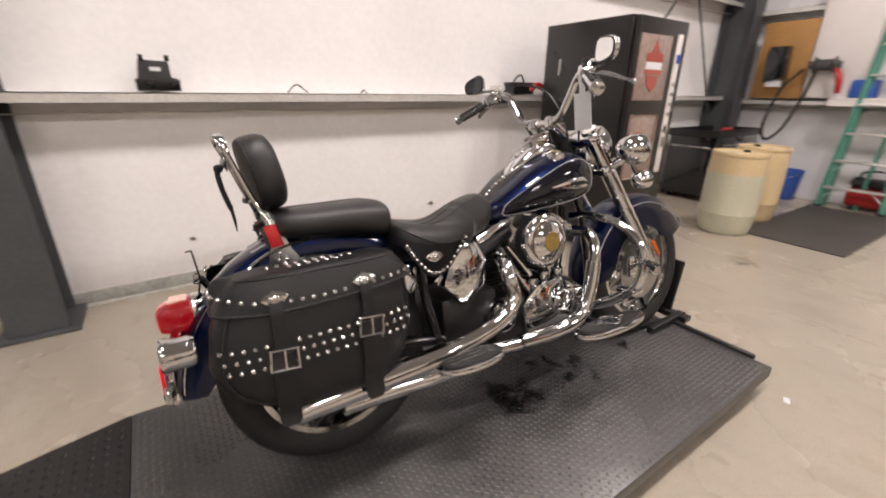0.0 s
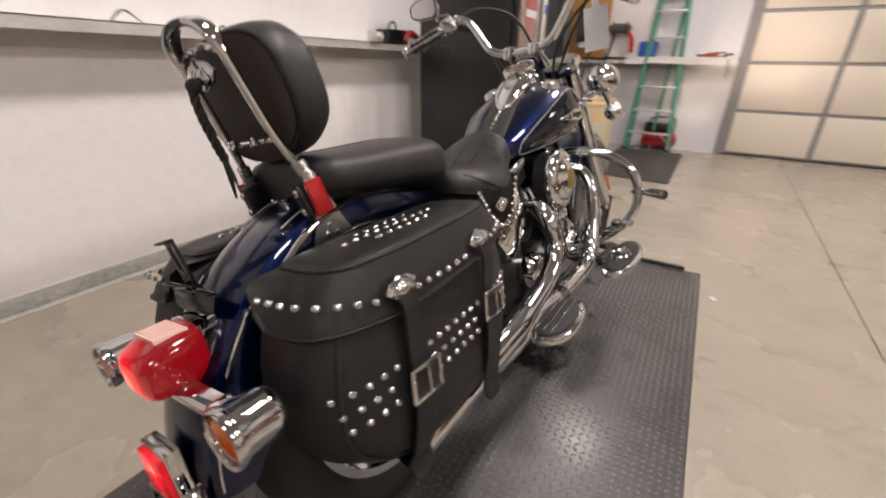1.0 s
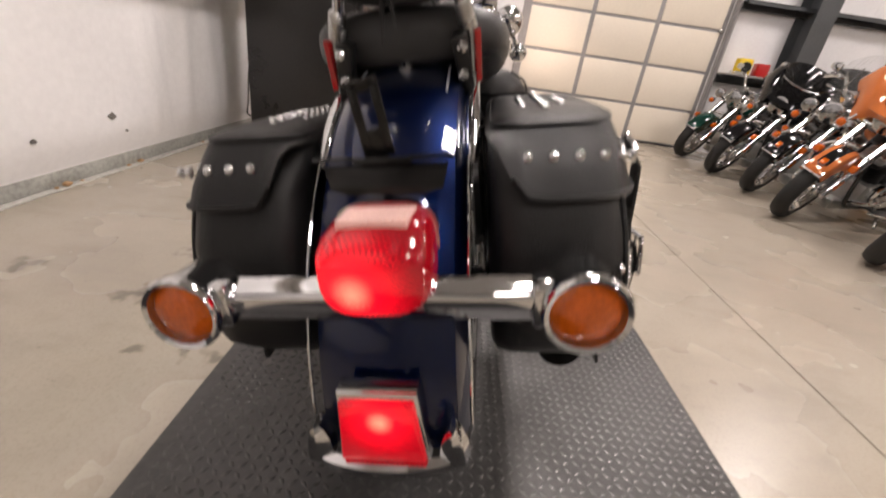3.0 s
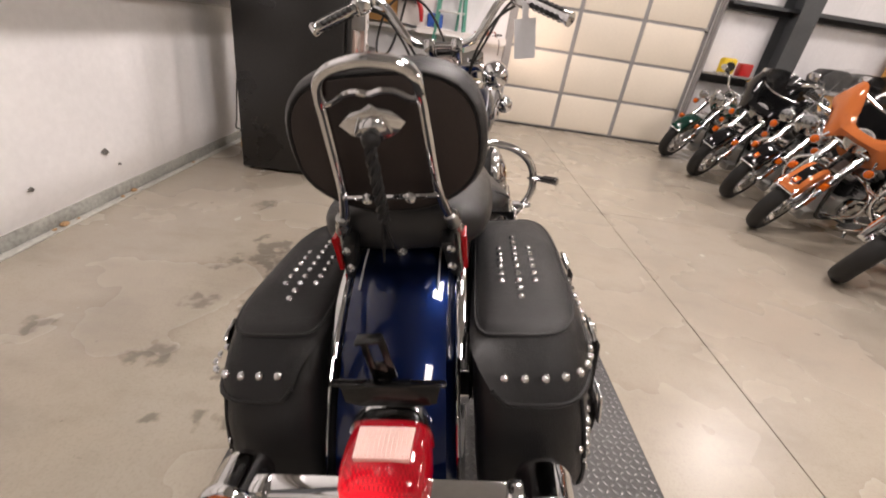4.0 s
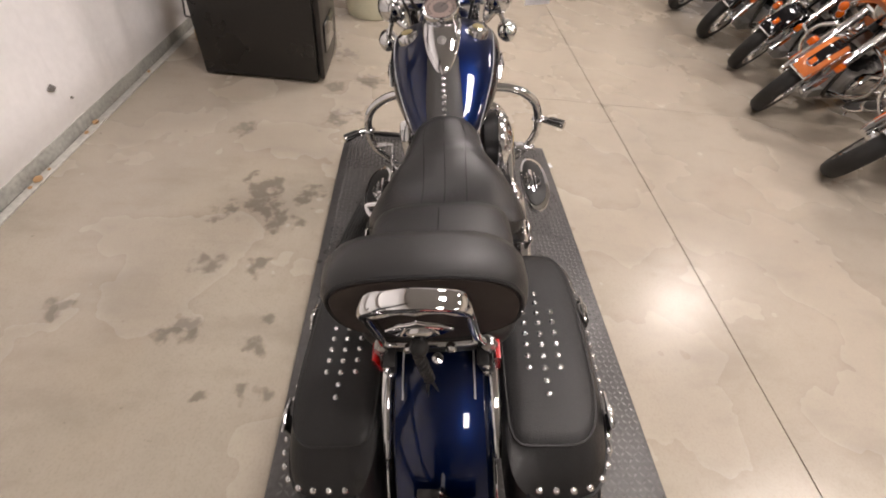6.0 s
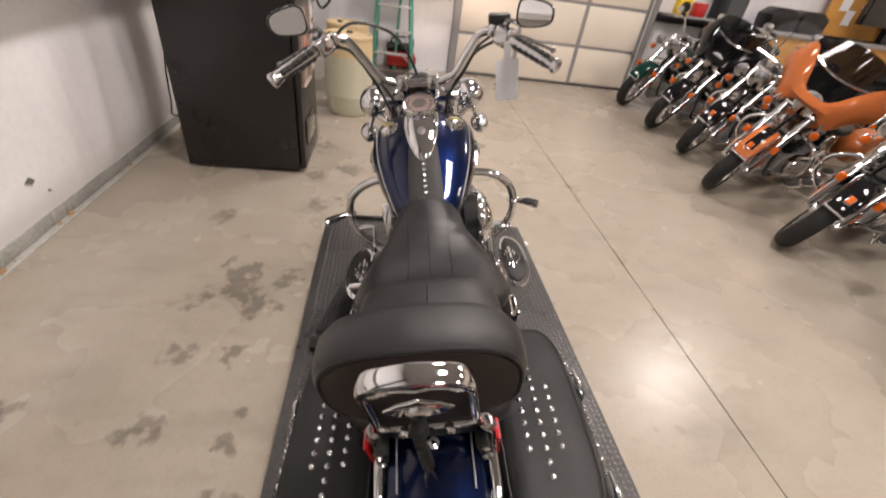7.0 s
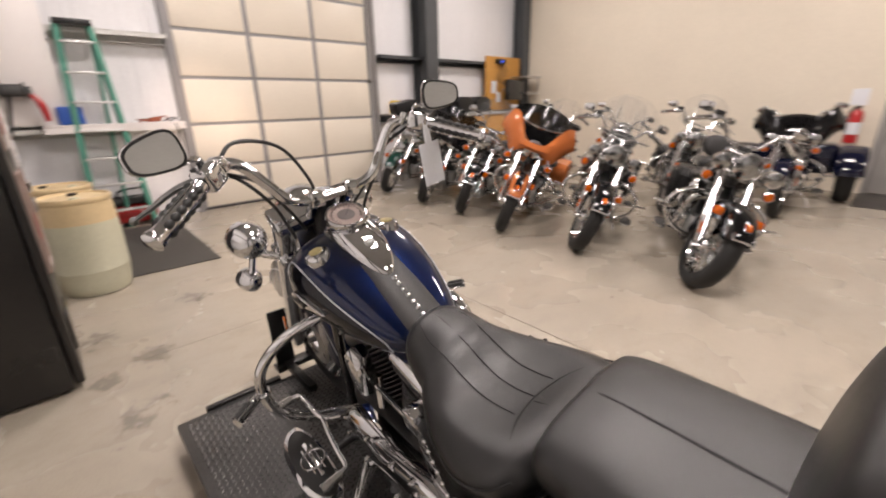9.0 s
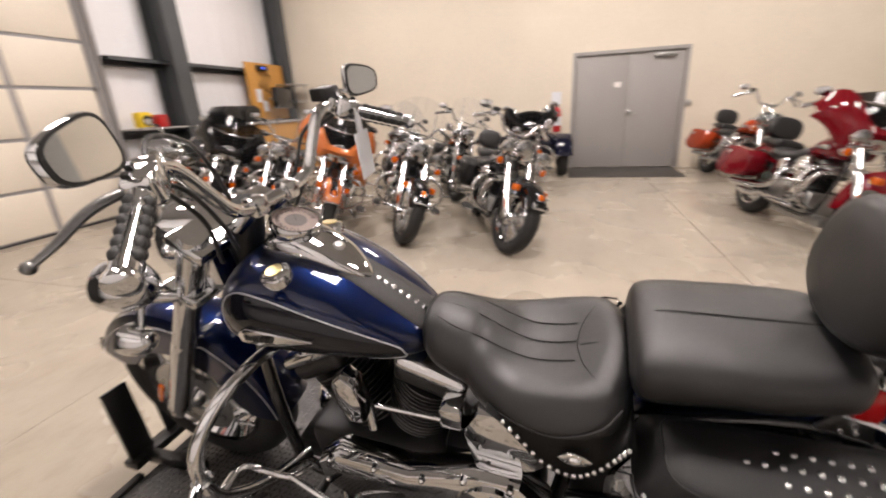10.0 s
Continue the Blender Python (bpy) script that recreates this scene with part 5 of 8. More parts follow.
    if detail:
        # braided leather tassel that hangs from the concho and ends in two loose tails
        bm = B()
        braid = spline([(-0.212, 0.001, 0.934), (-0.222, 0.002, 0.915), (-0.220, 0.001, 0.880), (-0.213, 0.0, 0.845), (-0.205, 0.001, 0.815)], 5)
        for ph in (0.0, 2.1, 4.2):
            tube(bm, [(x + 0.0035 * math.sin(ph + k * 1.1), y + 0.0045 * math.cos(ph + k * 1.1), z) for k, (x, y, z) in enumerate(braid)], 0.0042, 6, 2)
        ball(bm, (-0.219, 0.001, 0.925), 0.012, 10, 6)
        for dy, zl in ((0.010, 0.752), (-0.007, 0.768)):
            tube(bm, [(-0.205, 0.001, 0.818), (-0.202, dy * 0.6, 0.79), (-0.200, dy, zl)], [0.005, 0.0045, 0.0016], 6, 4, 0.5)
        part("tassel", bm, LEATHER, hoop, "braided black leather tassel")
    for s in (1, -1):
        bm = B()
        slab(bm, [(-0.150, 0.640), (-0.045, 0.640), (-0.078, 0.690), (-0.096, 0.735), (-0.112, 0.775), (-0.137, 0.772), (-0.130, 0.715)], s * 0.088, s * 0.095, "xz", 0.002)
        plate = part("side_plate", bm, STEEL, bike, "grey steel mounting plate")
        for x, z in ((-0.118, 0.668), (-0.098, 0.668), (-0.112, 0.684)):
            bolt(plate, V((x, s * 0.095, z)), V((0, s, 0)), 0.005, 0.003)
        bm = B()
        slab(bm, [(-0.132, 0.703), (-0.098, 0.708), (-0.114, 0.768), (-0.145, 0.764)], s * 0.0955, s * 0.1035, "xz", 0.002)
        part("side_reflector", bm, RED_REFL, bike, "red side reflector")
        # docking joint at the hoop's foot
        bm = B()
        lathe(bm, [(0.0115, -0.016), (0.0115, 0.014), (0.008, 0.018)], (-0.130, s * 0.085, 0.782), (-0.3, -s * 0.25, 0.9), 12)
        part("joint_sleeve", bm, STEEL, bike, "satin metal joint sleeve")
        bm = B()
        rod(bm, (-0.122, s * 0.086, 0.775), (-0.108, s * 0.080, 0.690), 0.009, seg=10)
        box(bm, (-0.016, -0.010, -0.040), (0.016, 0.010, 0.035), 0.003, Matrix.Translation((-0.128, s * 0.080, 0.728)) @ pose(0, 0, 0, s * 8, -16, 0))
        clamp = part("docking_clamp", bm, BLACK, bike, "black docking clamp")
        bolt(clamp, V((-0.147, s * 0.080, 0.745)), V((-1, 0, 0.1)), 0.007, 0.007)
        bolt(clamp, V((-0.140, s * 0.080, 0.712)), V((-1, 0, 0.1)), 0.007, 0.007)
    bolt(bike, V((-0.122, 0, 0.724)), V((-0.3, 0, 1)), 0.010, 0.009)


BAG_Z = [0.305, 0.313, 0.331, 0.363, 0.403, 0.46, 0.54, 0.60, 0.635, 0.645]
BAG_R = [-0.08, -0.14, -0.205, -0.265, -0.308, -0.325, -0.312, -0.288, -0.265, -0.24]
BAG_F = [0.05, 0.085, 0.118, 0.150, 0.172, 0.187, 0.193, 0.190, 0.178, 0.15]
BAG_O = [0.235, 0.258, 0.274, 0.284, 0.289, 0.291, 0.287, 0.279, 0.265, 0.245]
BAG_I = 0.108


def plan_loop(x0, x1, y0, y1, e, n=56):
    """A rounded rectangle seen from above, as even points; the inner side keeps its corners."""
    raw = []
    for k in range(n * 10 + 1):
        t = 2 * math.pi * k / (n * 10)
        c, q = math.cos(t), math.sin(t)
        ee = e if q > 0 else 9
        raw.append(((x0 + x1) / 2 + math.copysign(abs(c) ** (2 / ee), c) * (x1 - x0) / 2, (y0 + y1) / 2 + math.copysign(abs(q) ** (2 / ee), q) * (y1 - y0) / 2))
    p = np.array(raw)
    run = np.concatenate([[0], np.cumsum(np.linalg.norm(np.diff(p, axis=0), axis=1))])
    at = np.linspace(0, run[-1], n, endpoint=False)
    return list(zip(np.interp(at, run, p[:, 0]).tolist(), np.interp(at, run, p[:, 1]).tolist()))


def bag_at(x, z):
    """The outer face of the bag, as a distance from the bike's middle."""
    x0, x1, yo = (float(np.interp(z, BAG_Z, v)) for v in (BAG_R, BAG_F, BAG_O))
    u = min(0.999, abs((x - (x0 + x1) / 2) / ((x1 - x0) / 2)))
    return (BAG_I + yo) / 2 + (1 - u ** 3.2) ** (1 / 3.2) * (yo - BAG_I) / 2


def lid_low(x, y):
    """Height of the lid's hanging edge at a place of its outline."""
    side = float(np.interp(x, [-0.32, -0.29, -0.24, -0.18, -0.05, 0.08, 0.20], [0.588, 0.586, 0.582, 0.576, 0.580, 0.586, 0.594]))
    inner = max(0.0, min(1.0, (0.160 - y) / 0.045))
    return min(0.652, side + 0.068 * inner ** 1.8)


def saddlebag(bike, s, detail):
    """A studded leather bag; s: 1 left, -1 right."""
    bm = B()
    skin(bm, [[V((x, s * y, z)) for x, y in plan_loop(r, f, BAG_I, o, 3.2, 56 if detail else 32)] for z, r, f, o in zip(BAG_Z, BAG_R, BAG_F, BAG_O)])
    bag = part("saddlebag", bm, LEATHER, bike, "studded black leather saddlebag", sharp=60)
    n = 72 if detail else 36
    top = plan_loop(-0.245, 0.166, 0.112, 0.266, 3.6, n)
    low = plan_loop(-0.302, 0.206, 0.106, 0.2915, 2.9, n)
    cx, cy = -0.047, 0.188

    def toward(p, k):
        return (cx + (p[0] - cx) * k, cy + (p[1] - cy) * k)

    def mid(k, f):
        p, q = top[k], low[k]
        return (p[0] + (q[0] - p[0]) * f, p[1] + (q[1] - p[1]) * f)
    rings = [[V((*toward(p, 0.05), 0.668)) for p in top], [V((*toward(p, 0.6), 0.667)) for p in top], [V((*toward(p, 0.88), 0.664)) for p in top], [V((*toward(p, 0.97), 0.6595)) for p in top], [V((*p, 0.6535)) for p in top]]
    for f, g in ((0.28, 0.22), (0.55, 0.45), (0.8, 0.7), (1.0, 1.0)):
        rings.append([V((*mid(k, f), 0.6535 + (lid_low(*low[k]) - 0.6535) * g)) for k in range(n)])
    rings.append([V((*toward(low[k], 0.975), lid_low(*low[k]) + 0.001)) for k in range(n)])
    rings.append([V((*toward(top[k], 0.97), 0.648)) for k in range(n)])
    bm = B()
    skin(bm, [[V((p.x, s * p.y, p.z)) for p in r] for r in rings])
    lid = part("bag_lid", bm, LEATHER, bag, "black leather bag lid edged with studs", sharp=50)
    # piping round the lid's top and along its hanging edge, and down the bag's rear corner
    bm = B()
    ring_ = [toward(p, 0.985) for p in top]
    tube(bm, [(x, s * y, 0.6575) for x, y in ring_ + ring_[:1]], 0.0026, 6, 1)
    keep = [k for k in range(n) if low[k][1] > 0.125]
    keep = [k for k in keep if k <= n // 2 + 6]
    tube(bm, [(low[k][0], s * (low[k][1] + 0.0006), lid_low(*low[k]) + 0.002) for k in keep], 0.0034, 6, 1)
    part("lid_piping", bm, LEATHER, bag)
    bm = B()
    tube(bm, [(x0 + 0.030, s * (bag_at(x0 + 0.030, z) + 0.0005), z) for z, x0 in zip(BAG_Z[1:8], BAG_R[1:8])], 0.0034, 6, 3)
    part("welt", bm, LEATHER, bag)
    bm = B()
    tube(bm, [(x1 - 0.022, s * (bag_at(x1 - 0.022, z) + 0.0005), z) for z, x1 in zip(BAG_Z[1:8], BAG_F[1:8])], 0.0034, 6, 3)
    part("welt", bm, LEATHER, bag)
    ns = V((0, s, 0.06))
    for x in (-0.168, 0.048):
        # narrow strap from the lid down to the buckle, and the wide loose end that hangs below it
        zb = 0.472 if x < 0 else 0.496
        bm = B()
        rings = []
        for z, o in ((0.615, 0.018), (0.592, 0.022), (0.568, 0.018), (0.54, 0.012), (0.515, 0.009), (zb, 0.010)):
            y = bag_at(x, z) + o
            rings.append([V((x - 0.015 * (0.6 - z) + dx, s * (y + dy), z)) for dx, dy in ((-0.015, 0), (0.015, 0), (0.015, 0.004), (-0.015, 0.004))])
        skin(bm, rings)
        part("strap", bm, LEATHER, bag, "black leather strap")
        bm = B()
        rings = []
        for z, o, w in ((zb + 0.014, 0.0145, 0.023), (zb - 0.01, 0.016, 0.024), (zb - 0.04, 0.012, 0.025), (0.40, 0.008, 0.026), (0.35, 0.007, 0.0265), (0.318, 0.010, 0.0265), (0.295, 0.014, 0.024), (0.286, 0.016, 0.016)):
            y = bag_at(x, max(z, 0.328)) + o
            rings.append([V((x - 0.015 * (0.6 - z) + dx, s * (y + dy), z)) for dx, dy in ((-w, 0), (w, 0), (w, 0.0045), (-w, 0.0045))])
        skin(bm, rings)
        part("strap_end", bm, LEATHER, bag, "wide loose leather strap end")
        bm = B()
        yb = bag_at(x, zb) + 0.021
        q = Matrix.Translation((x - 0.015 * (0.6 - zb), s * yb, zb)) @ pose(0, 0, 0, 0, 5, 0)
        loop = [(-0.031, -0.024), (0.031, -0.024), (0.030, 0.024), (-0.030, 0.024)]
        for a, b in zip(loop, loop[1:] + loop[:1]):
            rod(bm, q @ V((a[0], 0, a[1])), q @ V((b[0], 0, b[1])), 0.0032, seg=8)
        for c in loop:
            ball(bm, q @ V((c[0], 0, c[1])), 0.0034, 8, 5)
        rod(bm, q @ V((0.0, s * 0.003, 0.024)), q @ V((0.002, s * 0.004, -0.022)), 0.0022, seg=6)
        part("buckle", bm, CHROME, bag, "chrome strap buckle")
        concho(bag, V((x, s * 0.2875, 0.612)), V((0, s, 0.28)), V((-0.06, 0, 1)), 0.064)
    if not detail:
        return bag
    # studs along the hanging edge: outer side and rear
    path = [(low[k], k) for k in range(2, n // 2 + 5)]
    run = [0.0]
    for (p, _), (q, _) in zip(path, path[1:]):
        run.append(run[-1] + math.dist(p, q))
    for j in range(int(run[-1] / 0.0262) + 1):
        d = 0.012 + 0.0262 * j
        if d >= run[-1]:
            break
        i = max(k for k in range(len(run)) if run[k] <= d)
        k, f = path[i][1], (d - run[i]) / (run[i + 1] - run[i])
        p = tuple(a + (b - a) * f for a, b in zip(low[k], low[k + 1]))
        if any(abs(p[0] - c) < 0.026 for c in (-0.168, 0.048)) and p[1] > 0.27:
            continue
        if p[1] < 0.150:
            continue
        a, b = low[k - 1], low[(k + 2) % n]
        nx, ny = b[1] - a[1], a[0] - b[0]
        if nx * (p[0] - cx) + ny * (p[1] - cy) < 0:
            nx, ny = -nx, -ny
        z = lid_low(p[0], 0.2) + float(np.interp(p[0], [-0.30, -0.22, -0.05], [0.046, 0.030, 0.018]))
        q = tuple(a + (b - a) * f for a, b in zip(mid(k, 0.94), mid(k + 1, 0.94)))
        stud(bag, V((q[0], s * q[1], z)), V((nx, s * ny, 0.02)))
    for r, z in enumerate((0.504, 0.479, 0.454)):
        for k in range(21):
            x = -0.292 + 0.0242 * k + 0.006 * (r - 1)
            if any(abs(x - c) < 0.028 for c in (-0.169, 0.047)) or x > 0.168:
                continue
            stud(bag, V((x, s * (bag_at(x, z) + 0.0003), z)), ns)
    for k in range(10):
        stud(bag, V((0.050 - 0.0235 * k, s * 0.184, 0.6675)), V((0, 0, 1)))
    for k in range(6):
        for dy in (-0.027, 0.027):
            stud(bag, V((0.005 - 0.0235 * k, s * (0.184 + dy), 0.6662)), V((0, 0, 1)))
    return bag


def tail(bike, detail, lit):
    before = set(bike.children)
    # light bar and its turn signals
    bm = B()
    slab(bm, [(-0.372, 0.515), (-0.384, 0.515), (-0.390, 0.519), (-0.3975, 0.543), (-0.3975, 0.548), (-0.393, 0.553), (-0.372, 0.558)], -0.172, 0.172, "xz", 0.003)
    for s in (1, -1):
        box(bm, (-0.400, s * 0.150, 0.514), (-0.368, s * 0.172, 0.562), 0.005)
    bar = part("light_bar", bm, CHROME, bike, "chrome rear light bar")
    for s in (1, -1):
        c = V((-0.385, s * 0.197, 0.535))
        bm = B()
        lathe(bm, [(0.02, -0.045), (0.032, -0.042), (0.037, -0.030), (0.0375, 0.010), (0.0405, 0.014), (0.041, 0.023), (0.0385, 0.027), (0.034, 0.025), (0.0325, 0.017)], c, (-1, 0, 0), 32)
        rod(bm, (-0.385, s * 0.16, 0.537), (-0.380, s * 0.185, 0.536), 0.016, seg=14)
        ts = part("rear_turn_signal", bm, CHROME, bike, "round chrome turn signal with amber lens")
        bm = B()
        lathe(bm, [(0.0325, 0.017), (0.028, 0.0215), (0.015, 0.0245), (0.0, 0.025)], c, (-1, 0, 0), 28)
        part("lens", bm, AMBER, ts, "amber lens")
    # main lamp: a flat-faced lens with a clear window on top
    bm = B()
    rings = []
    for x, hw, up, dn, e in ((-0.338, 0.051, 0.040, 0.044, 3.6), (-0.365, 0.054, 0.041, 0.046, 3.6), (-0.393, 0.054, 0.037, 0.046, 3.6), (-0.409, 0.052, 0.029, 0.044, 3.4), (-0.418, 0.048, 0.024, 0.041, 3.2), (-0.4235, 0.035, 0.016, 0.029, 3), (-0.425, 0.012, 0.006, 0.011, 2.5)):
        rings.append([V((x, y - 0.006, 0.582 + z)) for y, z in oval(hw, up, dn, e, 36)])
    skin(bm, rings)
    tl = part("tail_lamp", bm, RED_LENS if lit else RED_REFL, bike, "glowing red tail lamp")
    bm = B()
    slab(bm, [(-0.350, -0.041), (-0.350, 0.029), (-0.394, 0.027), (-0.394, -0.039)], 0.6175, 0.6235, "xy")
    part("clear_window", bm, CLEAR_TOP, tl, "clear ribbed lens window", smooth=False)
    if detail:
        for k in range(12):
            bm = B()
            box(bm, (-0.392, -0.038 + 0.0054 * k, 0.6232), (-0.352, -0.0356 + 0.0054 * k, 0.6246))
            part("rib", bm, CLEAR_TOP, tl, smooth=False)
    bm = B()
    rings = []
    for x, hw in ((-0.300, 0.044), (-0.322, 0.054), (-0.340, 0.055)):
        rings.append([V((x, y - 0.005, 0.582 + z)) for y, z in oval(hw, 0.043, 0.051, 3.6, 28)])
    skin(bm, rings)
    part("lamp_base", bm, CHROME, tl, "chrome lamp base")
    for o in bike.children:
        if o not in before:
            o.location.z = -0.022
    # number plate bracket folded up over the lamp: a tilted plate with a hooked lip and a slotted tongue
    tilt = Matrix.Translation((-0.312, -0.005, 0.640)) @ pose(0, 0, 0, 0, 14, 0)
    bm = B()
    slab(bm, [(-0.066, -0.004), (-0.060, -0.030), (-0.040, -0.036), (0.040, -0.036), (0.060, -0.030), (0.066, -0.004)], -0.002, 0.002, "yz", 0.001)
    box(bm, (-0.016, -0.030, -0.004), (0.002, 0.030, 0.002), 0.001)
    bmesh.ops.transform(bm, matrix=tilt, verts=bm.verts)
    brk = part("plate_bracket", bm, BRACKET, bike, "empty black number plate bracket")
    for s in (1, -1):
        bm = B()
        tube(bm, [tilt @ V((-0.014 * a, s * b, 0.001)) for a, b in ((0.2, 0.028), (0.2, 0.066), (0.35, 0.072), (0.8, 0.072), (1.0, 0.066), (1.0, 0.028))], 0.0022, 6, 3)
        part("plate_loop", bm, BRACKET, brk)
    tongue = Matrix.Translation((-0.312, 0.0, 0.652)) @ pose(0, 0, 0, -7, -6, 0)
    bm = B()
    for y0, y1, z0, z1 in ((-0.016, -0.007, -0.008, 0.066), (0.007, 0.016, -0.008, 0.066), (-0.007, 0.007, -0.008, 0.020), (-0.007, 0.007, 0.056, 0.066)):
        box(bm, (-0.002, y0, z0), (0.002, y1, z1), 0.0006, tongue)
    box(bm, (-0.014, -0.016, 0.064), (0.002, 0.016, 0.068), 0.001, tongue)
    part("tongue", bm, BRACKET, brk, "slotted black bracket tongue")
    bm = B()
    rod(bm, (-0.312, 0, 0.645), (-0.296, 0, 0.615), 0.009, seg=8)
    part("bracket_foot", bm, BRACKET, brk)
    # fender tip
    bm = B()
    edge = spline([(-0.416, 0.086, 0.352), (-0.424, 0.080, 0.350), (-0.434, 0.060, 0.348), (-0.440, 0.03, 0.346), (-0.441, 0, 0.345), (-0.440, -0.03, 0.346), (-0.434, -0.060, 0.348), (-0.424, -0.080, 0.350), (-0.416, -0.086, 0.352)], 4)
    skin(bm, [[V((x, y, z - 0.007)), V((x - 0.006, y, z - 0.003)), V((x - 0.006, y, z + 0.006)), V((x + 0.004, y, z + 0.010)), V((x + 0.010, y, z - 0.002))] for x, y, z in edge])
    for s in (1, -1):
        hull_ = [(0.350, 0.016), (0.362, 0.016), (0.374, 0.014), (0.386, 0.009), (0.392, 0.003)]
        skin(bm, [[V((-0.428 + 0.07 * (z - 0.350) + dx, s * (0.071 + dy * w / 0.016), z)) for dx, dy in ((-0.010, 0), (-0.007, 0.012), (0.006, 0.017), (0.014, 0.010), (0.014, -0.012), (-0.004, -0.014))] for z, w in hull_])
    tipp = part("fender_tip", bm, CHROME, bike, "chrome fender tip trim")
    bm = B()
    slab(bm, [(0.048, 0.356), (-0.048, 0.356), (-0.040, 0.442), (0.040, 0.442)], -0.410, -0.434, "yz", 0.003)
    part("lens_frame", bm, CHROME, tipp)
    bm = B()
    slab(bm, [(0.044, 0.360), (-0.044, 0.360), (-0.037, 0.434), (0.037, 0.434)], -0.415, -0.442, "yz", 0.004)
    tl2 = part("fender_lamp", bm, TIP_LENS if lit else RED_REFL, tipp, "glowing red fender tip lamp")


def boards(bike, detail):
    for s in (1, -1):
        for (cx, cy, cz, L, W, nm) in ((0.935, 0.318, 0.262, 0.175, 0.068, "rider_floorboard"), (0.335, 0.305, 0.312, 0.115, 0.062, "passenger_floorboard")):
            outl = []
            for k in range(28):
                a = 2 * math.pi * k / 28
                x, y = math.cos(a), math.sin(a)
                outl.append((cx + math.copysign(abs(x) ** 0.8, x) * L, s * (cy + (y * W if y > 0 else y * W * 0.62))))
            bm = B()
            slab(bm, outl, cz - 0.012, cz + 0.006, "xy", 0.004)
            bd = part(nm, bm, CHROME, bike, "chrome-rimmed floorboard")
            bm = B()
            slab(bm, [(cx + (p[0] - cx) * 0.86, s * cy + (p[1] - s * cy) * 0.80) for p in outl], cz + 0.004, cz + 0.013, "xy", 0.003)
            part("tread_pad", bm, GRIP, bd, "black rubber tread pad")
            if detail:
                bm = B()
                if nm[0] == "r":
                    ring(bm, (cx, s * cy, cz + 0.0135), (0, 0, 1), 0.036, 0.0032, 28, 6)
                    box(bm, (cx - 0.075, s * cy - 0.006, cz + 0.012), (cx + 0.075, s * cy + 0.006, cz + 0.0155), 0.001)
                    box(bm, (cx - 0.055, s * cy - 0.018, cz + 0.012), (cx + 0.055, s * cy - 0.013, cz + 0.015), 0.001)
                    box(bm, (cx - 0.055, s * cy + 0.013, cz + 0.012), (cx + 0.055, s * cy + 0.018, cz + 0.015), 0.001)
                else:
                    for q in (-0.02, 0.0, 0.02):
                        box(bm, (cx - 0.08, s * cy + q - 0.002, cz + 0.012), (cx + 0.08, s * cy + q + 0.002, cz + 0.0145), 0.0005)
                part("inlay", bm, CHROME, bd)
            bm = B()
            rod(bm, (cx, s * (cy - 0.06), cz - 0.012), (cx, s * 0.12, cz - 0.02), 0.012, seg=10)
            part("board_bracket", bm, BLACK, bd)
        # crash bar with highway peg
        bm = B()
        tube(bm, [(1.03, s * 0.06, 0.635), (1.05, s * 0.15, 0.635), (1.07, s * 0.25, 0.61), (1.087, s * 0.325, 0.55), (1.09, s * 0.35, 0.47), (1.08, s * 0.33, 0.38), (1.06, s * 0.24, 0.30), (1.03, s * 0.11, 0.25)], 0.0165, 14, 6)
        cb = part("crash_bar", bm, CHROME, bike, "chrome engine crash bar")
        bm = B()
        ring(bm, (1.09, s * 0.349, 0.468), (0, 0, 1), 0.019, 0.006, 16, 6)
        rod(bm, (1.085, s * 0.36, 0.468), (1.075, s * 0.385, 0.466), 0.011, seg=10)
        tube(bm, [(1.085, s * 0.372, 0.466), (1.035, s * 0.445, 0.462)], [0.013, 0.016], 12)
        pg = part("highway_peg", bm, CHROME, cb, "chrome highway peg")
        if detail:
            bm = B()
            for k in (-1, 0, 1):
                rod(bm, (1.070 + 0.009 * k, s * (0.392 + 0.009 * k), 0.478 - abs(k) * 0.004), (1.038 + 0.009 * k, s * (0.439 + 0.009 * k), 0.477 - abs(k) * 0.004), 0.0045, seg=6)
            part("peg_rubber", bm, GRIP, pg)
    if detail:
        # heel-toe shifter on the left, brake pedal on the right
        bm = B()
        tube(bm, [(0.93, 0.20, 0.36), (0.955, 0.245, 0.372), (1.02, 0.255, 0.385), (1.075, 0.262, 0.395), (1.085, 0.30, 0.395)], 0.008, 10, 4)
        tube(bm, [(0.955, 0.245, 0.372), (0.90, 0.255, 0.36), (0.84, 0.262, 0.335), (0.80, 0.266, 0.315), (0.79, 0.30, 0.312)], 0.008, 10, 4)
        tube(bm, [(1.085, 0.285, 0.395), (1.085, 0.345, 0.392)], [0.013, 0.013], 12)
        tube(bm, [(0.79, 0.285, 0.312), (0.79, 0.345, 0.309)], [0.013, 0.013], 12)
        part("shift_lever", bm, CHROME, bike, "chrome heel-toe shift lever")
        bm = B()
        tube(bm, [(1.02, -0.15, 0.27), (1.06, -0.22, 0.31), (1.07, -0.28, 0.345)], 0.009, 10, 4)
        box(bm, (1.045, -0.34, 0.345), (1.10, -0.26, 0.362), 0.006)
        part("brake_pedal", bm, CHROME, bike, "chrome brake pedal")
        bm = B()
        tube(bm, [(0.93, 0.10, 0.20), (0.85, 0.22, 0.17), (0.80, 0.32, 0.09), (0.79, 0.365, 0.01)], [0.016, 0.014, 0.012, 0.012], 10, 4)
        box(bm, (0.76, 0.34, -0.012), (0.83, 0.41, 0.004), 0.005)
        part("side_stand", bm, CHROME, bike, "chrome side stand, down")


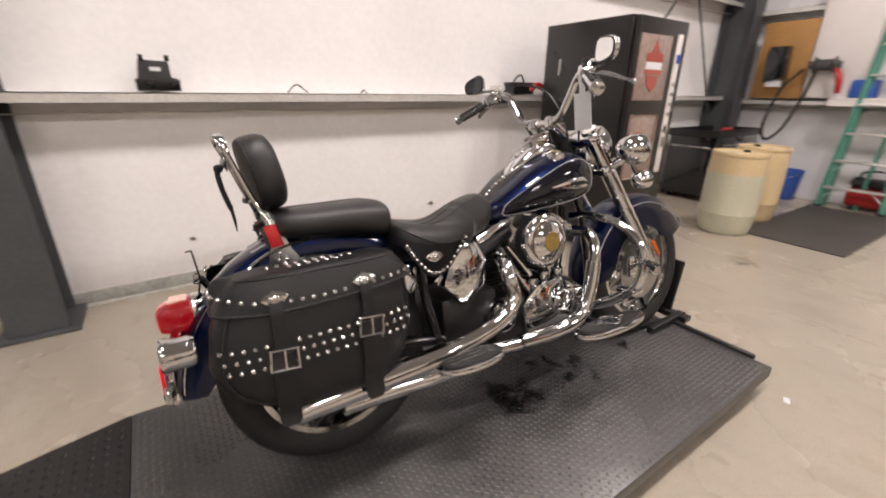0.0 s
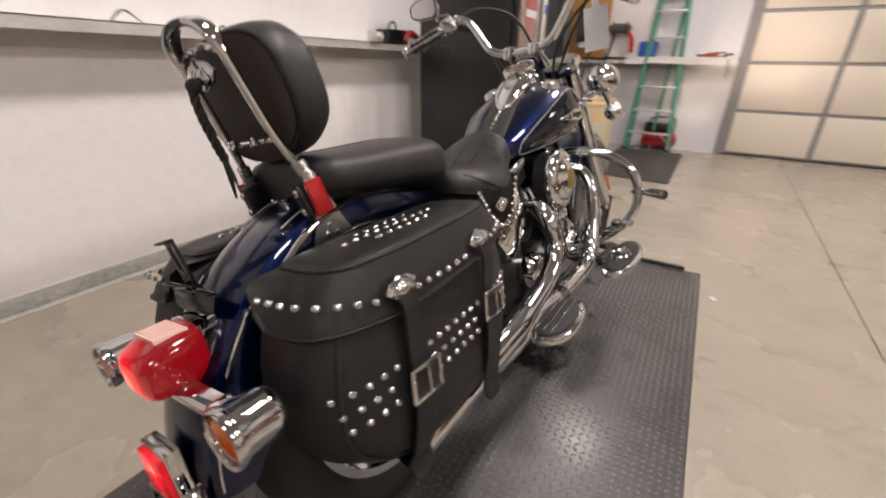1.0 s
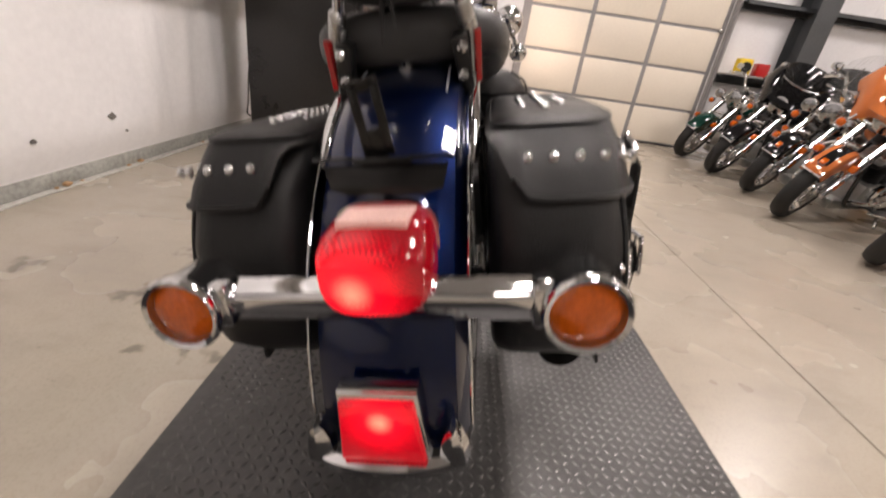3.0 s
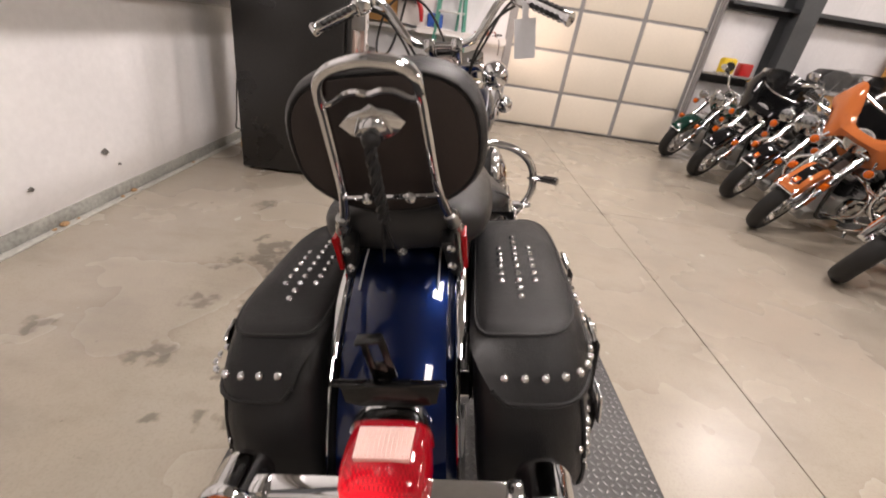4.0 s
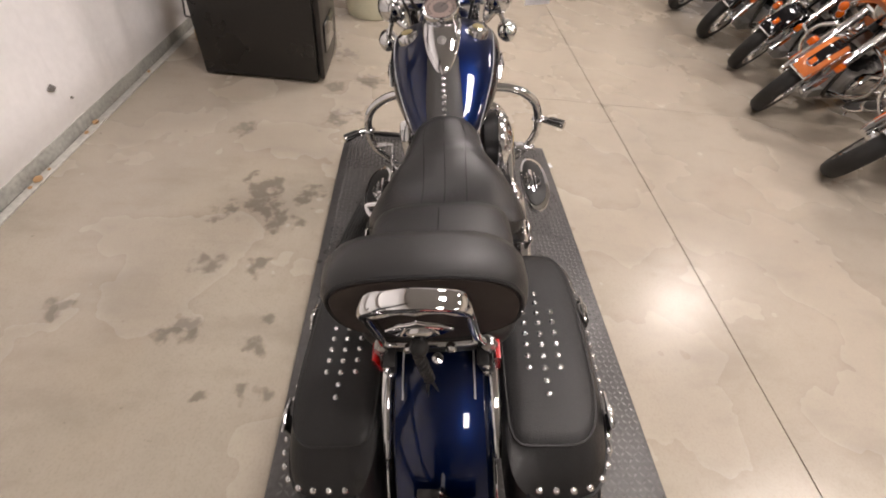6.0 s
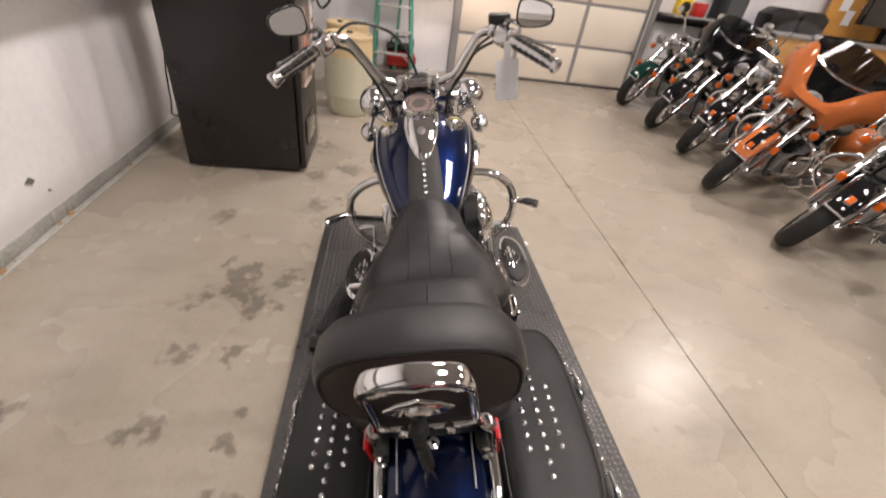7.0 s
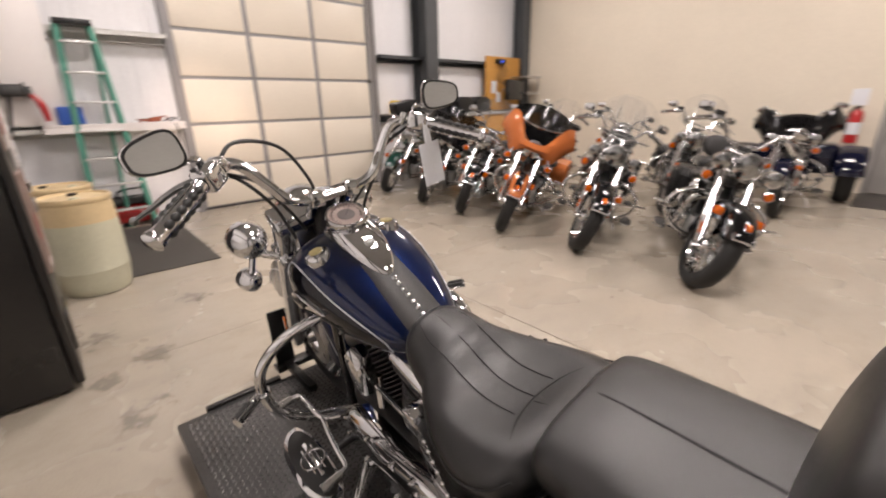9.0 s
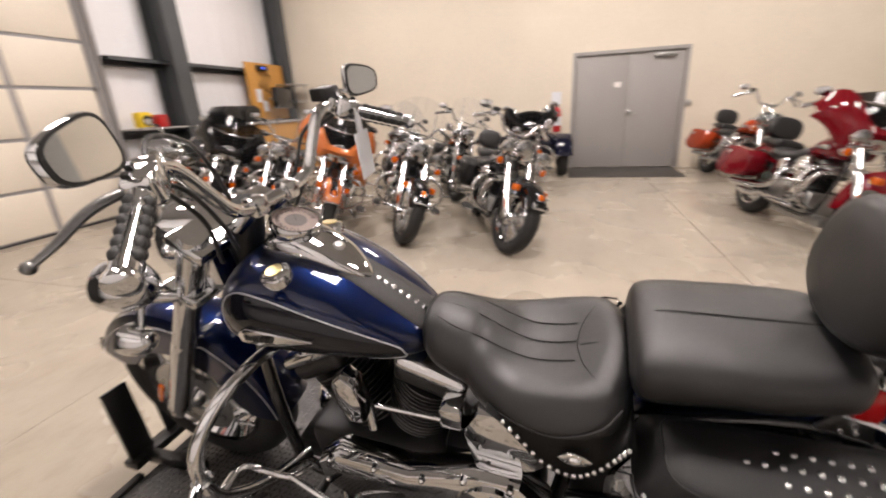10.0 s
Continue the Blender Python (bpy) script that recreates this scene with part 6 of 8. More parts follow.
def chassis(bike, detail):
    bm = B()
    for s in (1, -1):
        tube(bm, [(1.06, s * 0.03, 0.80), (1.10, s * 0.06, 0.60), (1.08, s * 0.10, 0.30), (1.0, s * 0.12, 0.20), (0.6, s * 0.12, 0.20), (0.38, s * 0.11, 0.24), (0.32, s * 0.10, 0.40), (0.30, s * 0.09, 0.62)], 0.017, 10, 5)
        tube(bm, [(0.36, s * 0.10, 0.30), (0.2, s * 0.10, 0.33), (-0.02, s * 0.10, TR)], 0.02, 10, 4)
        tube(bm, [(0.32, s * 0.09, 0.60), (0.15, s * 0.09, 0.62), (-0.05, s * 0.087, 0.66), (-0.2, s * 0.088, 0.62)], 0.012, 10, 4)
    tube(bm, [(1.05, 0, 0.82), (0.8, 0, 0.74), (0.5, 0, 0.66), (0.32, 0, 0.60)], 0.022, 10, 4)
    part("frame", bm, GLOSS, bike, "gloss black tubular frame")
    bm = B()
    rod(bm, (0, -0.13, TR), (0, 0.13, TR), 0.014)
    part("rear_axle", bm, CHROME, bike)
    for s in (1, -1):
        bm = B()
        tube(bm, [(0.10, s * 0.090, 0.70), (-0.02, s * 0.090, 0.715), (-0.14, s * 0.091, 0.69), (-0.215, s * 0.092, 0.644), (-0.246, s * 0.092, 0.618)], [0.006, 0.008, 0.009, 0.009, 0.006], 10, 4, 0.6)
        part("fender_strut", bm, CHROME, bike, "chrome rear fender strut")
        if detail:
            bm = B()
            tube(bm, [(0.396 * math.cos(radians(a)), s * 0.089, TR + 0.396 * math.sin(radians(a))) for a in (130, 138, 148, 158, 168, 174)], 0.002, 8, 3)
            part("bag_rail", bm, CHROME, bike, "thin chrome rail beside the fender")


def batwing(bike, paint_, inner=BLACK, shield=1.34):
    """A handlebar-mounted fairing with wings at both sides of the headlight and a short dark shield."""
    bm = B()
    rows_ = []
    for k in range(25):
        t = -1 + k / 12
        a = abs(t)
        y = 0.42 * t
        rise_ = min(1.0, max(0.0, (a - 0.18) / 0.55))
        low = 0.88 + 0.10 * a ** 1.5 - (0.13 * math.exp(-((a - 0.55) / 0.22) ** 2))
        top = 0.975 + 0.235 * rise_ * rise_ * (3 - 2 * rise_) - 0.13 * max(0, a - 0.82) / 0.18
        xs = 1.30 - 0.30 * a ** 1.8
        rows_.append([V((xs - 0.02, y, low)), V((xs + 0.03, y, low * 0.6 + top * 0.4)), V((xs, y, low * 0.25 + top * 0.75)), V((xs - 0.06, y, top)), V((xs - 0.075, y, top - 0.004)), V((xs - 0.02, y, low * 0.25 + top * 0.75)), V((xs + 0.008, y, low * 0.6 + top * 0.4)), V((xs - 0.04, y, low))])
    skin(bm, rows_)
    f = part("fairing", bm, paint_, bike, "painted batwing fairing")
    bm = B()
    rows_ = []
    for k in range(17):
        t = -1 + k / 8
        y = 0.34 * t
        a = abs(y) / 0.42
        rise_ = min(1.0, max(0.0, (a - 0.18) / 0.55))
        z0 = 0.955 + 0.22 * rise_ * rise_ * (3 - 2 * rise_)
        z1 = max(shield - 0.10 * t * t, z0 + 0.012)
        xs = 1.30 - 0.30 * a ** 1.8 - 0.03
        rows_.append([bm.verts.new((xs - 0.45 * (z - 0.955) * g, y, z)) for z, g in ((z0, 0.6), (z0 * 0.6 + z1 * 0.4, 0.85), (z1, 1.0))])
    for a, b in zip(rows_, rows_[1:]):
        for k in range(2):
            bm.faces.new((a[k], a[k + 1], b[k + 1], b[k]))
    bmesh.ops.solidify(bm, geom=bm.faces[:], thickness=0.004)
    part("windshield", bm, DARKGLASS, f, "dark tinted windshield")
    if shield > 1.2:
        bm = B()
        tube(bm, [(1.30 - 0.30 * (0.30 * abs(t) / 0.42) ** 1.8 - 0.022 - 0.45 * 0.165 * 0.85, 0.30 * t, 1.125 + 0.03 * t * t) for t in (-1, -0.75, -0.5, -0.25, 0, 0.25, 0.5, 0.75, 1)], 0.008, 8, 3)
        part("shield_trim", bm, CHROME, f, "chrome windshield trim")
    bm = B()
    box(bm, (1.05, -0.24, 0.95), (1.16, 0.24, 1.12), 0.03)
    part("inner_fairing", bm, inner, f)


def windscreen(bike):
    bm = B()
    rows_ = []
    for k in range(17):
        t = -1 + k / 8
        y = 0.27 * t
        xs = 1.20 - 0.10 * abs(t) ** 2
        top = 1.42 - 0.14 * abs(t) ** 2.5
        low = 0.99 - 0.05 * (1 - abs(t)) + 0.06 * abs(t)
        rows_.append([bm.verts.new((xs - 0.35 * (z - 0.95), y, z)) for z in (low, (low + top) / 2, top)])
    for a, b in zip(rows_, rows_[1:]):
        for k in range(2):
            bm.faces.new((a[k], a[k + 1], b[k + 1], b[k]))
    bmesh.ops.solidify(bm, geom=bm.faces[:], thickness=0.005)
    w = part("windshield", bm, GLASS, bike, "clear windshield")
    bm = B()
    for s in (1, -1):
        rod(bm, (1.16, s * 0.12, 0.9), (1.04, s * 0.12, 1.28), 0.006, seg=8)
    rod(bm, (1.15, -0.24, 1.06), (1.15, 0.24, 1.06), 0.009, seg=8)
    part("bracket", bm, CHROME, w)


DARKGLASS = clear("tinted_plastic", (0.008, 0.008, 0.009), 0.05, 0.93)


def hard_bag(bike, s, paint_):
    bm = B()
    out = spline([(0.12, 0.64), (0.17, 0.55), (0.14, 0.42), (0.0, 0.35), (-0.25, 0.33), (-0.42, 0.37), (-0.46, 0.45), (-0.40, 0.58), (-0.33, 0.65), (-0.1, 0.66), (0.12, 0.64)], 3)[:-1]
    slab(bm, [tuple(p) for p in out], s * 0.11, s * 0.31, "xz", 0.035)
    hb = part("hard_saddlebag", bm, paint_, bike, "painted hard saddlebag")
    bm = B()
    box(bm, (-0.30, s * 0.31, 0.56), (-0.22, s * 0.318, 0.60), 0.003)
    part("latch", bm, CHROME, hb)
    bm = B()
    box(bm, (-0.455, s * 0.14, 0.47), (-0.468, s * 0.28, 0.50), 0.004)
    part("rear_trim", bm, CHROME, hb)


FRONT = {"front_wheel", "front_fender", "upper_fork_cover", "fork_slider", "fork_reflector", "fork_clamp", "front_axle", "brake_caliper", "headlight", "nacelle", "lamp_bar", "spot_lamp", "front_turn_signal", "handlebar", "riser", "grip", "switch_housing", "clutch_lever", "brake_lever", "brake_reservoir", "mirror", "fairing", "windshield", "marker_lamp"}


def cruiser(label, spec, m, group="parked motorcycles", name="motorcycle"):
    """A V-twin cruiser. spec: paint, panel, detail, lit, bags, fairing, screen, sissy, steer."""
    d = spec.get("detail", False)
    bike = thing(name, label, "motorcycle", group, m)
    pt = spec["paint"]
    wheel(bike, 0, 0.14, d, CHROME, "rear_wheel")
    wheel(bike, WB, 0.125, d, CHROME, "front_wheel")
    mudguard(bike, "rear_fender", (0, 0, TR), 0.415, 40, 177, 0.086, 0.14, pt)
    ff = mudguard(bike, "front_fender", (WB, 0, TR), 0.352, 28, 182, 0.082, 0.15, pt, 0.3)
    if spec.get("inset"):
        bm_f = mudguard(ff, "fender_panel", (WB, 0, TR), 0.3545, 42, 150, 0.060, 0.03, spec["inset"])
        bm_f["label"] = "black panel on the fender"
    if spec.get("trike"):
        for s in (1, -1):
            for o in (wheel(bike, 0, 0.19, d, CHROME, "side_wheel"), mudguard(bike, "side_fender", (0, 0, TR), 0.40, 8, 172, 0.15, 0.12, pt)):
                o.matrix_basis = Matrix.Translation((0, s * 0.58, 0))
        bm = B()
        box(bm, (-0.42, -0.44, 0.36), (0.18, 0.44, 0.74), 0.06, None, 3)
        part("trunk", bm, pt, bike, "dark painted trunk between the rear wheels")
    if d:
        for s in (1, -1):
            bm = B()
            tube(bm, [(WB + 0.345 * math.cos(radians(a)), s * 0.0835, TR + 0.345 * math.sin(radians(a)) - 0.035) for a in range(34, 176, 10)], 0.0018, 6, 2)
            part("pinstripe", bm, PIN, ff)
            bm = B()
            tube(bm, [(0.4125 * math.cos(radians(a)), s * 0.060, TR + 0.4125 * math.sin(radians(a))) for a in range(60, 124, 8)], 0.0016, 6, 2)
            part("pinstripe", bm, PIN, bike)
    bm = B()
    for s in (1, -1):
        tube(bm, [(WB + 0.352 * math.cos(radians(a)), s * 0.070, TR + 0.352 * math.sin(radians(a))) for a in (27, 31, 36)], [0.006, 0.008, 0.004], 8, 3)
    tube(bm, [(WB + 0.31, -0.07, TR + 0.165), (WB + 0.315, 0, TR + 0.168), (WB + 0.31, 0.07, TR + 0.165)], 0.007, 8, 3)
    part("fender_trim", bm, CHROME, ff, "chrome front fender trim")
    bm = B()
    for k in range(6):
        box(bm, (WB + 0.13 + 0.014 * k, -0.0855, TR + 0.262 - 0.006 * k), (WB + 0.141 + 0.014 * k, -0.0835, TR + 0.272 - 0.006 * k + (0.006 if k == 0 else 0)), 0)
    part("script_badge", bm, CHROME, ff, smooth=False)
    fuel_tank(bike, pt, spec.get("panel"), d)
    engine(bike, d)
    exhaust(bike, d)
    forks(bike, d)
    headlamps(bike, spec.get("lit", False), spec.get("spots", True))
    if not spec.get("no_bars"):
        bars(bike, d, spec.get("rise", 0.0))
    seat_rider(bike, d)
    pillion(bike, d)
    if spec.get("sissy", False):
        backrest(bike, d)
    if spec.get("seat_pad"):
        # upright rounded passenger pad
        bm = B()
        pad_m = Matrix.Translation((-0.02, 0, 0.90)) @ pose(0, 0, 0, 0, -10, 0)
        skin(bm, [[pad_m @ V((x, y * k, z * k)) for y, z in oval(0.165, 0.12, 0.11, 2.8, 28)] for x, k in ((-0.035, 0.75), (-0.04, 0.92), (-0.02, 1.0), (0.02, 1.0), (0.05, 0.9), (0.06, 0.6), (0.062, 0.2))])
        part("passenger_backrest", bm, SEAT, bike, "rounded black passenger backrest pad")
    if spec.get("marker"):
        a = radians(44)
        bm = B()
        box(bm, (-0.032, -0.024, -0.004), (0.032, 0.024, 0.012), 0.006, Matrix.Translation((WB + 0.352 * math.cos(a), 0, TR + 0.352 * math.sin(a))) @ pose(0, 0, 0, 0, 46, 0))
        fl = part("fender_marker", bm, CHROME, ff, "chrome marker lamp on the fender")
        bm = B()
        box(bm, (-0.026, -0.020, 0.008), (0.026, 0.020, 0.028), 0.007, Matrix.Translation((WB + 0.352 * math.cos(a), 0, TR + 0.352 * math.sin(a))) @ pose(0, 0, 0, 0, 46, 0))
        part("lens", bm, AMBER, fl, "amber lens")
    bags = spec.get("bags")
    for s in (1, -1):
        if bags == "leather":
            saddlebag(bike, s, d)
        elif bags == "hard":
            hard_bag(bike, s, pt)
    tail(bike, d, spec.get("lit", False))
    boards(bike, d)
    chassis(bike, d)
    if spec.get("fairing"):
        batwing(bike, spec["fairing"], shield=spec.get("shield", 1.34))
    if spec.get("screen"):
        windscreen(bike)
    if not d:
        for s in (1, -1):
            bm = B()
            box(bm, (WB + 0.10, s * 0.115, 0.565), (WB + 0.03, s * 0.165, 0.62), 0.012)
            part("marker_lamp", bm, AMBER, bike, "amber marker lamp")
    if spec.get("steer"):
        ax = (V((1.495, 0, 0.325)) - V((1.09, 0, 0.97))).normalized()
        piv = V((1.06, 0, 0.97))
        tm = Matrix.Translation(piv) @ Matrix.Rotation(radians(-spec["steer"]), 4, ax) @ Matrix.Translation(-piv)
        for o in bike.children:
            if o.name.split(".")[0] in FRONT:
                o.matrix_basis = tm @ o.matrix_basis
    if not d:
        bm = B()
        tube(bm, [(0.62, 0.14, 0.2), (0.64, 0.24, 0.1), (0.66, 0.285, -0.035)], 0.012, 8, 3)
        part("side_stand", bm, CHROME, bike)
    return bike


SHOW = Matrix.Translation((0.84, 0.018, 0.127)) @ pose(0, 0, 0, -11.4, 0, -3.3)
show = cruiser("dark blue cruiser motorcycle with studded black saddlebags on a lift table", dict(paint=BLUE, panel=DUSK, detail=True, lit=True, bags="leather", sissy=True), SHOW, group="")


# ---- lift table under the show bike ----
STEEL_DECK = material("black_deck_paint", (0.115, 0.113, 0.112), 0.28, 0.5, 0.3, 3, 60, bump=0.12, bscale=120, rvary=0.35)
DECK_FLAT = material("black_deck_plate", (0.088, 0.086, 0.086), 0.38, 0.5, 0.25, 3, 60, bump=0.15, bscale=120, rvary=0.35)
DECK_SPOTS = [(1.47, -0.11, 0.10), (1.43, -0.05, 0.06), (1.86, -0.12, 0.09), (1.76, -0.04, 0.07), (1.56, -0.15, 0.05), (2.17, -0.15, 0.05)]
for plate in (DECK_FLAT, STEEL_DECK):
    nt = plate.node_tree
    geo = nt.nodes.new("ShaderNodeNewGeometry")
    bsdf = nt.nodes["Principled BSDF"]
    nt.links.new(stained(nt, bsdf.inputs["Base Color"].links[0].from_socket, geo.outputs["Position"], DECK_SPOTS, (0.006, 0.006, 0.006), 0.95), bsdf.inputs["Base Color"])
PZ = 0.122
lift = thing("lift_table", "low black steel diamond-plate motorcycle lift table with ramp", "lift table")
bm = B()
box(bm, (0.25, -0.605, PZ - 0.05), (2.556, 0.575, PZ), 0.004)
part("deck", bm, DECK_FLAT, lift)
bm = B()
box(bm, (0.35, -0.55, 0.0), (2.50, -0.49, PZ - 0.05))
box(bm, (0.35, 0.46, 0.0), (2.50, 0.52, PZ - 0.05))
part("under_frame", bm, BLACK, lift, smooth=False)
vs, fs = [], []
step = 0.0205
for i in range(int(2.28 / step)):
    for j in range(int(1.16 / step)):
        x, y = 0.265 + step * i, -0.59 + step * j
        a = radians(45 if (i + j) % 2 else -45)
        u, w = (math.cos(a), math.sin(a)), (-math.sin(a), math.cos(a))
        n0 = len(vs)
        for p, q, h in ((-1, 0, 0), (0, -1, 0), (1, 0, 0), (0, 1, 0), (-0.45, 0, 1), (0.45, 0, 1)):
            vs.append((x + u[0] * p * 0.0118 + w[0] * q * 0.0046, y + u[1] * p * 0.0118 + w[1] * q * 0.0046, PZ + 0.0026 * h))
        fs += [(n0, n0 + 1, n0 + 4), (n0 + 1, n0 + 5, n0 + 4), (n0 + 1, n0 + 2, n0 + 5), (n0 + 2, n0 + 3, n0 + 5), (n0 + 3, n0 + 4, n0 + 5), (n0 + 3, n0, n0 + 4)]
tagged(mesh_of("diamond_tread", vs, fs, STEEL_DECK, lift, True), kind="stuff")

# ramp behind the deck: dimpled black plate on stringers
RAMP = material("black_ramp_plate", (0.018, 0.017, 0.017), 0.4, 0.3, 0.3, 6, 60, rvary=0.3)
bm = B()
slab(bm, [(0.248, PZ), (-0.42, 0.012), (-0.42, 0.0), (0.248, PZ - 0.02)], -0.30, 0.575, "xz")
ramp = part("ramp", bm, RAMP, lift, "black dimpled steel ramp", smooth=False)
vs, fs = [], []
for i in range(16):
    for j in range(20):
        x, y = 0.22 - 0.04 * i, -0.265 + 0.041 * j + (0.02 if i % 2 else 0)
        z = 0.012 + (x + 0.42) / 0.668 * (PZ - 0.012)
        n0 = len(vs)
        for k in range(8):
            a = math.pi * k / 4
            vs.append((x + 0.010 * math.cos(a), y + 0.010 * math.sin(a), z + 0.001 + 0.0014 * math.cos(a)))
        for k in range(8):
            a = math.pi * k / 4
            vs.append((x + 0.0055 * math.cos(a), y + 0.0055 * math.sin(a), z + 0.0055))
        fs += [(n0 + k, n0 + (k + 1) % 8, n0 + 8 + (k + 1) % 8, n0 + 8 + k) for k in range(8)] + [tuple(range(n0 + 8, n0 + 16))]
tagged(mesh_of("ramp_dimple", vs, fs, RAMP, lift), kind="stuff")
for y0, y1 in ((-0.53, -0.13), (0.14, 0.46)):
    bm = B()
    box(bm, (2.556, y0, PZ - 0.03), (2.582, y1, PZ + 0.012), 0.003)
    part("stop_lip", bm, RAMP, lift)
# wheel vise round the front tyre
bm = B()
for sy in (-0.12, 0.10):
    box(bm, (2.36, sy - 0.018 - 0.03, PZ), (2.66, sy + 0.018 - 0.03, PZ + 0.035), 0.004)
box(bm, (2.60, -0.20, PZ), (2.66, 0.13, PZ + 0.03), 0.004)
box(bm, (2.625, -0.105, PZ), (2.64, -0.03, PZ + 0.30), 0.006, Matrix.Translation((2.63, 0, PZ)) @ pose(0, 0, 0, 0, 8, 0) @ Matrix.Translation((-2.63, 0, -PZ)))
box(bm, (2.625, 0.03, PZ), (2.64, 0.12, PZ + 0.30), 0.006, Matrix.Translation((2.63, 0, PZ)) @ pose(0, 0, 0, 0, 8, 0) @ Matrix.Translation((-2.63, 0, -PZ)))
tagged(part("wheel_chock", bm, BLACK), "black steel front wheel chock on the lift table", "wheel chock")
# ribbed pad under the side stand and a small block beside it
bm = B()
STAND = Matrix.Translation((1.75, 0.425, PZ)) @ pose(0, 0, 0, 0, 0, -13)
pad = thing("stand_pad", "black ribbed rubber pad on the lift deck", "rubber pad", "", STAND)
box(bm, (-0.14, -0.052, 0.001), (0.14, 0.052, 0.022), 0.004)
part("pad_base", bm, GRIP, pad)
for k in range(8):
    bm = B()
    y = -0.046 + 0.0122 * k
    box(bm, (-0.135, y, 0.021), (0.135, y + 0.007, 0.028), 0.001)
    part("rib", bm, GRIP, pad)
bm = B()
box(bm, (1.53, 0.43, PZ + 0.001), (1.59, 0.52, PZ + 0.025), 0.004)
tagged(part("rubber_block", bm, GRIP), "small black rubber block on the lift deck", "rubber block")

# price card on the right handlebar
bm = B()
box(bm, (0.87, -0.315, 0.955), (0.8715, -0.245, 1.075), 0.0, SHOW)
box(bm, (0.868, -0.29, 1.07), (0.874, -0.27, 1.135), 0.0, SHOW)
tagged(part("price_card", bm, PAPER, smooth=False), "blank white paper tag hanging from the handlebar", "tag")

# lamps of the show bike: they throw light on the far wall
for y, z, aim, power, cone in ((0.0, 0.90, (7.29, -0.95, 1.32), 420.0, 17), (0.188, 0.878, (7.27, -0.30, 0.72), 300.0, 11), (-0.188, 0.878, (7.29, -1.45, 1.10), 240.0, 13)):
    la = bpy.data.lights.new("headlamp_beam", "SPOT")
    la.energy, la.spot_size, la.spot_blend, la.color, la.shadow_soft_size = power, radians(cone), 1.0, (1.0, 0.74, 0.60), 0.04
    o = new("headlamp_beam", la)
    o.matrix_world = look(SHOW @ V((1.36, y, z)), V(aim))

# ---- drink machine ----
MACHINE = material("black_machine_paint", (0.012, 0.011, 0.0105), 0.32, 0.0, 0.3, 3, 50, rvary=0.3, bump=0.08, bscale=6)
vend = thing("vending_machine", "black drink vending machine with lit front panels, back to the wall", "vending machine", "", Matrix.Translation((0, 0.012, 0)) @ Matrix.Diagonal((1, 1, 1.05, 1)))
bm = B()
box(bm, (3.36, 0.86, 0.02), (4.02, 1.63, 1.66), 0.008)
part("cabinet", bm, MACHINE, vend)
bm = B()
box(bm, (3.38, 0.815, 0.03), (4.01, 0.856, 1.655), 0.012)
dr = part("door", bm, MACHINE, vend)
POSTER = material("pale_poster", (0.30, 0.22, 0.19), 0.25, 0.0, 0.25, 5, 30, coat=0.6)
POSTER_RED = material("red_poster_ink", (0.36, 0.05, 0.035), 0.3, 0.0, 0.1, coat=0.6)
bm = B()
box(bm, (3.41, 0.808, 1.13), (3.80, 0.818, 1.55), 0.004)
part("poster", bm, POSTER, vend, "faded poster behind plastic")
bm = B()
slab(bm, [(3.50, 1.38), (3.71, 1.38), (3.71, 1.43), (3.65, 1.44), (3.605, 1.52), (3.56, 1.44), (3.50, 1.43)], 0.803, 0.807, "xz")
box(bm, (3.50, 0.803, 1.30), (3.71, 0.807, 1.33))
slab(bm, [(3.53, 1.29), (3.68, 1.29), (3.66, 1.22), (3.605, 1.19), (3.55, 1.22)], 0.803, 0.807, "xz")
part("emblem", bm, POSTER_RED, vend, "red shield emblem", smooth=False)
bm = B()
box(bm, (3.505, 0.803, 1.332), (3.705, 0.807, 1.378))
part("emblem_band", bm, PAPER, vend, smooth=False)
bm = B()
box(bm, (3.42, 0.808, 0.58), (3.77, 0.818, 1.04), 0.02)
part("lower_poster", bm, POSTER, vend, "faded picture panel")
bm = B()
box(bm, (3.53, 0.804, 0.76), (3.58, 0.808, 0.92))
box(bm, (3.66, 0.804, 0.70), (3.70, 0.808, 0.82))
part("can_picture", bm, POSTER_RED, vend, smooth=False)
bm = B()
box(bm, (3.87, 0.803, 0.60), (3.94, 0.818, 1.57), 0.01)
strip = part("selection_strip", bm, WHITE_BOARD, vend, "white button strip")
for k in range(7):
    bm = B()
    box(bm, (3.885, 0.796, 1.02 + 0.035 * k), (3.925, 0.804, 1.045 + 0.035 * k), 0.003)
    part("button", bm, PAPER if k % 2 else STEEL, strip)
bm = B()
box(bm, (3.885, 0.796, 1.38), (3.925, 0.804, 1.44), 0.003)
part("bill_slot", bm, material("blue_sticker", (0.03, 0.07, 0.45), 0.4), strip, "blue sticker")
bm = B()
lathe(bm, [(0.028, 0), (0.03, 0.012), (0.02, 0.016), (0, 0.016)], (3.905, 0.804, 0.93), (0, -1, 0), 18)
box(bm, (3.88, 0.79, 0.80), (3.93, 0.806, 0.87), 0.006)
part("coin_slot", bm, STEEL, strip)
bm = B()
box(bm, (3.45, 0.80, 0.18), (3.80, 0.818, 0.36), 0.01)
part("dispense_flap", bm, GLOSS, vend)
bm = B()
box(bm, (3.352, 1.455, 1.30), (3.362, 1.475, 1.42), 0.003)
part("scuff", bm, STEEL, vend)
for x in (3.42, 3.96):
    for y in (0.90, 1.58):
        bm = B()
        rod(bm, (x, y, 0), (x, y, 0.03), 0.022)
        part("foot", bm, BLACK, vend)

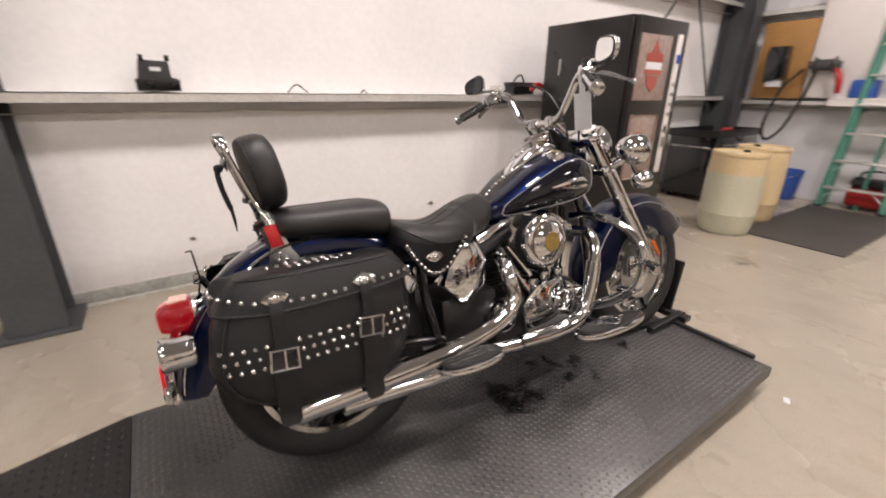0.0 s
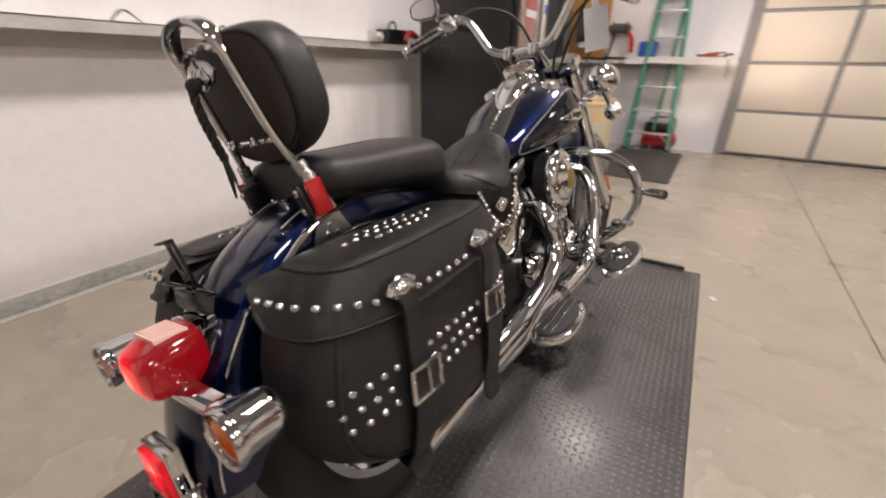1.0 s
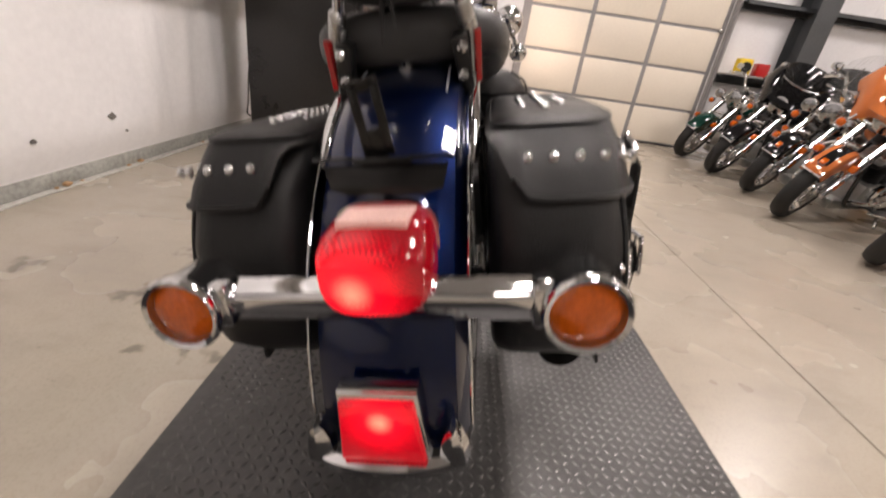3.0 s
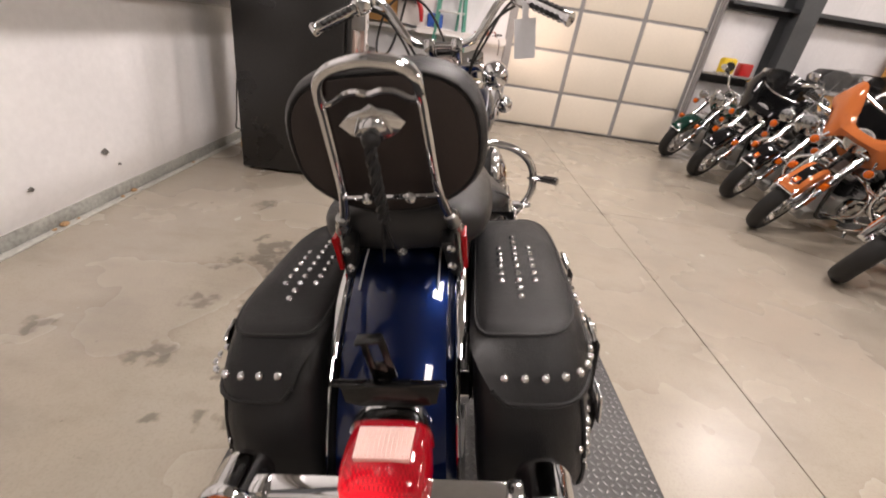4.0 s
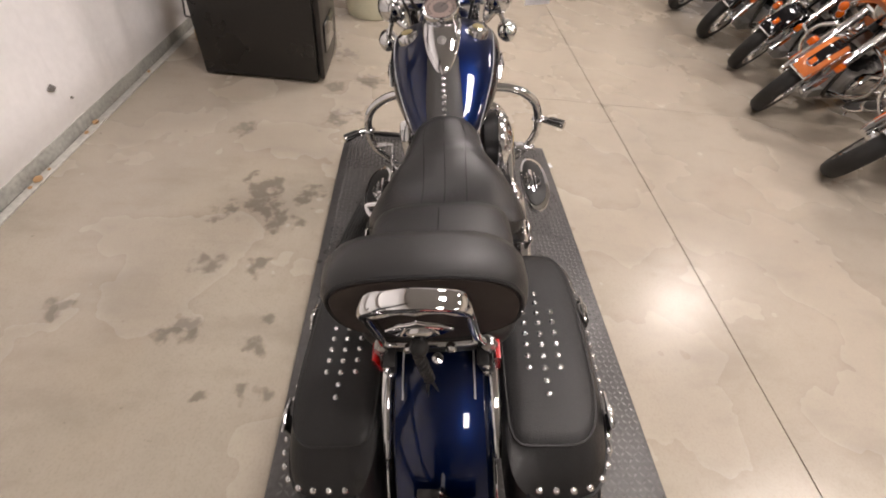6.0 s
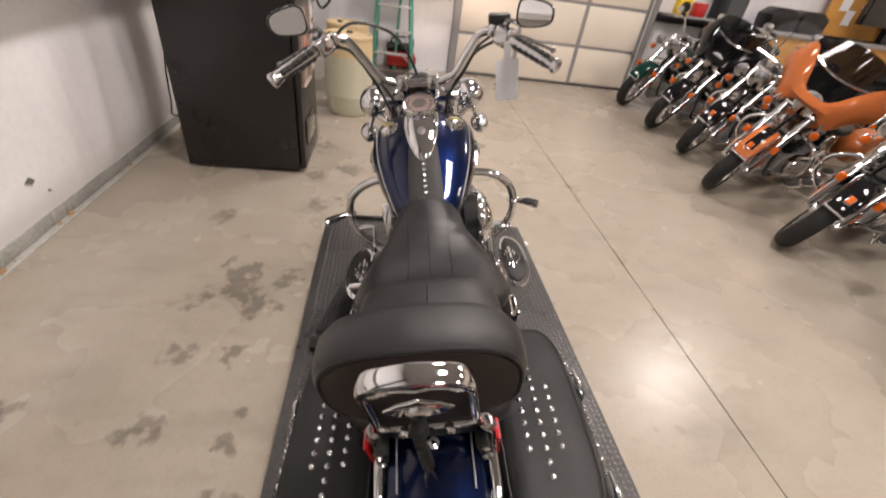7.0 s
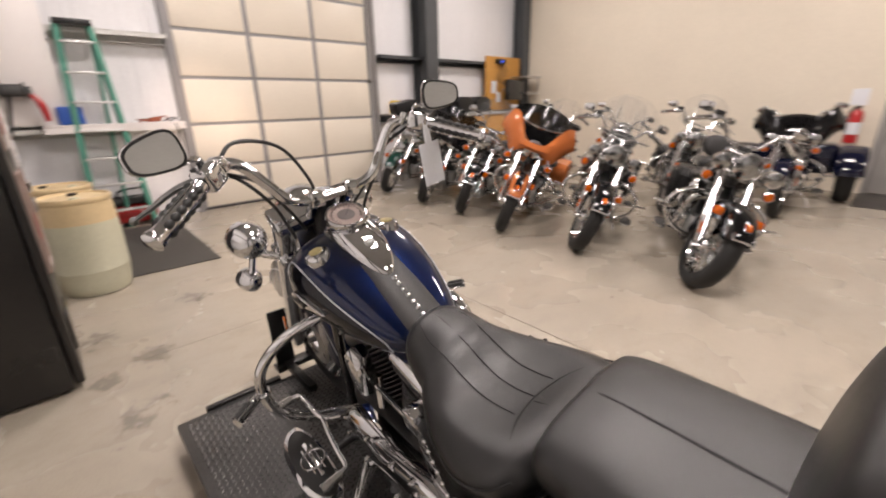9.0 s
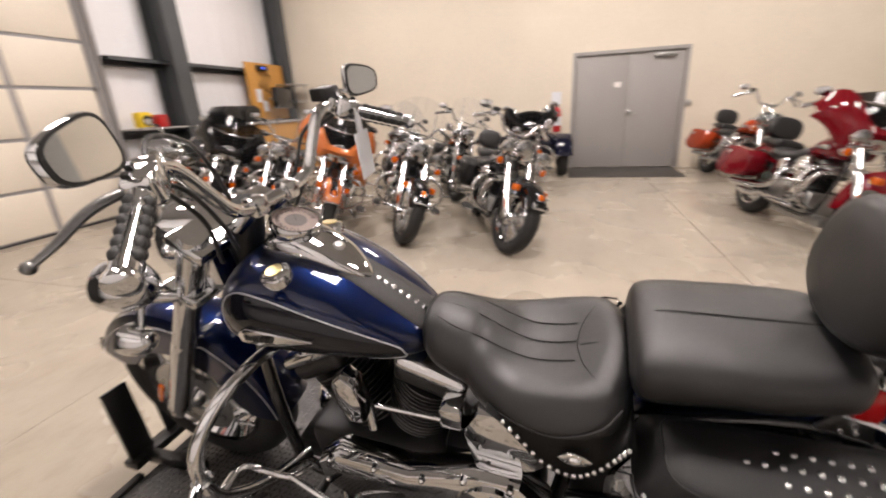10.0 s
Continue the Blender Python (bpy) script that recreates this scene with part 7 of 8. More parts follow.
# ---- plastic drums ----
DRUM = material("natural_plastic_drum", (0.56, 0.55, 0.42), 0.4, 0.0, 0.08, 3, 40)
DRUM_YEL = material("yellowed_plastic_drum", (0.64, 0.50, 0.29), 0.4, 0.0, 0.1, 3, 40)


def drum(x, y, top_mat, low_mat, label, tilt=0):
    d = thing("plastic_drum", label, "drum", "plastic drums", pose(x, y, 0, 0, 0, tilt) @ Matrix.Diagonal((0.86, 0.86, 0.94, 1)))
    bm = B()
    lathe(bm, [(0.20, 0.0), (0.235, 0.004), (0.25, 0.03), (0.262, 0.10), (0.272, 0.20), (0.275, 0.208), (0.272, 0.216), (0.275, 0.40), (0.272, 0.60)], seg=40)
    part("drum_body", bm, low_mat, d)
    bm = B()
    lathe(bm, [(0.2722, 0.598), (0.268, 0.70), (0.262, 0.755), (0.268, 0.762), (0.270, 0.785), (0.262, 0.80), (0.245, 0.80), (0.24, 0.785), (0.0, 0.78)], seg=40)
    part("drum_shoulder", bm, top_mat, d)
    for q in (0.14, -0.14):
        bm = B()
        lathe(bm, [(0.035, 0.78), (0.035, 0.80), (0.02, 0.804), (0, 0.804)], (q, 0, 0), seg=14)
        part("bung", bm, BLACK if q > 0 else DRUM, d)


drum(4.95, 0.635, DRUM_YEL, DRUM, "translucent white plastic drum, half full, with yellowed top")
drum(5.63, 0.70, DRUM_YEL, DRUM_YEL, "yellowed plastic drum standing on the floor", 50)

# ---- black tool cabinet with a tray top ----
cab = thing("tool_cart", "black steel parts cart with raised tray edge", "cart", "", Matrix.Translation((1.45, 0.22, 0)) @ Matrix.Diagonal((1, 1, 1.05, 1)))
bm = B()
box(bm, (4.45, 1.05, 0.06), (5.55, 1.60, 0.73), 0.01)
part("cart_body", bm, GLOSS, cab)
bm = B()
for a, b in (((4.43, 1.03), (5.57, 1.05)), ((4.43, 1.60), (5.57, 1.62)), ((4.43, 1.05), (4.45, 1.60)), ((5.55, 1.05), (5.57, 1.60))):
    box(bm, (a[0], a[1], 0.725), (b[0], b[1], 0.80), 0.003)
part("tray_edge", bm, BLACK, cab)
for k in range(3):
    bm = B()
    box(bm, (4.5, 1.04, 0.10 + 0.20 * k), (5.5, 1.052, 0.28 + 0.20 * k), 0.004)
    part("drawer", bm, GLOSS, cab)
    bm = B()
    rod(bm, (4.6, 1.03, 0.24 + 0.20 * k), (5.4, 1.03, 0.24 + 0.20 * k), 0.008)
    part("drawer_pull", bm, STEEL, cab)
bm = B()
tube(bm, [(4.43, 1.10, 0.60), (4.36, 1.10, 0.62), (4.35, 1.30, 0.62), (4.36, 1.5, 0.62), (4.43, 1.5, 0.60)], 0.011, 10, 4)
part("push_handle", bm, STEEL, cab)
for x in (4.55, 5.45):
    for y in (1.12, 1.53):
        bm = B()
        lathe(bm, [(0.015, -0.015), (0.04, -0.013), (0.04, 0.013), (0.015, 0.015)], (x, y, 0.04), (0, 1, 0), 16)
        part("caster", bm, RUBBER, cab)
bm = B()
tube(bm, [(5.95, 1.27, 0.86), (6.15, 1.255, 0.86)], 0.018, 10)
tagged(part("red_tool", bm, material("red_plastic", (0.45, 0.03, 0.03), 0.4)), "red plastic tool lying on the cart edge", "tool")

# ---- floor mat ----
bm = B()
slab(bm, [(4.98, -0.28), (6.88, -0.31), (6.90, 0.52), (5.02, 0.55)], 0.0, 0.012, "xy", 0.003)
tagged(part("floor_mat", bm, RUBBER_MAT), "dark stained rubber mat on the concrete floor", "mat")

# ---- step ladder, folded against the wall ----
GREEN = material("green_fibreglass", (0.10, 0.31, 0.235), 0.45, 0.0, 0.1, 6, 60)
ALU = material("aluminium_rung", (0.70, 0.70, 0.69), 0.38, 0.75, 0.1, 8, 80)
lad = thing("step_ladder", "tall green fibreglass step ladder with aluminium rungs", "ladder")
foot_l, foot_r, head_l, head_r = V((6.92, 0.46, 0)), V((6.94, -0.10, 0)), V((6.98, 0.325, 2.22)), V((6.99, 0.055, 2.22))
for a, b in ((foot_l, head_l), (foot_r, head_r)):
    bm = B()
    tube(bm, [a, b], 0.034, 4)
    part("side_rail", bm, GREEN, lad, "green side rail")
    bm = B()
    box(bm, (a.x - 0.05, a.y - 0.035, 0), (a.x + 0.05, a.y + 0.035, 0.03), 0.006)
    part("rubber_foot", bm, RUBBER, lad)
for k in range(7):
    t = (k + 0.8) / 7.4
    a, b = foot_l.lerp(head_l, t), foot_r.lerp(head_r, t)
    bm = B()
    box(bm, (a.x - 0.045, b.y, a.z - 0.012), (a.x + 0.045, a.y, a.z + 0.012), 0.004)
    part("rung", bm, ALU, lad)
    if k < 2:
        for p, q in ((a, foot_l.lerp(head_l, t - 0.06)), (b, foot_r.lerp(head_r, t - 0.06))):
            bm = B()
            mid = a.lerp(b, 0.25) if p is a else a.lerp(b, 0.75)
            rod(bm, mid, q, 0.008, seg=6)
            part("rung_brace", bm, ALU, lad)
bm = B()
box(bm, (6.93, 0.03, 2.20), (7.10, 0.35, 2.26), 0.01)
part("ladder_cap", bm, BLACK, lad, "black top cap")
for y in (0.33, 0.045):
    bm = B()
    rod(bm, (7.06, y, 2.2), (7.06, y + (0.10 if y > 0 else -0.06), 0.0), 0.02, seg=6)
    part("rear_leg", bm, GREEN, lad)

# ---- compressor, bucket, wall boards and shelf ----
RED = material("red_enamel", (0.42, 0.012, 0.014), 0.3, 0.0, 0.1, 6, 60, coat=0.5)
comp = thing("air_compressor", "small red portable air compressor with black motor on the floor", "compressor", "", Matrix.Translation((0.30, -0.01, 0)))
bm = B()
tube(bm, [(6.82, 0.26, 0.14), (6.82, 0.24, 0.14), (6.84, -0.10, 0.14), (6.84, -0.13, 0.14)], [0.05, 0.11, 0.11, 0.05], 18, 3)
part("air_tank", bm, RED, comp)
bm = B()
box(bm, (6.75, -0.08, 0.26), (6.92, 0.14, 0.36), 0.03)
lathe(bm, [(0.06, 0), (0.07, 0.04), (0.065, 0.10), (0.03, 0.12)], (6.83, 0.16, 0.30), (0, 1, 0), 16)
part("motor", bm, BLACK, comp)
bm = B()
tube(bm, [(6.82, 0.20, 0.25), (6.80, 0.20, 0.42), (6.80, 0.0, 0.45), (6.82, -0.10, 0.42), (6.83, -0.10, 0.25)], 0.012, 8, 4)
part("carry_handle", bm, BLACK, comp)
for y in (0.2, -0.08):
    bm = B()
    box(bm, (6.74, y - 0.02, 0.0), (6.92, y + 0.02, 0.05), 0.008)
    part("rubber_foot", bm, RUBBER, comp)
BLUE_PL = material("blue_plastic", (0.03, 0.10, 0.42), 0.4, 0.0, 0.1)
buck = thing("bucket", "blue plastic bucket on the floor", "bucket", "", Matrix.Translation((0.62, 0.05, 0)))
bm = B()
lathe(bm, [(0.12, 0.0), (0.125, 0.005), (0.155, 0.33), (0.162, 0.335), (0.162, 0.36), (0.15, 0.36), (0.118, 0.02), (0.0, 0.015)], (6.45, 0.82, 0), seg=28)
part("bucket_body", bm, BLUE_PL, buck)
bm = B()
tube(bm, [(6.45, 0.98, 0.35), (6.30, 0.92, 0.30), (6.27, 0.82, 0.28), (6.30, 0.72, 0.30), (6.45, 0.66, 0.35)], 0.004, 6, 4)
part("bail", bm, STEEL, buck)

WOOD = material("brown_board", (0.40, 0.21, 0.065), 0.55, 0.0, 0.15, 4, 40)
bm = B()
box(bm, (XF - 0.24, 0.97, 1.20), (XF - 0.21, 1.50, 2.06), 0.004)
tagged(part("wall_board", bm, WOOD), "brown plywood board fixed to the wall girts", "board")
disp = thing("towel_dispenser", "black paper towel dispenser on the plywood board", "dispenser")
bm = B()
slab(bm, [(1.13, 1.42), (1.35, 1.38), (1.37, 1.72), (1.34, 1.78), (1.15, 1.78)], XF - 0.245, XF - 0.40, "yz", 0.03)
part("case", bm, GLOSS, disp)
bm = B()
box(bm, (XF - 0.36, 1.16, 1.33), (XF - 0.30, 1.32, 1.40), 0.004)
part("paper_towel", bm, PAPER, disp)
bm = B()
box(bm, (XF - 0.225, 0.42, 1.21), (XF - 0.205, 0.96, 2.5), 0.003)
tagged(part("white_panel", bm, WHITE_BOARD), "tall white panel fixed to the wall girts", "panel")
# shelf board on the girt
bm = B()
box(bm, (XF - 0.34, GY1 + 0.08, 1.185), (XF - 0.01, 0.66, 1.212), 0.003)
box(bm, (XF - 0.34, GY1 + 0.08, 1.125), (XF - 0.325, 0.66, 1.185))
tagged(part("shelf", bm, WHITE_BOARD), "white shelf board resting on the wall girt", "shelf")
# hose reel with hanging hoses
reel = thing("hose_reel", "grey wall-mounted hose reel with hanging black hose", "hose reel", "", Matrix.Translation((0.06, -0.04, 0.10)))
bm = B()
box(bm, (XF - 0.42, 0.70, 1.42), (XF - 0.24, 0.98, 1.50), 0.012)
lathe(bm, [(0.07, -0.10), (0.09, -0.09), (0.06, -0.07), (0.06, 0.07), (0.09, 0.09), (0.07, 0.10)], (XF - 0.36, 0.84, 1.46), (0, 1, 0), 20)
part("reel_body", bm, material("dark_grey_metal", (0.09, 0.09, 0.09), 0.45, 0.5, 0.2), reel)
bm = B()
tube(bm, [(XF - 0.42, 0.88, 1.42), (XF - 0.44, 0.94, 1.10), (XF - 0.46, 1.05, 0.75), (XF - 0.50, 1.18, 0.62), (XF - 0.5, 1.24, 0.80), (XF - 0.46, 1.16, 1.2), (XF - 0.42, 1.0, 1.42)], 0.016, 10, 5)
part("hose", bm, RUBBER, reel, "black rubber hose")
bm = B()
tube(bm, [(XF - 0.4, 0.72, 1.42), (XF - 0.42, 0.66, 1.32), (XF - 0.42, 0.64, 1.16)], [0.02, 0.035, 0.025], 10, 4)
part("red_nozzle", bm, RED, reel, "red nozzle")
bm = B()
box(bm, (XF - 0.30, 0.30, 1.214), (XF - 0.12, 0.52, 1.40), 0.02)
jug = tagged(part("blue_jug", bm, BLUE_PL), "blue plastic container on the white shelf", "container")
bm = B()
lathe(bm, [(0.02, 0.0), (0.02, 0.02), (0, 0.022)], (XF - 0.21, 0.41, 1.398), seg=12)
part("cap", bm, PAPER, jug)
CORD = material("orange_brown_cord", (0.28, 0.07, 0.03), 0.5)
bm = B()
for k in range(4):
    tube(bm, [(XF - 0.25 + 0.02 * k, -0.20 - 0.1 * k, 1.218), (XF - 0.14, -0.28 - 0.07 * k, 1.236 + 0.012 * k), (XF - 0.22, -0.42, 1.231 + 0.012 * k), (XF - 0.28, -0.30, 1.226 + 0.01 * k), (XF - 0.2, -0.18 - 0.05 * k, 1.246)], 0.009, 8, 6)
tagged(part("cord_coil", bm, CORD), "coiled orange-brown extension cord on the shelf", "cord")
bm = B()
tube(bm, [(XF - 0.2, -0.45, 1.221), (XF - 0.22, -0.54, 1.256), (XF - 0.28, -0.58, 1.246), (XF - 0.3, -0.50, 1.226), (XF - 0.345, -0.55, 1.165), (XF - 0.35, -0.56, 0.98)], 0.006, 8, 6)
tagged(part("loose_cable", bm, CABLE), "loose black cable hanging off the shelf", "cable")

# ---- things on the left wall girt ----
case = thing("tool_case", "black plastic tool case with handles on the girt ledge", "case")
bm = B()
slab(bm, [(0.49, 1.223), (0.69, 1.223), (0.69, 1.282), (0.655, 1.292), (0.65, 1.372), (0.515, 1.377), (0.50, 1.287), (0.485, 1.277)], 1.80, 1.92, "xz", 0.01)
part("case_body", bm, BLACK, case)
for x in (0.52, 0.635):
    bm = B()
    box(bm, (x, 1.79, 1.372), (x + 0.022, 1.82, 1.402), 0.004)
    part("handle_post", bm, GLOSS, case)
    bm = B()
    box(bm, (x + 0.01, 1.785, 1.237), (x + 0.05, 1.80, 1.277), 0.004)
    part("latch", bm, GLOSS, case)
bm = B()
box(bm, (0.56, 1.796, 1.322), (0.61, 1.799, 1.342))
part("sticker", bm, PAPER, case, smooth=False)
for cx, r in ((1.337, 0.06), (1.80, 0.025)):
    bm = B()
    for k in range(3):
        tube(bm, [(cx - r, 1.86, 1.219), (cx - r * 0.5, 1.85 - 0.01 * k, 1.219 + r * 0.6), (cx + 0.1 * r * k, 1.86, 1.221 + r * 0.75), (cx + r * 0.8, 1.86, 1.219 + r * 0.3), (cx + r * 1.2, 1.86, 1.219)], 0.0025, 6, 5)
    tagged(part("wire_scrap", bm, CABLE), "bit of coiled black wire on the girt ledge", "wire", "wire scraps")
bm = B()
box(bm, (2.90, 1.755, 1.219), (3.03, 1.80, 1.287), 0.006)
rod(bm, (2.99, 1.755, 1.252), (2.99, 1.73, 1.252), 0.02)
tagged(part("junction_box", bm, GALV), "small galvanised junction box on the girt", "junction box")
tray = thing("parts_tray", "black plastic parts tray with red clamp on the ledge", "tray")
bm = B()
for a, b in (((3.16, 1.79, 1.219), (3.40, 1.92, 1.232)), ((3.16, 1.79, 1.232), (3.17, 1.92, 1.317)), ((3.39, 1.79, 1.232), (3.40, 1.92, 1.317)), ((3.17, 1.79, 1.232), (3.39, 1.80, 1.317)), ((3.17, 1.91, 1.232), (3.39, 1.92, 1.317))):
    box(bm, a, b, 0.003)
part("tray_body", bm, BLACK, tray)
bm = B()
tube(bm, [(3.20, 1.85, 1.307), (3.24, 1.84, 1.362), (3.30, 1.85, 1.372), (3.34, 1.86, 1.317)], 0.008, 8, 4)
part("wire_handle", bm, BLACK, tray)
bm = B()
tube(bm, [(3.36, 1.80, 1.247), (3.42, 1.78, 1.297), (3.50, 1.77, 1.272), (3.60, 1.80, 1.237)], [0.02, 0.028, 0.022, 0.015], 10, 4)
tagged(part("red_clamp", bm, RED), "red clamp lying on the girt ledge", "clamp")
bm = B()
box(bm, (3.90, 1.84, 0.0), (4.01, 1.90, 0.085), 0.004)
tagged(part("wood_block", bm, material("raw_pine", (0.5, 0.33, 0.16), 0.6, 0.0, 0.2, 10, 60)), "raw pine block at the wall foot", "wood block")
# a cable down the wall beside the drink machine
PINE = material("raw_pine", (0.42, 0.26, 0.13), 0.7, 0.0, 0.2, 8, 60)
bm = B()
tube(bm, [(4.13, 1.962, 1.10), (4.12, 1.955, 0.86), (4.07, 1.950, 0.66), (4.02, 1.955, 0.48), (4.00, 1.962, 0.25), (3.97, 1.962, 0.16), (4.06, 1.97, 0.115), (4.16, 1.93, 0.03), (4.28, 1.93, 0.012)], 0.007, 8, 5)
tagged(part("wall_cable", bm, CABLE), "black power cable hanging down the white wall", "cable")
# crumbs of debris along the base angle
for x, y, z, r in ((2.09, 2.0, 0.008, 0.022), (2.63, 2.004, 0.008, 0.018), (2.52, 2.0, 0.008, 0.012), (2.18, 2.0, 0.008, 0.008), (3.30, 2.0, 0.008, 0.012), (2.03, 2.0, 0.008, 0.010)):
    bm = B()
    ball(bm, (x, y, z + r * 0.45), r, 8, 5, (1.2, 0.8, 0.55))
    for v in bm.verts:
        v.co += V((math.sin(v.co.z * 900), math.sin(v.co.x * 700), 0)) * r * 0.12
        v.co.z = max(v.co.z, z)
    tagged(part("debris", bm, PINE, smooth=False), "crumb of tan debris lying on the base angle", "debris", "crumbs of debris")

# torn marks in the wall facing
for x, z, r in ((2.43, 0.308, 0.028), (0.60, 0.32, 0.02), (1.95, 0.255, 0.016), (2.52, 0.218, 0.010)):
    bm = B()
    slab(bm, [(x - r, z + r * 0.3), (x + r * 0.2, z + r * 0.9), (x + r, z), (x + r * 0.1, z - r * 0.4)], YL - 0.060, YL - 0.052, "xz")
    tagged(part("trim_tear", bm, material("torn_facing", (0.16, 0.15, 0.14), 0.8)), "small dark tear in the white wall facing", "tear", "tears in the wall", kind="structure")

# ---- corner workshop things ----
bm = B()
box(bm, (XF - 0.26, -7.45, 1.20), (XF - 0.22, -6.335, 2.26), 0.004)
tagged(part("plywood_board", bm, PLY), "orange plywood board with notices fixed in the corner", "board")
for y, z, w, h in ((-6.50, 1.78, 0.16, 0.24), (-6.66, 1.56, 0.14, 0.2)):
    bm = B()
    box(bm, (XF - 0.267, y - w, z - h), (XF - 0.262, y, z))
    tagged(part("notice", bm, PAPER, smooth=False), "white paper notice pinned to the plywood board", "notice", "notices")
bm = B()
box(bm, (XF - 0.34, -6.88, 2.12), (XF - 0.262, -6.60, 2.21), 0.01)
tagged(part("router_box", bm, BLACK), "small black network box with a blue lamp", "router")
bm = B()
box(bm, (XF - 0.345, -6.77, 2.15), (XF - 0.341, -6.71, 2.17))
part("blue_lamp", bm, material("blue_led", (0.05, 0.1, 0.9), 0.4, emit=((0.05, 0.12, 1.0), 3.0)), bpy.data.objects["router_box"], smooth=False)
bm = B()
for k in range(3):
    tube(bm, [(XF - 0.27, -6.7 - 0.06 * k, 2.14), (XF - 0.30, -6.75 - 0.1 * k, 2.0), (XF - 0.28, -6.65 - 0.1 * k, 1.84), (XF - 0.29, -6.9, 1.70)], 0.006, 6, 5)
tagged(part("cable_bundle", bm, CABLE), "black cables hanging on the plywood board", "cable")
tv = thing("wall_bracket_monitor", "black monitor on a wall bracket seen from the side", "monitor", "", Matrix.Translation((0, 0.42, -0.05)))
bm = B()
box(bm, (XF - 0.62, -7.55, 1.45), (XF - 0.50, -7.05, 1.85), 0.015)
part("monitor_case", bm, GLOSS, tv)
bm = B()
box(bm, (XF - 0.75, -8.0, 1.88), (XF - 0.35, -7.45, 1.92), 0.006)
rod(bm, (XF - 0.5, -7.3, 1.65), (XF - 0.26, -7.3, 1.65), 0.025)
box(bm, (XF - 0.72, -7.98, 1.55), (XF - 0.40, -7.60, 1.60), 0.006)
rod(bm, (XF - 0.7, -7.95, 1.57), (XF - 0.7, -7.95, 1.9), 0.012)
rod(bm, (XF - 0.4, -7.65, 1.57), (XF - 0.4, -7.65, 1.9), 0.012)
part("bracket", bm, STEEL, tv)
bench = thing("workbench", "wooden workbench along the end wall", "workbench", "", Matrix.Translation((0, 0.25, 0.0)))
bm = B()
box(bm, (XF - 0.75, -7.95, 1.13), (XF - 0.02, -5.2, 1.18), 0.005)
part("bench_top", bm, material("grey_worktop", (0.32, 0.31, 0.30), 0.45, 0.0, 0.15), bench)
bm = B()
box(bm, (XF - 0.72, -7.90, 0.55), (XF - 0.70, -5.25, 1.128), 0.004)
part("bench_front", bm, PLY, bench)
for y in (-7.9, -6.6, -5.3):
    bm = B()
    box(bm, (XF - 0.68, y, 0), (XF - 0.60, y + 0.08, 1.13), 0.004)
    part("bench_leg", bm, PLY, bench)
for y in (-5.25, -5.75):
    spk = thing("speaker", "black rounded loudspeaker on the workbench", "speaker", "speakers")
    bm = B()
    slab(bm, [(y, 1.181), (y - 0.42, 1.181), (y - 0.44, 1.40), (y - 0.33, 1.47), (y - 0.10, 1.47), (y + 0.02, 1.38)], XF - 0.55, XF - 0.2, "yz", 0.05)
    part("speaker_case", bm, BLACK, spk)
bm = B()
box(bm, (XF - 0.42, GY0 - 1.0, 1.172), (XF - 0.01, GY0 - 0.08, 1.196), 0.004)
tagged(part("corner_shelf", bm, material("grey_shelf", (0.30, 0.29, 0.28), 0.5)), "grey shelf on the girt beside the garage door", "shelf")
tape = thing("tape_dispenser", "yellow and black roll dispenser on the shelf", "dispenser")
bm = B()
box(bm, (XF - 0.30, -4.10, 1.197), (XF - 0.15, -3.90, 1.42), 0.03)
part("dispenser_body", bm, material("yellow_plastic", (0.75, 0.52, 0.02), 0.4), tape)
bm = B()
lathe(bm, [(0.06, 0), (0.075, 0.02), (0.06, 0.05), (0, 0.05)], (XF - 0.29, -4.0, 1.30), (-1, 0, 0), 18)
part("roll", bm, BLACK, tape)
bm = B()
box(bm, (XF - 0.30, -4.36, 1.197), (XF - 0.15, -4.18, 1.38), 0.02)
tagged(part("red_box", bm, RED), "red box on the shelf", "box")
ext = thing("fire_extinguisher", "red fire extinguisher hung on the beige wall", "fire extinguisher", "", Matrix.Translation((0.03, 0, -0.16)))
bm = B()
lathe(bm, [(0.06, 0.86), (0.075, 0.87), (0.078, 1.22), (0.06, 1.28), (0.025, 1.31), (0.022, 1.34)], (1.31, YR + 0.10, 0), seg=22)
part("cylinder", bm, RED, ext)
bm = B()
box(bm, (1.28, YR + 0.03, 1.33), (1.34, YR + 0.15, 1.36), 0.006)
tube(bm, [(1.31, YR + 0.13, 1.34), (1.37, YR + 0.16, 1.30), (1.395, YR + 0.14, 1.15), (1.39, YR + 0.13, 1.0)], 0.011, 8, 4)
part("valve_and_hose", bm, BLACK, ext)
bm = B()
lathe(bm, [(0.0792, 0.98), (0.0792, 1.14)], (1.31, YR + 0.10, 0), seg=22)
part("paper_label", bm, PAPER, ext, "white label")
bm = B()
box(bm, (1.27, YR, 1.20), (1.45, YR + 0.008, 1.42), 0.002)
tagged(part("wall_sign", bm, PAPER, smooth=False), "white notice above the fire extinguisher", "sign")



# litter on the floor
bm = B()
box(bm, (-0.02, -0.012, 0.001), (0.02, 0.012, 0.004), 0.0012, pose(2.554, -0.687, 0, 0, 0, 20))
tagged(part("paper_scrap", bm, PAPER), "small scrap of white paper lying on the floor", "litter")


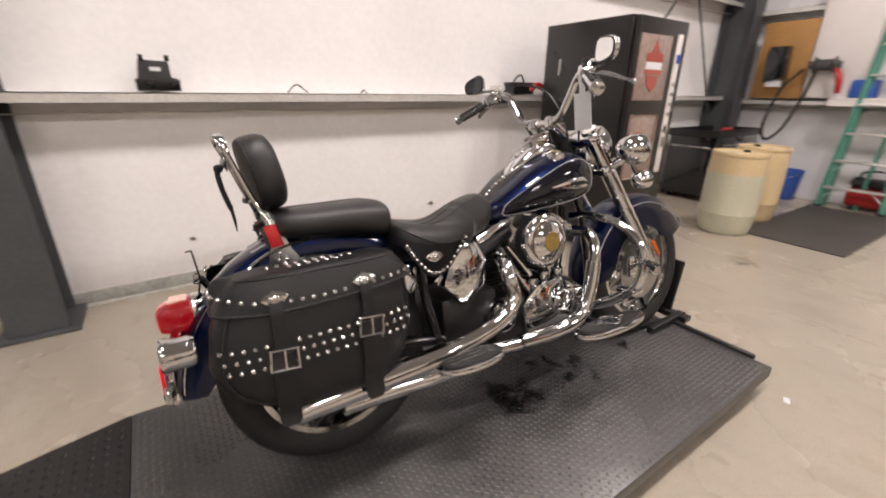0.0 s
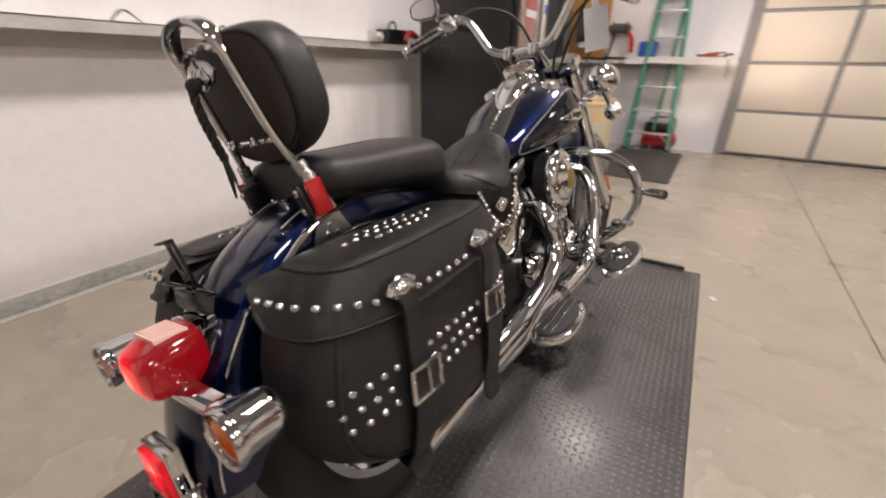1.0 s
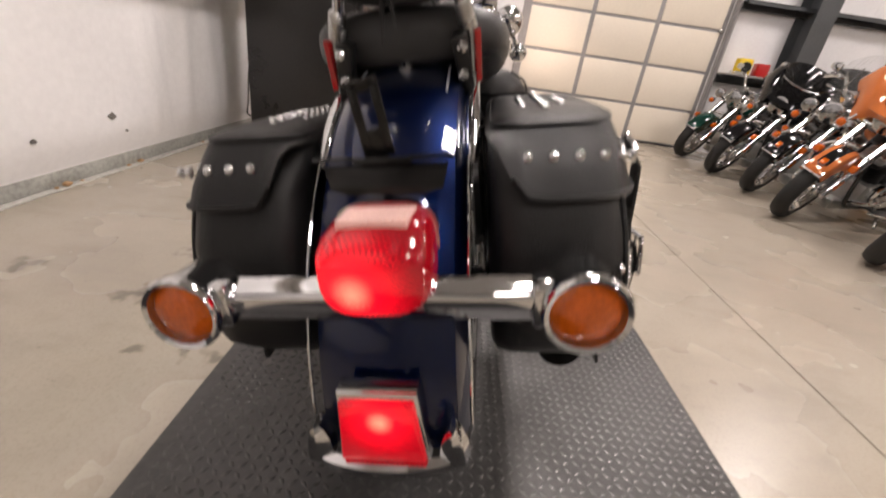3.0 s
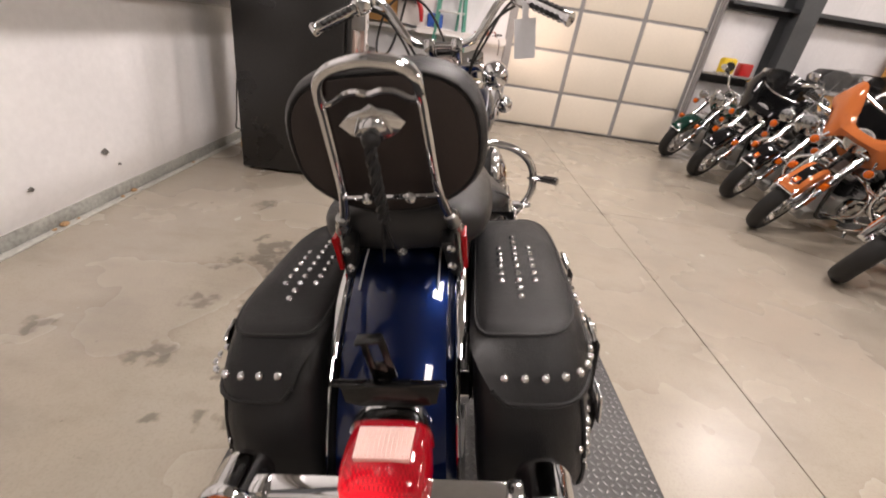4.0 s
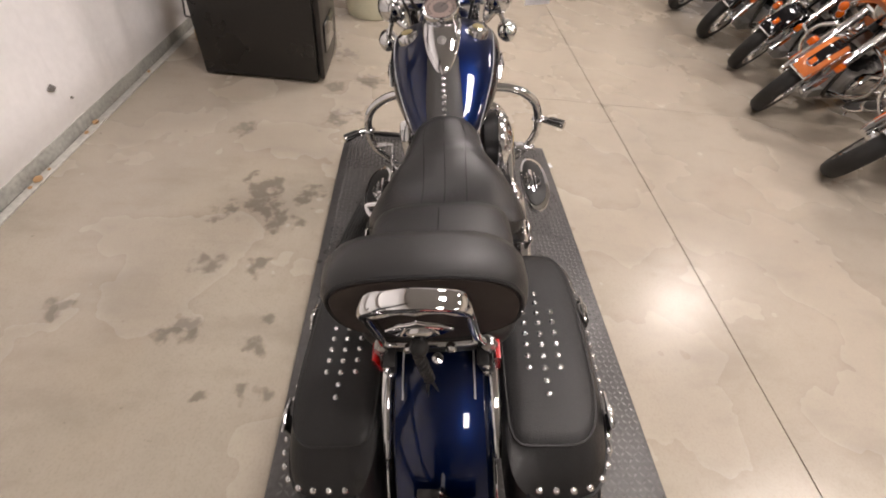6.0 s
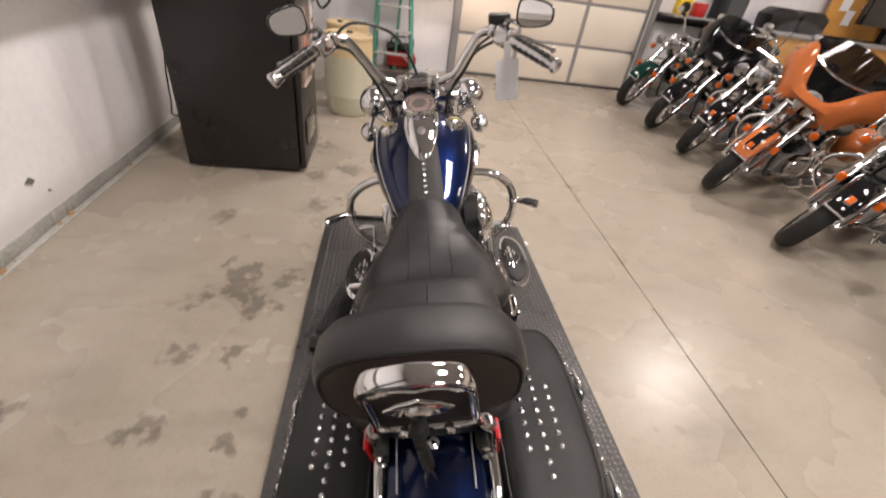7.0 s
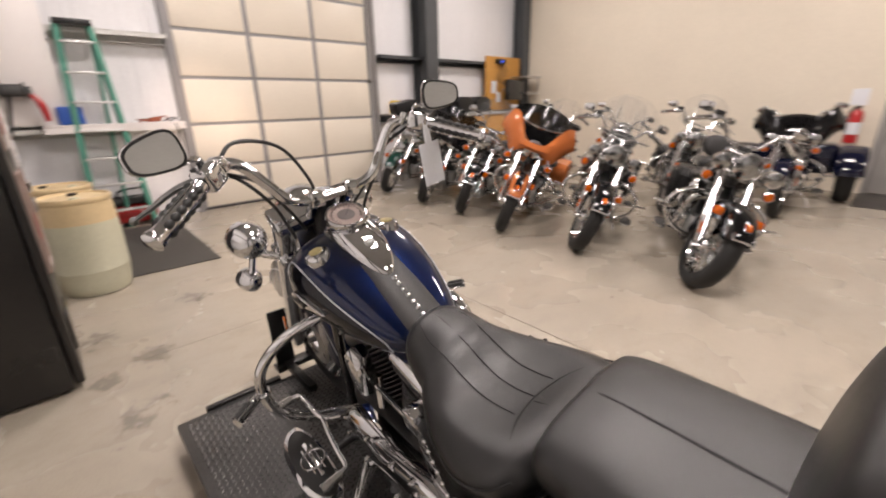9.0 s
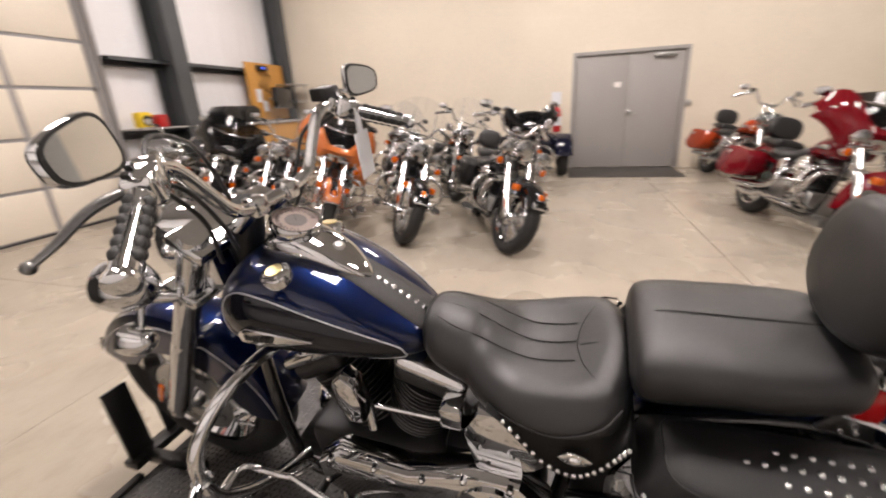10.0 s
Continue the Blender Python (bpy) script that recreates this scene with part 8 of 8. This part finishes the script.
# ---- parked motorcycles ----
P_BLACK = paint("black_paint", (0.006, 0.006, 0.007))
P_NAVY = paint("navy_paint", (0.004, 0.005, 0.018), 1)
P_GREEN = paint("dark_green_paint", (0.006, 0.035, 0.025), 1)
P_ORANGE = paint("orange_paint", (0.46, 0.135, 0.04), 1)
P_WINE = paint("wine_red_paint", (0.15, 0.005, 0.010), 1)
P_SUNSET = paint("sunset_orange_red_paint", (0.34, 0.045, 0.012), 1)


def parked(label, spec, heading, front=None, rear=None, lean=14):
    h = radians(heading)
    if rear is None:
        rear = (front[0] - WB * 1.0 * math.cos(h), front[1] - WB * 1.0 * math.sin(h))
    m = Matrix.Translation((rear[0], rear[1], 0)) @ pose(0, 0, 0, 0, 0, heading) @ pose(0, 0, 0, -lean, 0, 0) @ Matrix.Scale(1.0, 4)
    spec.setdefault("steer", 14)
    return cruiser(label, spec, m)


parked("dark green and chrome cruiser parked in a row", dict(paint=P_GREEN), 112, front=(6.39, -3.265))
parked("black touring motorcycle with batwing fairing parked in a row", dict(paint=P_BLACK, fairing=P_BLACK, bags="hard", spots=False), 112, front=(5.35, -3.155))
parked("black and chrome cruiser with clear windshield parked in a row", dict(marker=True, paint=P_BLACK, screen=True), 112, front=(4.525, -3.09))
parked("orange tourer with batwing fairing and hard bags in a row", dict(marker=True, paint=P_ORANGE, fairing=P_ORANGE, bags="hard", spots=False, inset=P_BLACK), 112, front=(3.63, -2.805))
parked("black cruiser with windshield and saddlebags in a row", dict(marker=True, paint=P_BLACK, screen=True, bags="leather", sissy=True), 112, front=(2.71, -2.795))
parked("black cruiser with spot lamps at the end of the row", dict(marker=True, paint=P_BLACK, sissy=True, bags="leather"), 112, front=(1.66, -2.655))
parked("dark blue three-wheeled touring motorcycle by the wall", dict(paint=P_NAVY, fairing=P_BLACK, trike=True, sissy=True, steer=0, shield=1.15), 95, rear=(1.80, -6.85), lean=0)
parked("black cruiser with windshield parked behind the row", dict(paint=P_BLACK, screen=True, bags="leather"), 112, front=(2.64, -4.72))
parked("black cruiser with windshield and backrest parked behind the row", dict(paint=P_BLACK, screen=True, sissy=True), 112, front=(3.66, -4.87))
parked("black cruiser with tall handlebar parked behind the row", dict(paint=P_BLACK, screen=True, rise=0.06), 112, front=(4.74, -5.02))
parked("orange-red touring motorcycle with hard bags by the wall", dict(paint=P_SUNSET, bags="hard", seat_pad=True, rise=0.08, steer=0, marker=True), 98, rear=(-1.11, -7.05))
parked("wine red touring motorcycle with batwing fairing and hard bags", dict(paint=P_WINE, fairing=P_WINE, shield=1.24, bags="hard", seat_pad=True, steer=0, marker=True), 97, rear=(-0.80, -4.34))
